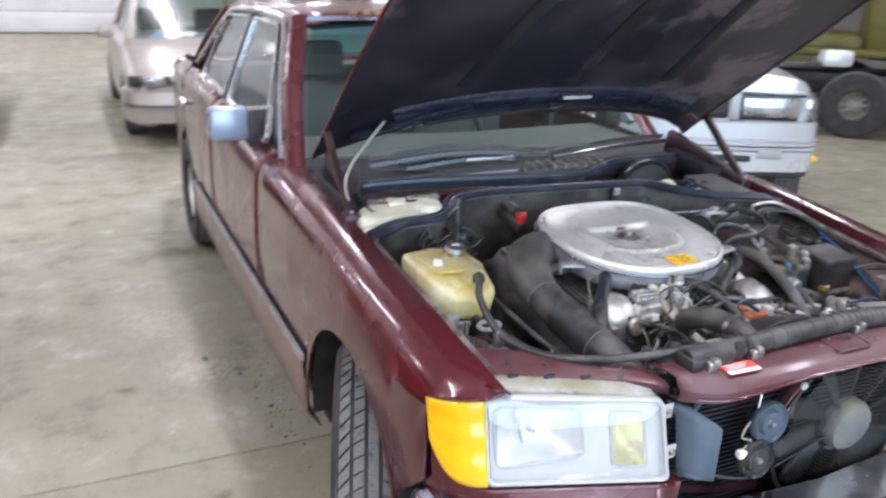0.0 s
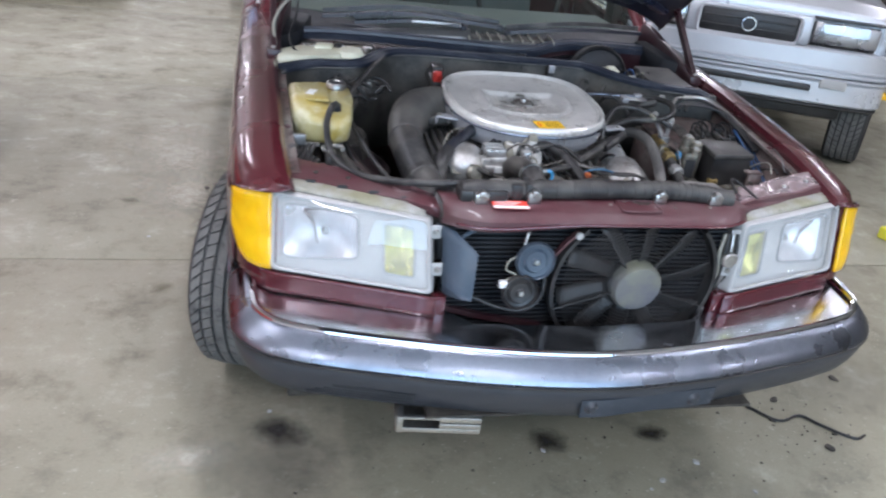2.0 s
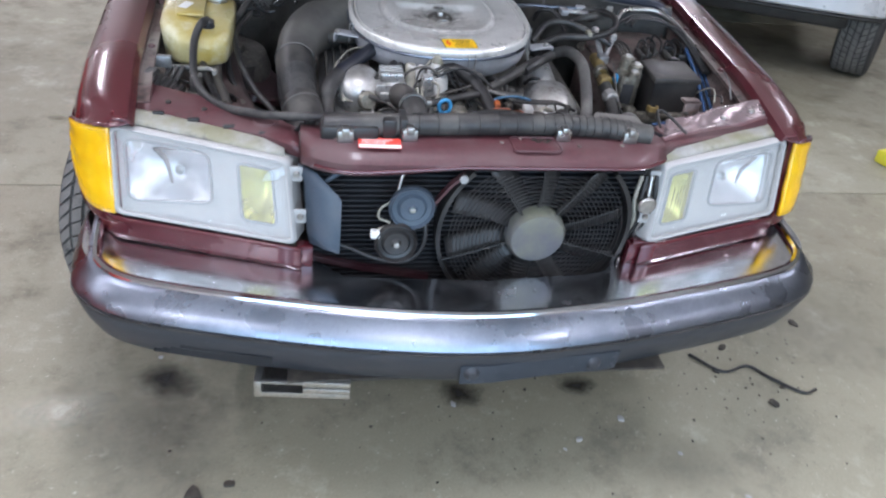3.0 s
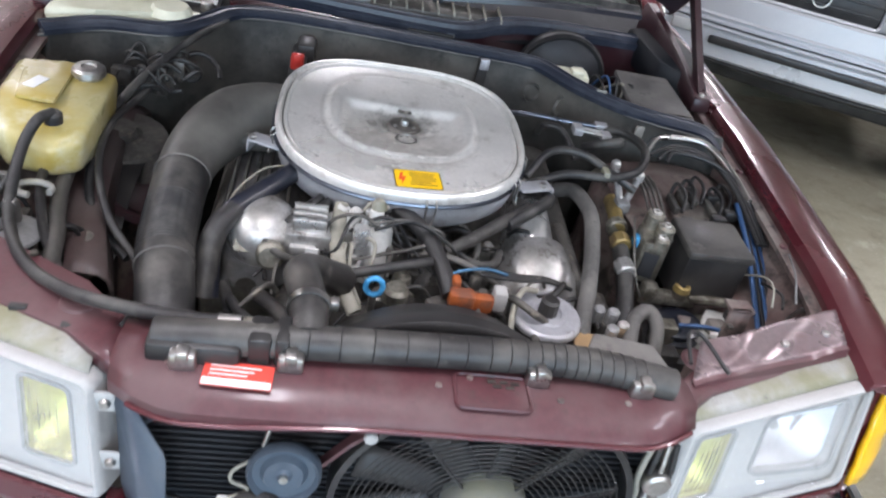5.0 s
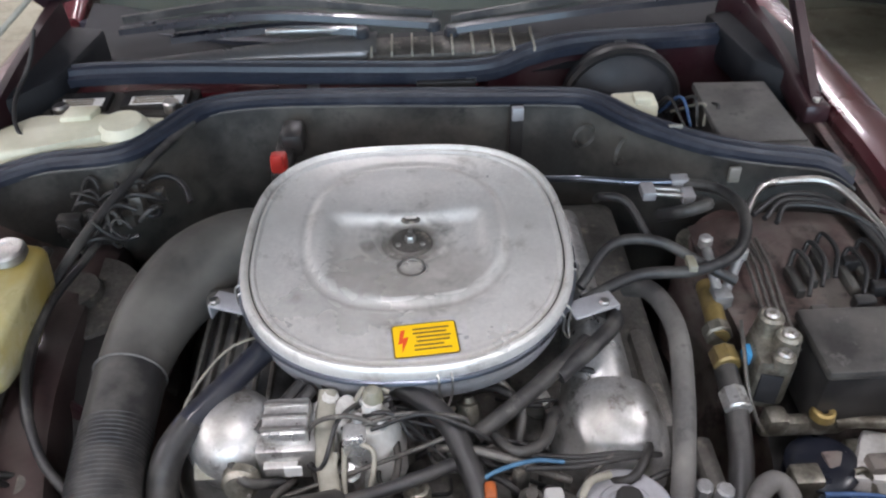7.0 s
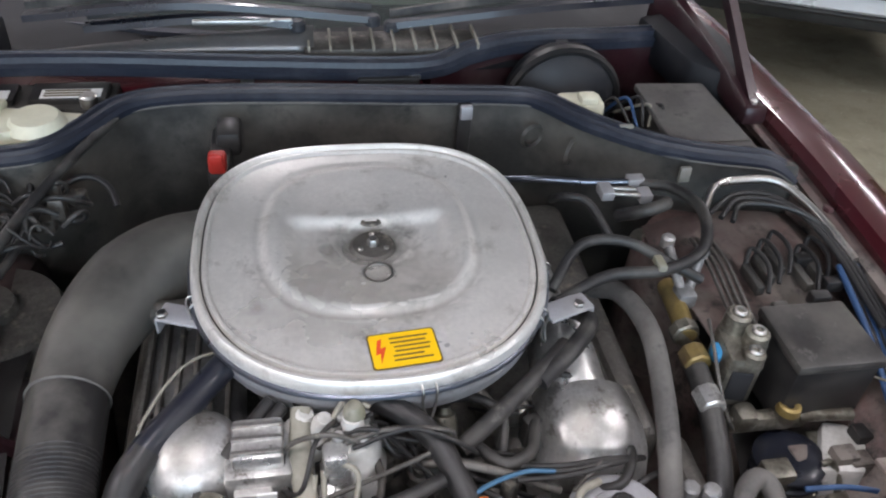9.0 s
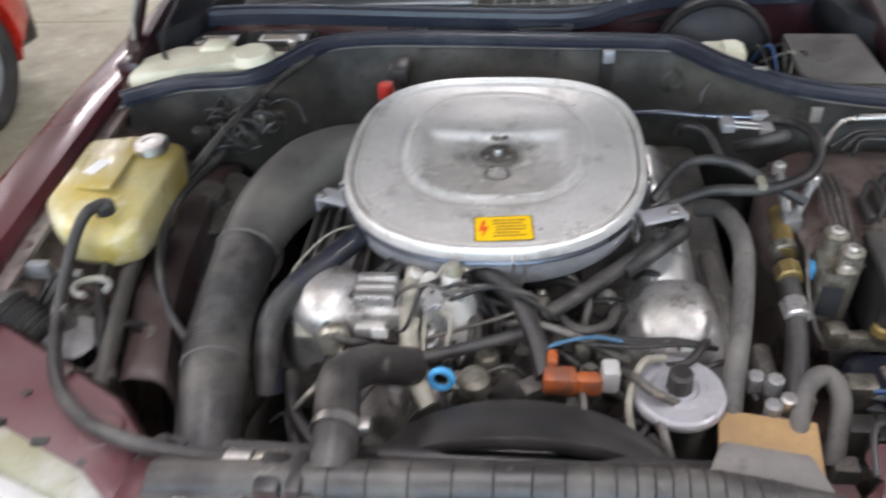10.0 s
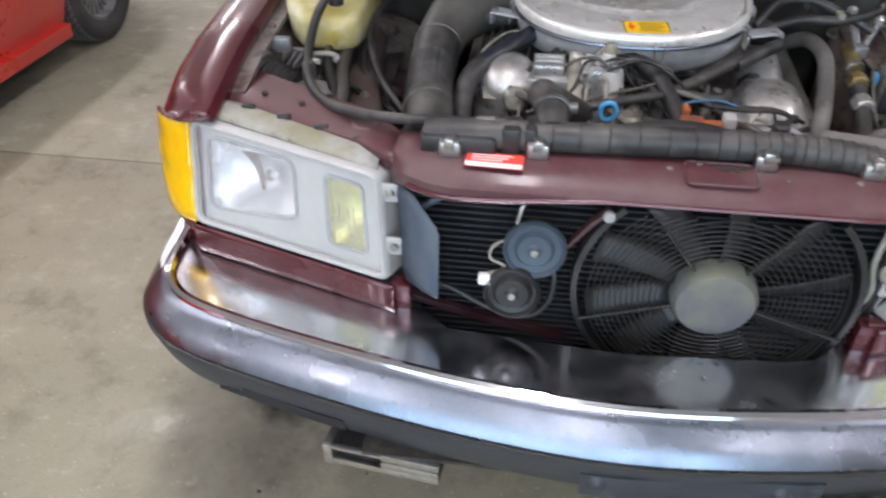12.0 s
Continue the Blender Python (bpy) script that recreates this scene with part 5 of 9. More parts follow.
# ---- engine bay ----
def build_bay_shell():
    # dark tray added so that the concrete doesn't show below the engine
    part("bay_floor", boxes(((-0.74, 0.06, 0.20), (0.74, 1.6, 0.24), 0.01), ((-0.50, 0.3, 0.24), (-0.34, 1.4, 0.36), 0.02), ((0.34, 0.3, 0.24), (0.50, 1.4, 0.36), 0.02)), "dirt", car)
    LEANING[0] = False
    for s in (-1, 1):
        rows = []
        for y in span(0.12, 1.55, 12):
            xi = lerp(INNER, y)
            bulge = 0.09 * math.exp(-((y - AXLE_F - 0.02) / 0.22) ** 2)
            rows.append([(s * (xi + 0.004), y, lerp(TOP, y) - 0.05), (s * (xi - 0.015), y, lerp(TOP, y) - 0.075), (s * (xi - 0.05), y, lerp(TOP, y) - 0.12), (s * (0.68 - bulge * 0.6), y, lerp(TOP, y) - 0.19), (s * (0.60 - bulge), y, 0.66), (s * (0.54 - bulge), y, 0.45), (s * 0.5, y, 0.24)])
        solid(part("inner_apron", grid(rows), "apron", car, "dirty maroon inner fender panel"), 0.004)
        # flange rail with bolts beside the hood gap
        rail = [(s * (lerp(INNER, y) - 0.012), y, lerp(TOP, y) - 0.034) for y in span(0.2, 1.5, 10)]
        fl = part("fender_rail", sweep(bmesh.new(), rail, [(-0.014, -0.006), (0.014, -0.006), (0.014, 0.004), (-0.014, 0.004)]), "apron", car)
        for y in (0.45, 0.72, 1.0, 1.28):
            part("bolt", disc(0.009, 0.007, (s * (lerp(INNER, y) - 0.012), y, lerp(TOP, y) - 0.031), n=6, bevel=0.002), "bay", fl)
        # strut tower
        LEANING[0] = True
        part("strut_tower", lathe([(0.13, 0.50), (0.125, 0.70), (0.11, 0.745), (0.05, 0.75), (0.045, 0.765), (0.0, 0.766)], 28, Matrix.Translation((s * 0.60, 0.78, -0.055 if s < 0 else 0))), "grime" if s < 0 else "apron", car)
        LEANING[0] = False
    # smooth pressed wheel housing beside the intake duct, bowed round a dark dished end
    rows = []
    for y in span(0.27, 0.93, 18):
        xc = lerp([(0.27, -0.515), (0.36, -0.540), (0.45, -0.564), (0.53, -0.580), (0.64, -0.595), (0.75, -0.603), (0.93, -0.590)], y)
        crown = 0.765 + 0.018 * math.sin((y - 0.27) / 0.66 * math.pi)
        rows.append([(xc - 0.055, y, 0.62), (xc - 0.048, y, crown - 0.035), (xc - 0.036, y, crown - 0.008), (xc - 0.018, y, crown), (xc + 0.016, y, crown - 0.002), (xc + 0.032, y, crown - 0.012), (xc + 0.040, y, crown - 0.04), (xc + 0.046, y, 0.60)])
    solid(part("wheel_housing_panel", grid(rows), "housing", car, "smooth dusty brown-maroon wheel housing panel"), 0.004)
    dish = Matrix.Translation((-0.510, 0.655, 0.715)) @ Matrix.Rotation(radians(22), 4, "Y") @ Matrix.Scale(1.35, 4, (0, 1, 0))
    part("dished_plate", lathe([(0.0, -0.022), (0.05, -0.018), (0.075, -0.008), (0.085, 0.004), (0.092, 0.004), (0.096, -0.01)], 32, dish), "hinge", car, "dark maroon dished plate")
    LEANING[0] = True
    # firewall and its upper panel under the cowl
    part("firewall", boxes(((-0.78, 1.36, 0.24), (0.78, 1.40, 0.80), 0.01)), "bay", car)
    part("cowl_panel", sweep(bmesh.new(), [(-0.78, 1.255, 0.80), (-0.3, 1.235, 0.80), (0.15, 1.22, 0.80)], [(-0.02, -0.10), (0.02, -0.10), (0.02, 0.045), (-0.035, 0.045)]), "paint", car, "maroon panel under the cowl")
    part("cowl_panel", sweep(bmesh.new(), [(0.16, 1.235, 0.82), (0.34, 1.32, 0.83), (0.78, 1.38, 0.80)], [(-0.02, -0.10), (0.02, -0.10), (0.02, 0.045), (-0.02, 0.045)]), "hinge", car)
    # rubber strip along the cowl
    strip = smooth_line([(-0.80, 1.22, 0.850), (-0.72, 1.255, 0.876), (-0.5, 1.245, 0.886), (-0.15, 1.225, 0.880), (0.14, 1.225, 0.872), (0.25, 1.27, 0.880), (0.36, 1.305, 0.884), (0.55, 1.33, 0.876), (0.74, 1.385, 0.852), (0.80, 1.37, 0.825)], 8)
    ring = [(-0.026, -0.014), (0.026, -0.014), (0.028, 0.004), (0.018, 0.008), (0.014, 0.018), (0.004, 0.02), (0.0, 0.010), (-0.006, 0.020), (-0.016, 0.016), (-0.028, 0.002)]
    part("cowl_seal", sweep(bmesh.new(), strip, ring), "seal", car, "dark blue rubber cowl seal")
    for x, y, z in ((-0.19, 1.195, 0.856), (0.13, 1.19, 0.862), (0.45, 1.285, 0.882)):
        part("seal_clip", boxes(((x - 0.012, y, z), (x + 0.012, y + 0.012, z + 0.006))), "steel", car)
    part("seal_bracket", boxes(((0.02, 1.185, 0.848), (0.14, 1.20, 0.868), 0.003)), "black", car)
    # near-black slabs added to fill the cowl corners behind the hinges
    for c in (-1, 1):
        part("cowl_corner", slab([(c * 0.70, 1.20), (c * 0.80, 1.08), (c * 0.815, 1.30), (c * 0.80, 1.46), (c * 0.66, 1.42)], 0.80, 0.905 if c < 0 else 0.885, bevel=0.012), "dark", car, "near-black filler in the cowl corner")
    # plenum behind the strip
    rows = []
    for y, z in ((1.24, 0.85), (1.32, 0.855), (1.42, 0.87), (1.50, 0.88)):
        rows.append([(0.76 * s, y + 0.16 * s * s, z - 0.02 * abs(s)) for s in span(-1, 1, 10)])
    part("plenum_tray", grid(rows), "dark", car)
    rows = []
    for t in span(0, 1, 6):
        rows.append([(-0.56 + 0.50 * s, 1.265 + 0.085 * t * (0.25 + 0.75 * s) + 0.03 * s * (1 - s), 0.885 + 0.030 * math.sin(t * 2.6) * (0.3 + s * 0.7)) for s in span(0, 1, 12)])
    solid(part("air_scoop", grid(rows), "scoop", car, "dull grey sheet-metal air scoop"), 0.002)
    vent = part("plenum_vent", boxes(((-0.08, 1.26, 0.875), (0.27, 1.345, 0.893), 0.004)), "grime", car, "grimy plenum vent with pale ribs")
    for k in range(9):
        x = -0.07 + 0.042 * k
        part("rib", boxes(((x - 0.0025, 1.256, 0.890), (x + 0.0025, 1.34 + 0.01 * (k > 4), 0.902), 0.001)), "pale_wire", vent)
    # wipers
    for a, b, c in (((-0.62, 1.40, 0.905), (-0.30, 1.36, 0.945), (0.06, 1.33, 0.925)), ((-0.50, 1.36, 0.90), (-0.25, 1.33, 0.93), (-0.09, 1.31, 0.925)), ((0.70, 1.47, 0.90), (0.40, 1.37, 0.925), (0.10, 1.345, 0.905))):
        w = part("wiper", sweep(bmesh.new(), smooth_line([a, b, c], 6), [(-0.014, -0.005), (0.014, -0.005), (0.010, 0.007), (-0.010, 0.007)]), "wiper", car, "black wiper arm and blade")
        part("wiper_blade", sweep(bmesh.new(), smooth_line([Vector(a) + Vector((0, 0.03, 0.012)), Vector(b) + Vector((0, 0.035, 0.014)), Vector(c) + Vector((0, 0.03, 0.01))], 6), [(-0.004, -0.008), (0.004, -0.008), (0.003, 0.008), (-0.003, 0.008)]), "rubber", w)
        part("wiper_cap", disc(0.016, 0.02, (c[0], c[1], c[2] - 0.012), bevel=0.006), "grey_plastic", w)
    part("wiper_bar", boxes(((-0.29, 1.305, 0.925), (-0.10, 1.318, 0.935), 0.002)), "steel", car)


def build_bulkhead():
    plan = [(-0.768, 0.88), (-0.66, 0.945), (-0.53, 0.965), (-0.465, 1.03), (-0.405, 1.115), (-0.30, 1.145), (-0.10, 1.14), (0.10, 1.125), (0.30, 1.11), (0.365, 1.085), (0.43, 1.005), (0.52, 0.93), (0.60, 0.89), (0.70, 0.862), (0.765, 0.84)]
    line = smooth_line([(x, y, 0) for x, y in plan], 6)
    rows = []
    for q in line:
        lean = 0.02
        rows.append([(q.x, q.y + 0.012, 0.862), (q.x, q.y - 0.004, 0.862), (q.x, q.y - lean * 0.4, 0.80), (q.x, q.y - lean, 0.70), (q.x, q.y - 0.0, 0.50)])
    b = solid(part("bulkhead", grid(rows), "bulkhead", car, "dusty black bulkhead panel behind the engine"), 0.006)
    top = [Vector((q.x, q.y + 0.004, 0.866 - 0.03 * max(0, (q.x - 0.70) / 0.065) ** 2)) for q in line]
    ring = [(-0.024, -0.010), (0.024, -0.010), (0.026, 0.002), (0.019, 0.008), (0.012, 0.002), (0.006, 0.010), (-0.002, 0.011), (-0.008, 0.002), (-0.014, 0.010), (-0.022, 0.008), (-0.027, 0.0)]
    part("bulkhead_seal", sweep(bmesh.new(), top, ring), "seal", b, "ridged rubber sealing strip")
    part("seal_lip", sweep(bmesh.new(), [p + Vector((0, -0.025, -0.008)) for p in top], circle(0.003, 6)), "dusty_hose", b)
    part("panel_strap", boxes(((0.20, 1.082, 0.74), (0.226, 1.098, 0.862), 0.003)), "black", b)
    part("clip", boxes(((0.202, 1.070, 0.838), (0.225, 1.084, 0.866), 0.003)), "pan", b)
    for x, y, r in ((0.345, 1.082, 0.022), (0.405, 1.022, 0.024)):
        m = Matrix.Translation((x, y - 0.012, 0.80)) @ Matrix.Rotation(radians(50 if x > .35 else 20), 4, "Z") @ Matrix.Rotation(radians(90), 4, "X")
        part("embossed_ring", lathe([(r - 0.004, 0), (r, 0.006), (r + 0.004, 0.0)], 24, m), "bulkhead", b)
    part("seal_mark", boxes(((0.475, 0.965, 0.873), (0.50, 0.972, 0.879))), "dirty_white", b)
    part("sticker", boxes(((0.565, 0.872, 0.815), (0.585, 0.880, 0.845), 0.001)), "dirty_white", b)
    # red terminal on the bulkhead
    t = part("terminal_block", boxes(((-0.255, 0.945, 0.79), (-0.218, 1.10, 0.825), 0.008), ((-0.245, 1.03, 0.80), (-0.20, 1.10, 0.85), 0.012)), "black", b)
    part("terminal_cap", boxes(((-0.252, 0.945, 0.822), (-0.222, 0.975, 0.856), 0.006), ((-0.249, 0.94, 0.84), (-0.226, 0.952, 0.864), 0.004)), "red_plastic", t, "red terminal cap")
    # battery and washer bottle behind the panel
    bat = part("battery", boxes(((-0.735, 1.135, 0.62), (-0.425, 1.235, 0.850), 0.008)), "dusty_black", car, "black battery with white labels")
    for x, y in ((-0.69, 1.13), (-0.47, 1.13)):
        part("terminal_post", disc(0.016, 0.022, (x, y + 0.02, 0.848)), "steel", bat)
    for a, c in ((-0.715, -0.60), (-0.575, -0.44)):
        part("vent_cover", boxes(((a, 1.15, 0.848), (c, 1.215, 0.861), 0.003)), "black", bat)
        part("label", boxes(((a + 0.02, 1.155, 0.860), (c - 0.01, 1.185, 0.8625))), "white_label", bat)
        for k in range(3):
            part("label_line", boxes(((a + 0.026, 1.159 + 0.009 * k, 0.862), (c - 0.03, 1.163 + 0.009 * k, 0.8635))), "ink", bat)
    rows = []
    outline = [(-0.785, 0.915), (-0.70, 0.955), (-0.60, 0.985), (-0.51, 1.0), (-0.455, 1.05), (-0.43, 1.095), (-0.47, 1.115), (-0.60, 1.12), (-0.72, 1.12), (-0.785, 1.08)]
    bt = part("washer_bottle", slab(outline, 0.64, 0.860, bevel=0.018), "cream", car, "cream plastic washer bottle")
    part("bottle_dome", slab([(-0.66, 1.06), (-0.60, 1.065), (-0.59, 1.105), (-0.65, 1.11)], 0.875, 0.892, bevel=0.006), "cream", bt)
    part("bottle_dome", slab([(-0.785, 0.945), (-0.68, 0.975), (-0.58, 1.005), (-0.50, 1.035), (-0.49, 1.08), (-0.60, 1.10), (-0.72, 1.10), (-0.785, 1.04)], 0.850, 0.882, bevel=0.014), "cream", bt)
    part("bottle_cap", lathe([(0, 0.02), (0.038, 0.018), (0.046, 0.008), (0.05, 0)], 24, Matrix.Translation((-0.535, 1.045, 0.872))), "cream", bt, "yellowed round bottle cap")
    # brake booster, master cylinder, right-hand box
    bo = part("brake_booster", lathe([(0, 0.07), (0.03, 0.07), (0.05, 0.05), (0.09, 0.045), (0.115, 0.02), (0.12, -0.02), (0.10, -0.06), (0, -0.07)], 32, Matrix.Translation((0.445, 1.235, 0.785)) @ Matrix.Rotation(radians(90), 4, "X")), "dark", car, "black brake booster drum")
    part("booster_rim", lathe([(0.112, 0.025), (0.120, 0.03), (0.126, 0.02), (0.124, 0.0)], 36, Matrix.Translation((0.445, 1.235, 0.785)) @ Matrix.Rotation(radians(90), 4, "X")), "black", bo)
    part("brake_cylinder", lathe([(0, 0.12), (0.02, 0.12), (0.024, 0.1), (0.024, 0.0), (0.03, 0.0)], 20, Matrix.Translation((0.445, 1.14, 0.79)) @ Matrix.Rotation(radians(90), 4, "X")), "cast", bo)
    part("fluid_reservoir", boxes(((0.40, 1.08, 0.815), (0.49, 1.14, 0.858), 0.012), ((0.44, 1.085, 0.85), (0.475, 1.12, 0.868), 0.006)), "cream", bo, "cream brake fluid reservoir")
    for k in range(5):
        hose("cable", [(0.50 + 0.012 * k, 1.15, 0.80), (0.51 + 0.02 * k, 1.10 - 0.01 * k, 0.86 + 0.006 * (k % 3)), (0.53 + 0.012 * k, 1.04, 0.83)], 0.0035, ("black", "blue_wire", "black", "pale_wire", "black")[k], bo, n=6)
    rows = [(0.572, 0.905), (0.716, 0.88), (0.705, 1.145), (0.575, 1.15)]
    fb = part("fuse_box", slab([(x, y) for x, y in rows], 0.74, 0.846, bevel=0.006), "dusty_black", car, "dusty black fuse box with a flat lid")
    part("lid", slab([(0.566, 0.90), (0.722, 0.874), (0.711, 1.15), (0.569, 1.156)], 0.846, 0.862, bevel=0.005), "dusty_hose", fb)
    part("lid_latch", boxes(((0.64, 0.872, 0.842), (0.66, 0.884, 0.866), 0.002)), "black", fb)
    part("lid_rib", boxes(((0.575, 0.925, 0.861), (0.715, 0.93, 0.865))), "dusty_black", fb)
    # frayed yellow foam by the hinge
    bm = bmesh.new()
    for k in range(14):
        r = random.Random(k)
        p = Vector((0.79 + r.uniform(-0.02, 0.02), 1.40 + r.uniform(-0.025, 0.025), 0.80 + r.uniform(-0.03, 0.05)))
        box(bm, p - Vector((0.006, 0.006, 0.012)), p + Vector((0.006, 0.006, 0.012)), 0.003, None, 1)
    part("foam_scrap", bm, "tank", car, "torn yellow foam")


def build_air_cleaner():
    cx, cy = -0.004, 0.682

    def edge(a):
        """Radius of the rounded lid in direction a."""
        c, s = math.cos(a), math.sin(a)
        hx, hy = 0.254, (0.268 if s > 0 else 0.272)
        n = 3.0 if s > 0 else 2.35
        return 1.0 / ((abs(c) / hx) ** n + (abs(s) / hy) ** n) ** (1 / n)

    def ring_at(f, z, n=72, drop=0.0):
        return [(cx + edge(2 * math.pi * k / n) * f * math.cos(2 * math.pi * k / n), cy + edge(2 * math.pi * k / n) * f * math.sin(2 * math.pi * k / n), z) for k in range(n)]
    def step(v, a, b):
        t = min(1, max(0, (v - a) / (b - a)))
        return t * t * (3 - 2 * t)

    def lid_z(x, y, f):
        z = 0.868
        z += 0.004 * step(f, 0.90, 0.915) - 0.007 * (step(f, 0.93, 0.94) - step(f, 0.945, 0.955)) + 0.003 * step(f, 0.955, 0.965) - 0.004 * step(f, 0.98, 0.995)
        e = ((abs(x - cx) / 0.155) ** 2.5 + (abs(y - 0.712) / 0.172) ** 2.5) ** 0.4
        z += 0.005 * (1 - step(e, 0.94, 1.02)) - 0.002 * (step(e, 1.0, 1.03) - step(e, 1.05, 1.09))
        g = max(abs(x - cx - 0.004) / 0.135, abs(y - 0.712) / 0.155)
        inn = (1 - step((abs(x - cx - 0.004) / 0.134) ** 4 + (abs(y - 0.712) / 0.158) ** 4, 0.25, 1.2))
        z -= inn * (0.003 + 0.013 * step(y, 0.54, 0.70) * (1 - step(y - 0.5 * (x - cx) ** 2, 0.733, 0.752)) * (1 - step(abs(x - cx), 0.105, 0.135)))
        d = math.hypot(x - 0.002, y - 0.695)
        z -= 0.006 * (1 - step(d, 0.04, 0.055))
        return z
    n = 96
    fs = [0.02 + 0.0125 * k for k in range(70)] + [0.89, 0.90, 0.915, 0.93, 0.94, 0.9425, 0.945, 0.955, 0.965, 0.98, 0.995]
    rows = []
    for f in fs:
        rows.append([(x, y, lid_z(x, y, f)) for x, y, _ in ring_at(f, 0, n)])
    rows.append(ring_at(1.0, 0.858, n))
    rows.append(ring_at(0.995, 0.852, n))
    bm = grid(rows, closed=True)
    c = bm.verts.new((cx, cy, 0.8545))
    bm.verts.ensure_lookup_table()
    for k in range(n):
        bm.faces.new((bm.verts[k], bm.verts[(k + 1) % n], c))
    ac = part("air_cleaner", bm, "alu", car, "round-cornered silver air cleaner lid, dusty", 40)
    # greasy film round the nut and dry dust towards one side
    for nm, mt, px, py, rx, ry, up in (("grease_film", "lid_grime", 0.004, 0.705, 0.085, 0.075, 0.0007), ("dust_film", "dust_film", -0.02, 0.60, 0.20, 0.16, 0.0004)):
        rows = []
        for f in span(0.02, 1, 14):
            rows.append([(px + rx * f * math.cos(a), py + ry * f * math.sin(a), lid_z(px + rx * f * math.cos(a), py + ry * f * math.sin(a), 0.3) + up) for a in [2 * math.pi * k / 40 for k in range(40)]])
        part(nm, grid(rows, closed=True), mt, ac, "thin greasy film" if "grease" in nm else "thin dry dust")
    for src, r in ((ring_at(0.9425, 0.8650, n), 0.0013),):
        lp = [Vector(p) for p in src]
        part("grime_line", sweep(bmesh.new(), lp + [lp[0]], circle(r, 6)), "grime", ac)
    part("lid_bead", sweep(bmesh.new(), [Vector(p) for p in ring_at(1.0, 0.851, n)] + [Vector(ring_at(1.0, 0.851, n)[0])], circle(0.0045, 8)), "chrome_worn", ac)
    pan = [ring_at(f, z, n) for f, z in ((0.985, 0.848), (0.985, 0.832), (0.965, 0.806), (0.92, 0.792), (0.80, 0.785), (0.5, 0.775), (0.2, 0.77))]
    part("filter_pan", grid(pan, closed=True), "pan", ac)
    # centre nut, boss and plain emblem ring
    d = part("nut_plate", lathe([(0.0, 0.004), (0.030, 0.004), (0.034, 0.0), (0.036, -0.004)], 28, Matrix.Translation((0.002, 0.695, 0.8535))), "grime", ac)
    part("nut", lathe([(0, 0.012), (0.007, 0.012), (0.009, 0.009), (0.009, 0)], 6, Matrix.Translation((0.002, 0.695, 0.8565))), "steel", d)
    for a in (90, 210, 330):
        part("rivet", disc(0.004, 0.004, (0.002 + 0.022 * math.cos(radians(a)), 0.695 + 0.022 * math.sin(radians(a)), 0.8565), n=10, bevel=0.001), "steel", d)
    part("boss", lathe([(0, 0.002), (0.008, 0.002), (0.010, 0.005), (0.014, 0.004), (0.016, 0.0)], 20, Matrix.Translation((0.003, 0.742, 0.861)) @ Matrix.Rotation(radians(-14), 4, "X")), "grime", ac)
    part("emblem_ring", lathe([(0.018, 0.0), (0.0185, 0.0025), (0.0215, 0.0025), (0.022, 0.0)], 28, Matrix.Translation((0.003, 0.622, lid_z(0.003, 0.622, 0.3) + 0.0005))), "steel", ac)
    # warning sticker: yellow plate, red bolt sign, bars for the small print
    m = Matrix.Translation((0.020, 0.470, 0.8685)) @ Matrix.Rotation(radians(5), 4, "Z")
    st = part("sticker", slab(rounded(0.0425, 0.0285, 0.004), 0.0, 0.0012, m=m), "yellow_label", ac, "yellow warning sticker")
    part("sticker_edge", slab(rounded(0.0445, 0.0305, 0.005), 0.0, 0.0006, m=m), "ink", st)
    bm = slab([(-0.032, 0.018), (-0.026, 0.020), (-0.030, 0.004), (-0.022, 0.006), (-0.033, -0.022), (-0.031, -0.004), (-0.037, -0.006)], 0.0012, 0.0018, m=m)
    part("sign", bm, "ink_red", st)
    for k, (a, b) in enumerate(((-0.016, 0.034), (-0.016, 0.030), (-0.012, 0.035), (-0.012, 0.033), (-0.016, 0.024), (-0.016, 0.034))):
        y = 0.019 - 0.0075 * k
        part("text_line", slab([(a, y - 0.0012), (b, y - 0.0012), (b, y + 0.0012), (a, y + 0.0012)], 0.0012, 0.0017, m=m), "ink", st)
    # wire snaps round the rim
    for a in (-80, -36, -15, 200, 165, 40, 140):
        r = edge(radians(a))
        c, s = math.cos(radians(a)), math.sin(radians(a))
        def q(f, t, z):
            return (cx + (r + f) * c - t * s, cy + (r + f) * s + t * c, z)
        part("wire_snap", tube([q(-0.012, -0.008, 0.866), q(0.006, -0.009, 0.858), q(0.006, -0.008, 0.83), q(0.012, 0.0, 0.812), q(0.006, 0.008, 0.83), q(0.006, 0.009, 0.858), q(-0.012, 0.008, 0.866)], 0.0018, 6, 4), "steel", ac)
    for lo, hi, ang in (((-0.31, 0.57), (-0.22, 0.615), -20), ((0.225, 0.535), (0.30, 0.575), 20)):
        m = Matrix.Translation(((lo[0] + hi[0]) / 2, (lo[1] + hi[1]) / 2, 0.835)) @ Matrix.Rotation(radians(ang), 4, "Z")
        t = part("bracket", boxes(((-0.034, -0.018, -0.003), (0.04, 0.018, 0.003), 0.003, m), ((-0.034 if ang < 0 else 0.035, -0.018, -0.026), (-0.03 if ang < 0 else 0.04, 0.018, 0.0), 0.002, m)), "pan", ac)
        part("bolt", disc(0.008, 0.007, ((lo[0] if ang < 0 else hi[0]) + (0.018 if ang < 0 else -0.018), (lo[1] + hi[1]) / 2, 0.838), n=6, bevel=0.002), "steel", t)
    return ac


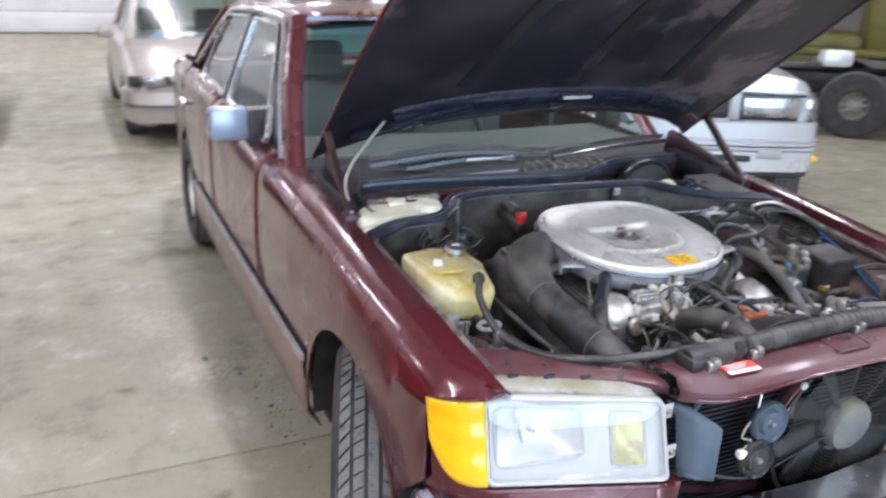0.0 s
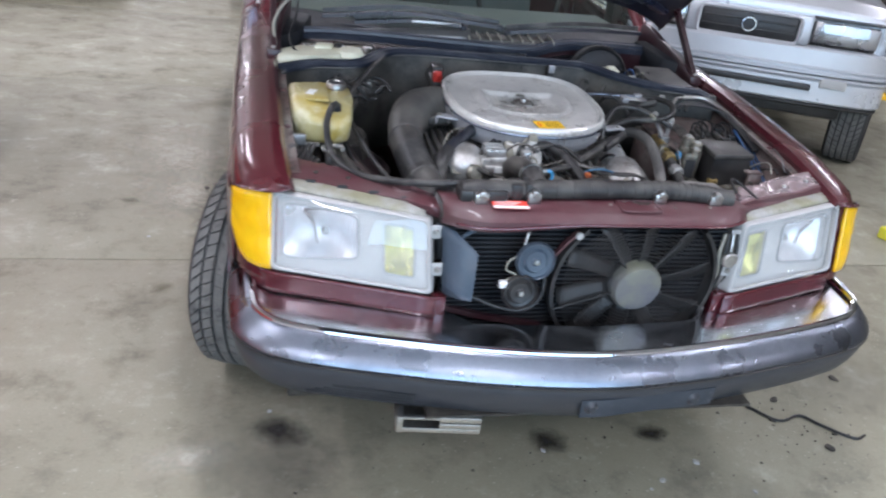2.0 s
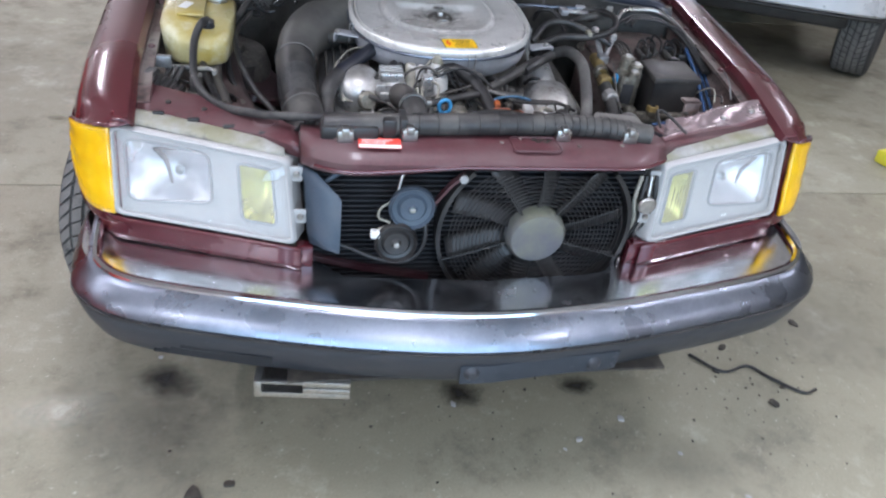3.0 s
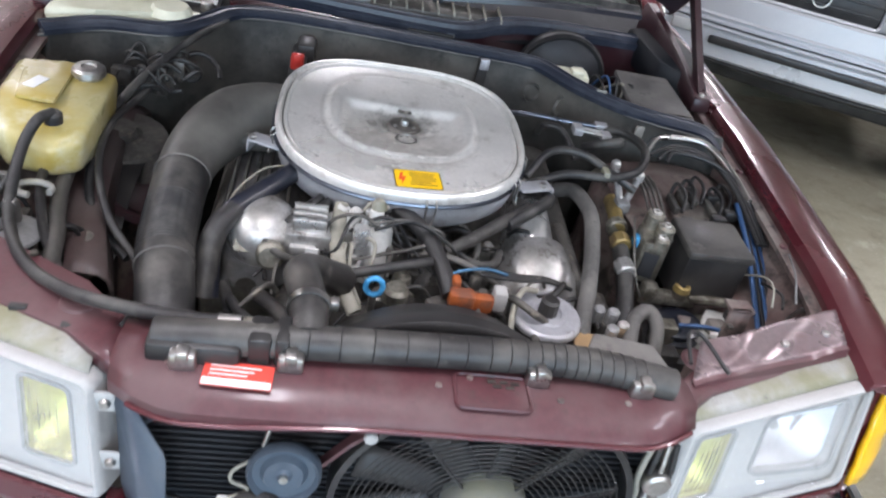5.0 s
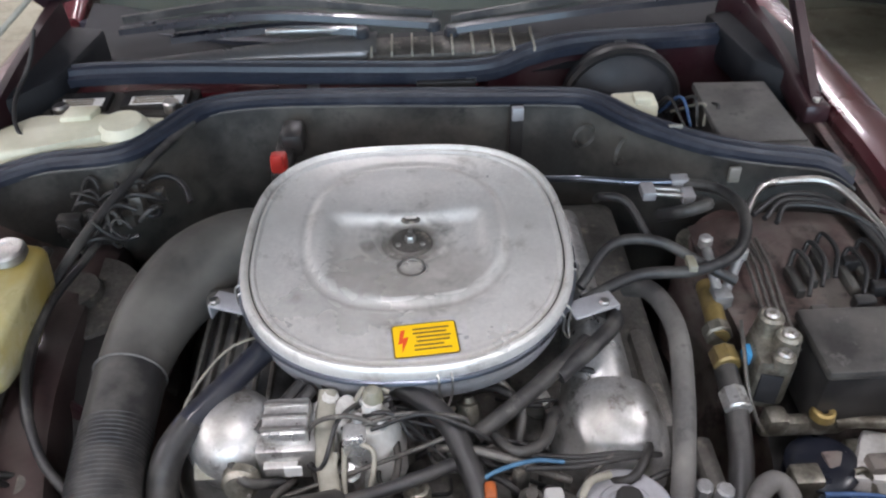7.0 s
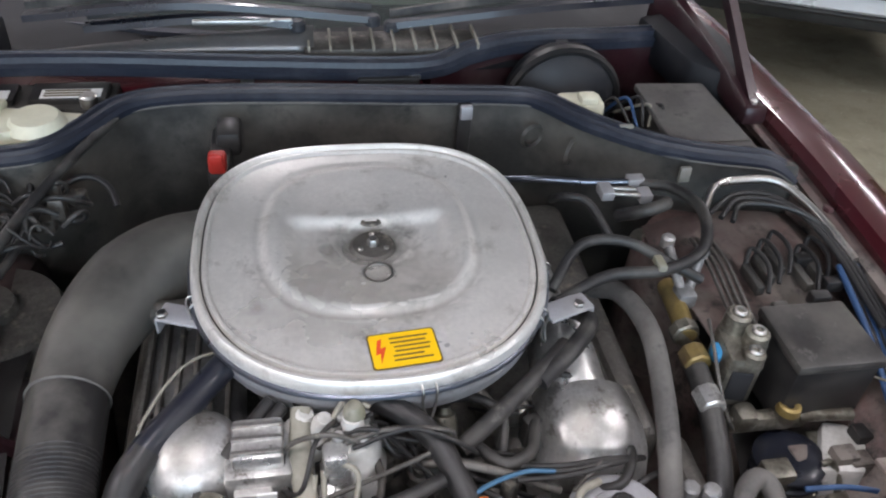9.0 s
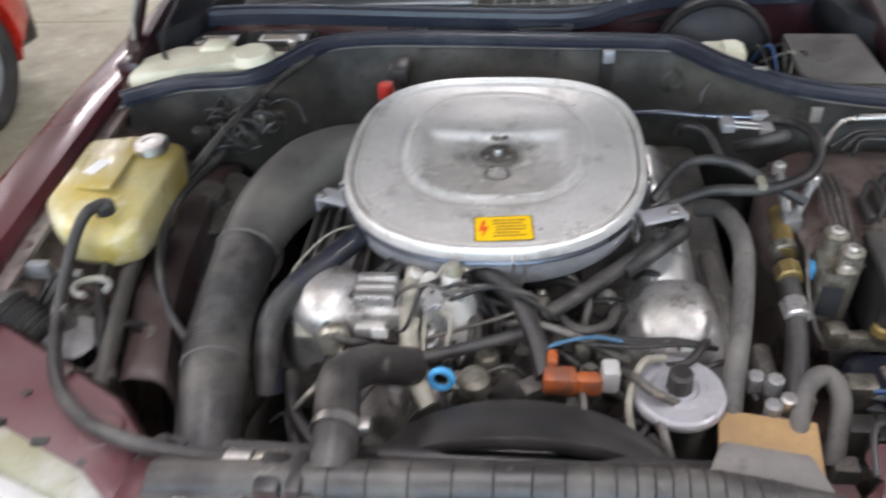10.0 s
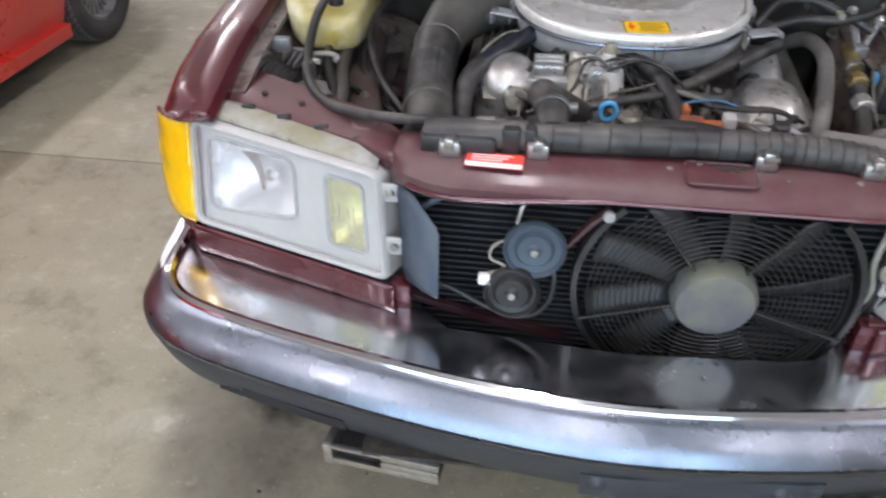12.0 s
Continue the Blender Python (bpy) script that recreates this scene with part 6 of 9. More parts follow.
def build_duct():
    pts = [(-0.20, 0.77, 0.795), (-0.285, 0.755, 0.80), (-0.345, 0.70, 0.805), (-0.385, 0.61, 0.805), (-0.403, 0.51, 0.795), (-0.400, 0.40, 0.785), (-0.392, 0.30, 0.775), (-0.372, 0.20, 0.755), (-0.362, 0.12, 0.71), (-0.358, 0.07, 0.64)]
    d = part("intake_duct", tube(pts, 0.05, 20, 8, scale=[1.35, 1.40, 1.40, 1.20, 1.0, 0.95, 0.93, 0.90, 0.86, 0.82]), "duct", car, "fat dusty black air intake duct")
    line = smooth_line(pts, 16)
    def band(i, wd, extra, mat):
        a = line[i - 1:i + 2]
        dr = (a[2] - a[0]).normalized()
        t = i / 16
        sc = [1.35, 1.40, 1.40, 1.20, 1.0, 0.95, 0.93, 0.90, 0.86, 0.82]
        k = min(int(t), 8)
        r = 0.05 * (sc[k] + (sc[k + 1] - sc[k]) * (t - k)) + extra
        q = dr.to_track_quat("Z", "Y").to_matrix().to_4x4()
        return lathe([(r - 0.006, -wd), (r - 0.002, -wd), (r, 0), (r - 0.002, wd), (r - 0.006, wd)], 28, Matrix.Translation(a[1]) @ q)
    part("duct_sleeve", tube([tuple(line[66])] + pts[5:], 0.0508, 20, 8, scale=[0.995, 0.95, 0.93, 0.90, 0.86, 0.82]), "rubber", d, "black rubber sleeve on the duct")
    for i in (66, 101):
        part("sleeve_edge", band(i, 0.002, 0.003, "dusty_hose"), "dusty_hose", d)
    for i in range(79, 98):
        part("corrugation", band(i, 0.0018, 0.0016, "rubber"), "rubber", d)
    # breather pipe from the lid to the left bank
    hose("breather_pipe", [(-0.165, 0.555, 0.825), (-0.195, 0.52, 0.828), (-0.255, 0.445, 0.818), (-0.305, 0.385, 0.803), (-0.325, 0.34, 0.765), (-0.32, 0.28, 0.70)], 0.0185, "wiper", label="black rubber breather pipe", n=14)
    hose("breather_collar", [(-0.150, 0.57, 0.824), (-0.165, 0.553, 0.826), (-0.185, 0.53, 0.828)], 0.0215, "black", n=14)
    hose("breather_elbow", [(-0.295, 0.397, 0.806), (-0.318, 0.36, 0.79), (-0.328, 0.325, 0.755), (-0.325, 0.28, 0.70)], 0.021, "rubber", n=14)
    hose("arched_wire", [(-0.312, 0.40, 0.79), (-0.302, 0.435, 0.815), (-0.263, 0.505, 0.825), (-0.217, 0.535, 0.822), (-0.17, 0.55, 0.815)], 0.0022, "pale_wire", n=6)
    hose("duct_stub", [(-0.25, 0.63, 0.81), (-0.29, 0.63, 0.808), (-0.33, 0.645, 0.80)], 0.018, "dusty_black", n=12)


def build_front_frame():
    # upper crossmember between the lamps
    rows = []
    for s in span(-1, 1, 24):
        x = 0.40 * s + 0.008
        e = max(0, abs(s) - 0.72) / 0.28
        f = -0.072 + 0.045 * e * e
        up = lerp([(-0.24, 0.0), (-0.06, 0.017), (0.42, 0.019)], x)
        rows.append([(x, 0.075, 0.835), (x, 0.03, 0.846), (x, -0.028 + 0.02 * e, 0.847), (x, f + 0.014, 0.835), (x, f + 0.002, 0.824), (x, f, 0.806 + up * 0.8), (x, f + 0.006, 0.796 + up), (x, f + 0.03, 0.792 + up)])
    cm = solid(part("crossmember", grid(rows), "bay", car, "dusty maroon radiator crossmember"), 0.004)
    m = Matrix.Translation((-0.232, -0.024, 0.8485)) @ Matrix.Rotation(radians(-2), 4, "Z")
    st = part("red_sticker", slab(rounded(0.044, 0.020, 0.002), 0.0, 0.001, m=m), "red_label", cm, "red and white service sticker")
    part("white_band", slab([(-0.043, -0.0195), (0.043, -0.0195), (0.043, -0.008), (-0.043, -0.008)], 0.001, 0.0016, m=m), "white_label", st)
    for k in range(3):
        part("text_line", slab([(-0.036, -0.002 + 0.007 * k), (0.012 + 0.008 * k, -0.002 + 0.007 * k), (0.012 + 0.008 * k, 0.0 + 0.007 * k), (-0.036, 0.0 + 0.007 * k)], 0.001, 0.0014, m=m), "white_label", st)
    q = [(x + 0.104, y - 0.014, 0.8472 - max(0, -0.036 - y) * 0.5) for x, y in rounded(0.052, 0.030, 0.010)]
    part("pressed_bead", sweep(bmesh.new(), q + [q[0]], circle(0.0028, 6)), "bay", cm)
    for k, (x, y) in enumerate(((0.105, 0.004), (0.122, 0.004), (0.138, 0.003), (0.112, -0.004), (0.130, -0.005))):
        part("stamped_bar", boxes(((x - 0.006, y - 0.0022, 0.8472), (x + 0.006, y + 0.0022, 0.8488))), "dirt", cm)
    # glossy bead added along the front fold to carry its highlight line
    edge = []
    for s in span(-0.93, 0.97, 40):
        x = 0.40 * s + 0.008
        e = max(0, abs(s) - 0.72) / 0.28
        edge.append((x, -0.0735 + 0.045 * e * e, 0.809 + 0.8 * lerp([(-0.24, 0.0), (-0.06, 0.017), (0.42, 0.019)], x)))
    part("worn_edge", sweep(bmesh.new(), edge, circle(0.0036, 8)), "paint", cm, "glossy bead along the front lip")
    for x, y in ((0.075, 0.008), (0.03, -0.01), (0.20, -0.02), (0.30, -0.015), (-0.32, -0.01)):
        part("bolt", disc(0.005, 0.003, (x, y, 0.847), n=8, bevel=0.001), "apron", cm)
    # side plates running back beside the lamps
    for s in (-1, 1):
        rows = []
        for t in span(0, 1, 10):
            x = lerp([(0, 0.395), (0.3, 0.47), (0.7, 0.63), (1, 0.755)], t)
            y0 = lerp([(0, -0.02), (0.3, 0.035), (0.7, 0.095), (1, 0.14)], t)
            rows.append([(s * x, y0 + d * (0.6 + 0.4 * t) * (1.0 if s < 0 else 0.6), z + 0.012 * (1 - t)) for d, z in ((0.035, 0.785), (0.04, 0.806), (0.06, 0.811), (0.12, 0.811), (0.18, 0.806), (0.20, 0.785))])
        p = solid(part("lamp_panel", grid(rows), "bay", car, "dusty maroon panel behind the headlight"), 0.004)
        part("panel_boss", lathe([(0, 0.004), (0.024, 0.004), (0.028, 0)], 24, Matrix.Translation((s * 0.466, 0.115, 0.819))), "bay", p)
        for x, y in ((0.53, 0.15), (0.60, 0.17), (0.68, 0.20), (0.56, 0.21), (0.42, 0.06)):
            part("bolt", disc(0.006, 0.005, (s * x, y, 0.815), n=8, bevel=0.001), "dirt", p)
        # pale lamp housing top edge
        rows = []
        for t in span(0, 1, 10):
            x = lerp([(0, 0.425), (1, 0.77)], t)
            y = lerp([(0, 0.0), (1, 0.122)], t)
            rows.append([(s * x, y + 0.004, 0.798 + 0.01 * t), (s * x, y + 0.022, 0.804 + 0.008 * t), (s * x, y + 0.05, 0.808 + 0.006 * t), (s * x, y + 0.062 + 0.012 * math.sin(t * 3.1), 0.804 + 0.006 * t)])
        solid(part("lamp_housing_edge", grid(rows), "dirty_white", car), 0.004)
        for k in range(4):
            t = 0.12 + 0.22 * k
            x, y = lerp([(0, 0.425), (1, 0.77)], t), lerp([(0, 0.0), (1, 0.122)], t)
            part("lamp_clip", boxes(((s * x - 0.012, y + 0.052, 0.808), (s * x + 0.012, y + 0.062, 0.818), 0.002)), "black", car)
    # odd items on the two front corners
    part("spring_clip", tube([(-0.40, 0.07, 0.822), (-0.385, 0.09, 0.832), (-0.36, 0.095, 0.836), (-0.345, 0.09, 0.832)], 0.005, 8, 4), "black", car)
    part("hood_stop", disc(0.012, 0.018, (-0.372, 0.088, 0.826)), "dusty_black", car)
    LEANING[0] = False
    rows = []
    r = random.Random(8)
    qa, qb, qc, qd = Vector((0.418, 0.048, 0.843)), Vector((0.735, 0.160, 0.858)), Vector((0.768, 0.258, 0.866)), Vector((0.462, 0.138, 0.852))
    for i in range(25):
        u = i / 24
        row = []
        for j in range(11):
            v = j / 10
            p = qa.lerp(qb, u).lerp(qd.lerp(qc, u), v)
            d = 0.0025 * math.sin(7 * u + 3 * v) + 0.002 * math.sin(15 * u - 6 * v) + r.uniform(-0.0006, 0.0006)
            d -= 0.010 * math.exp(-((u - 0.17) / 0.05) ** 2 - ((v - 0.5) / 0.2) ** 2)
            d += 0.004 * math.exp(-((u - 0.34) / 0.03) ** 2)
            row.append(p + Vector((0, 0, d)))
        rows.append(row)
    dp = solid(part("dented_plate", grid(rows), "dusty_plate", car, "dented dusty metal plate above the lamp", 60), 0.002)
    lip = [[r0[0], r0[0] + Vector((0.004, -0.006, -0.003)), r0[0] + Vector((0.005, -0.008, -0.020)), r0[0] + Vector((0.004, 0.0, -0.028))] for r0 in rows]
    part("plate_lip", grid(lip), "bay", dp, "maroon folded front lip")
    for u in (0.62, 0.9):
        p = rows[int(24 * u)][4]
        part("plate_bolt", disc(0.008, 0.006, (p.x, p.y, p.z), n=8, bevel=0.002), "steel", dp)
    part("rusty_bracket", boxes(((0.545, 0.215, 0.79), (0.585, 0.225, 0.868), 0.003), ((0.545, 0.215, 0.86), (0.590, 0.250, 0.868), 0.003)), "apron", car)
    hose("thin_lead", [(0.648, 0.262, 0.850), (0.662, 0.300, 0.868), (0.678, 0.36, 0.852), (0.684, 0.43, 0.81)], 0.0022, "pale_wire", n=6)
    hose("thin_lead", [(0.700, 0.275, 0.855), (0.716, 0.33, 0.880), (0.735, 0.40, 0.885)], 0.0022, "cast_grey", n=6)
    hose("thin_lead", [(0.670, 0.262, 0.850), (0.690, 0.31, 0.850), (0.702, 0.39, 0.82)], 0.003, "black", n=6)
    LEANING[0] = True
    hose("washer_tube", [(0.50, 0.08, 0.83), (0.47, 0.14, 0.85), (0.44, 0.13, 0.86), (0.43, 0.08, 0.845)], 0.0035, "black", n=8)

    # radiator with plastic end tanks and upper hose
    rad = part("radiator", boxes(((-0.33, 0.035, 0.36), (0.36, 0.085, 0.84), 0.004)), "black", car, "black radiator with a plastic top tank")
    part("top_tank", sweep(bmesh.new(), smooth_line([(-0.345, 0.022, 0.862), (-0.20, 0.026, 0.866), (0.10, 0.036, 0.868), (0.25, 0.036, 0.866), (0.375, 0.02, 0.856)], 6), circle(0.024, 14)), "dusty_black", rad, "black plastic radiator top tank")
    part("tank_end", boxes(((-0.352, -0.008, 0.838), (-0.232, 0.05, 0.874), 0.008)), "black", rad)
    part("tank_collar", boxes(((-0.225, 0.0, 0.842), (-0.195, 0.05, 0.888), 0.005)), "black", rad)
    part("tank_collar", boxes(((-0.19, 0.0, 0.844), (-0.172, 0.052, 0.89), 0.004)), "black", rad)
    tl = smooth_line([(-0.345, 0.022, 0.862), (-0.20, 0.026, 0.866), (0.10, 0.036, 0.868), (0.25, 0.036, 0.866), (0.375, 0.02, 0.856)], 30)
    for q in tl[36:112:4]:
        part("tank_rib", lathe([(0.0235, -0.0015), (0.0252, 0), (0.0235, 0.0015)], 16, Matrix.Translation(q) @ Matrix.Rotation(radians(90), 4, "Y")), "black", rad)
    for x, y in ((-0.302, -0.016), (-0.168, -0.006), (0.170, 0.006), (0.322, 0.002)):
        part("tank_clip", boxes(((x - 0.017, y - 0.006, 0.845), (x + 0.017, y + 0.012, 0.872), 0.004), ((x - 0.008, y - 0.01, 0.862), (x + 0.008, y + 0.01, 0.880), 0.003)), "steel", rad)
    part("tank_wing", slab([(0.24, 0.04), (0.375, 0.03), (0.36, 0.085), (0.27, 0.10)], 0.858, 0.872, bevel=0.005), "dusty_hose", rad)
    hose("upper_hose", [(-0.150, 0.035, 0.868), (-0.152, 0.075, 0.878), (-0.160, 0.125, 0.876), (-0.168, 0.175, 0.862), (-0.15, 0.235, 0.82), (-0.10, 0.28, 0.77)], 0.027, "dusty_black", label="thick black radiator hose", n=16)
    part("hose_clamp", lathe([(0.029, -0.006), (0.031, -0.006), (0.031, 0.006), (0.029, 0.006)], 20, Matrix.Translation((-0.152, 0.085, 0.878)) @ Matrix.Rotation(radians(88), 4, "X"), closed=True), "steel", car)
    part("clamp_screw", boxes(((-0.125, 0.078, 0.88), (-0.112, 0.094, 0.895), 0.002)), "steel", car)
    # fan shroud and its arch
    sh = bmesh.new()
    cx, cz = 0.055, 0.60
    rows = []
    for a in [radians(k) for k in range(18, 163, 6)]:
        c, s = math.cos(a), math.sin(a)
        rows.append([(cx + r * c, y, cz + r * s) for r, y in ((0.25, 0.09), (0.262, 0.10), (0.258, 0.125), (0.235, 0.155), (0.222, 0.185), (0.216, 0.187))])
    solid(part("fan_shroud", grid(rows), "black", car, "glossy black fan shroud"), 0.004)
    part("shroud_plate", boxes(((-0.30, 0.086, 0.40), (0.34, 0.10, 0.835), 0.004)), "black", car)
    # condenser with fins, brackets
    cond = part("condenser", boxes(((-0.37, 0.005, 0.40), (0.38, 0.02, 0.80), 0.002)), "dark", car, "dark finned condenser behind the missing grille")
    for k in range(29):
        z = 0.416 + 0.0132 * k
        part("condenser_tube", boxes(((-0.37, -0.008, z), (0.38, 0.006, z + 0.005), 0.001, None, 1)), "dark", cond)
    part("lower_rail", sweep(bmesh.new(), [(-0.39, -0.02, 0.56), (-0.25, -0.03, 0.53), (-0.10, -0.035, 0.505)], [(-0.006, -0.007), (0.006, -0.007), (0.006, 0.007), (-0.006, 0.007)]), "hinge", car, "thin dark maroon lower rail")
    # thin dark sheet closing the space under the condenser
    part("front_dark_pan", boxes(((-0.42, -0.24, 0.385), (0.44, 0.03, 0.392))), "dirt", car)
    # auxiliary fan: ring, guard, blades and hub
    fx, fy, fz, fr = 0.130, -0.040, 0.640, 0.222
    fan = new("cooling_fan")
    fan.empty_display_size = 0.1
    fan.parent = car
    tagged(fan, "black electric cooling fan with a grey hub")
    turn = Matrix.Translation((fx, fy, fz)) @ Matrix.Rotation(radians(90), 4, "X")

    def arc(r, h, ring):
        """A ring about the hub, left open where it would reach above the crossmember."""
        free = math.asin(min(1.0, 0.155 / r))
        a0, a1 = math.pi - free, 2 * math.pi + free
        if r <= 0.155:
            a0, a1 = 0, 2 * math.pi
        return sweep(bmesh.new(), [turn @ Vector((r * math.cos(a), r * math.sin(a), h)) for a in span(a0, a1, 56)], ring, caps=r > 0.155)
    part("fan_ring", arc(fr, -0.008, [(-0.02, -0.005), (0.016, -0.005), (0.02, -0.002), (0.02, 0.002), (0.016, 0.005), (-0.02, 0.005)]), "black", fan)
    part("hub", lathe([(0, 0.040), (0.045, 0.040), (0.060, 0.036), (0.067, 0.026), (0.069, 0.0)], 36, turn), "fan_hub", fan, "grey fan hub")
    for k in range(10):
        a = 2 * math.pi * k / 10 + 0.12
        rows = []
        for r in span(0.066, 0.205, 6):
            wd = 0.017 + 0.05 * (r - 0.066)
            row = []
            for t in (-1, -0.3, 0.4, 1):
                aa = a + t * wd / r + 0.9 * (r - 0.066)
                p = turn @ Vector((r * math.cos(aa), r * math.sin(aa), 0.000 + 0.010 * t))
                row.append((p.x, p.y, min(p.z, 0.80)))
            rows.append(row)
        solid(part("blade", grid(rows), "black", fan), 0.003)
    for k in range(14):
        r = 0.083 + 0.0090 * k
        part("guard_ring", arc(r, 0.020, circle(0.0012, 4)), "black", fan)
    for k in range(5):
        a = 2 * math.pi * k / 5 + 0.95
        e = fr if math.sin(a) < 0.6 else 0.16
        part("guard_spoke", tube([tuple(turn @ Vector((r * math.cos(a), r * math.sin(a), 0.018))) for r in (0.06, 0.12, e)], 0.0025, 6, 2), "black", fan)
    # horns and their loop of cable
    for (x, y, z), r, mt in (((-0.160, -0.070, 0.722), 0.050, "plate_blue"), ((-0.190, -0.085, 0.642), 0.047, "black")):
        m = Matrix.Translation((x, y, z)) @ Matrix.Rotation(radians(-8), 4, "X") @ Matrix.Rotation(radians(90), 4, "X")
        h = part("horn", lathe([(0, 0.010), (0.006, 0.012), (0.012, 0.008), (0.026, 0.010), (0.032, 0.002), (r - 0.008, 0.004), (r - 0.003, 0.012), (r, 0.006), (r, -0.004), (r - 0.006, -0.012), (0.026, -0.022), (0.02, -0.04), (0, -0.04)], 32, m), mt, car, "round dish horn in front of the condenser")
        part("horn_nut", lathe([(0, 0.018), (0.006, 0.017), (0.007, 0.009)], 12, m), "steel", h)
    part("horn_arm", sweep(bmesh.new(), [(-0.050, -0.046, 0.790), (-0.075, -0.045, 0.765), (-0.12, -0.045, 0.70), (-0.135, -0.045, 0.67)], [(-0.008, -0.003), (0.008, -0.003), (0.008, 0.003), (-0.008, 0.003)]), "bay", car)
    part("arm_bolt", disc(0.010, 0.008, (-0.052, -0.05, 0.782), "Y", 0.002, 8), "bezel", car)
    hose("horn_cable", [(-0.135, -0.05, 0.70), (-0.125, -0.07, 0.66), (-0.135, -0.08, 0.615), (-0.17, -0.08, 0.585), (-0.23, -0.06, 0.58), (-0.30, -0.04, 0.60), (-0.37, -0.03, 0.61)], 0.005, "black", n=8)
    hose("horn_wire", [(-0.195, -0.06, 0.735), (-0.225, -0.07, 0.72), (-0.228, -0.07, 0.695), (-0.205, -0.075, 0.685), (-0.235, -0.08, 0.668)], 0.0028, "pale_wire", n=6)
    part("wire_plug", boxes(((-0.246, -0.092, 0.655), (-0.226, -0.075, 0.672), 0.003)), "white_label", car)
    hose("horn_wire", [(-0.19, -0.06, 0.76), (-0.185, -0.055, 0.785), (-0.18, -0.05, 0.792)], 0.004, "steel", n=6)
    # blue-grey deflector beside the lamp
    rows = [[(-0.398, 0.0, 0.785), (-0.385, -0.022, 0.755), (-0.378, -0.045, 0.64), (-0.372, -0.05, 0.615)], [(-0.36, -0.03, 0.780), (-0.355, -0.05, 0.752), (-0.345, -0.07, 0.63), (-0.34, -0.072, 0.612)], [(-0.315, -0.075, 0.752), (-0.31, -0.085, 0.744), (-0.311, -0.093, 0.63), (-0.312, -0.094, 0.618)]]
    solid(part("air_deflector", grid(rows), "plate_blue", car, "blue-grey plastic air deflector"), 0.003)
    part("deflector_brace", tube([(-0.35, -0.02, 0.745), (-0.32, -0.015, 0.765), (-0.285, 0.0, 0.778)], 0.006, 8, 4), "plate_blue", car)
    # wiring by the other lamp
    for k in range(4):
        hose("lamp_cable", [(0.365 + 0.012 * k, -0.02, 0.775), (0.355 + 0.016 * k, -0.035, 0.72), (0.37 + 0.01 * k, -0.03, 0.66), (0.36 + 0.012 * k, -0.02, 0.60)], 0.005, ("pale_wire", "black", "steel", "black")[k], n=6)
    part("lamp_socket", disc(0.022, 0.03, (0.385, -0.02, 0.71), "Y", 0.004), "steel", car)
    part("rail_tab", boxes(((0.375, -0.055, 0.57), (0.43, -0.03, 0.615), 0.006)), "paint", car)


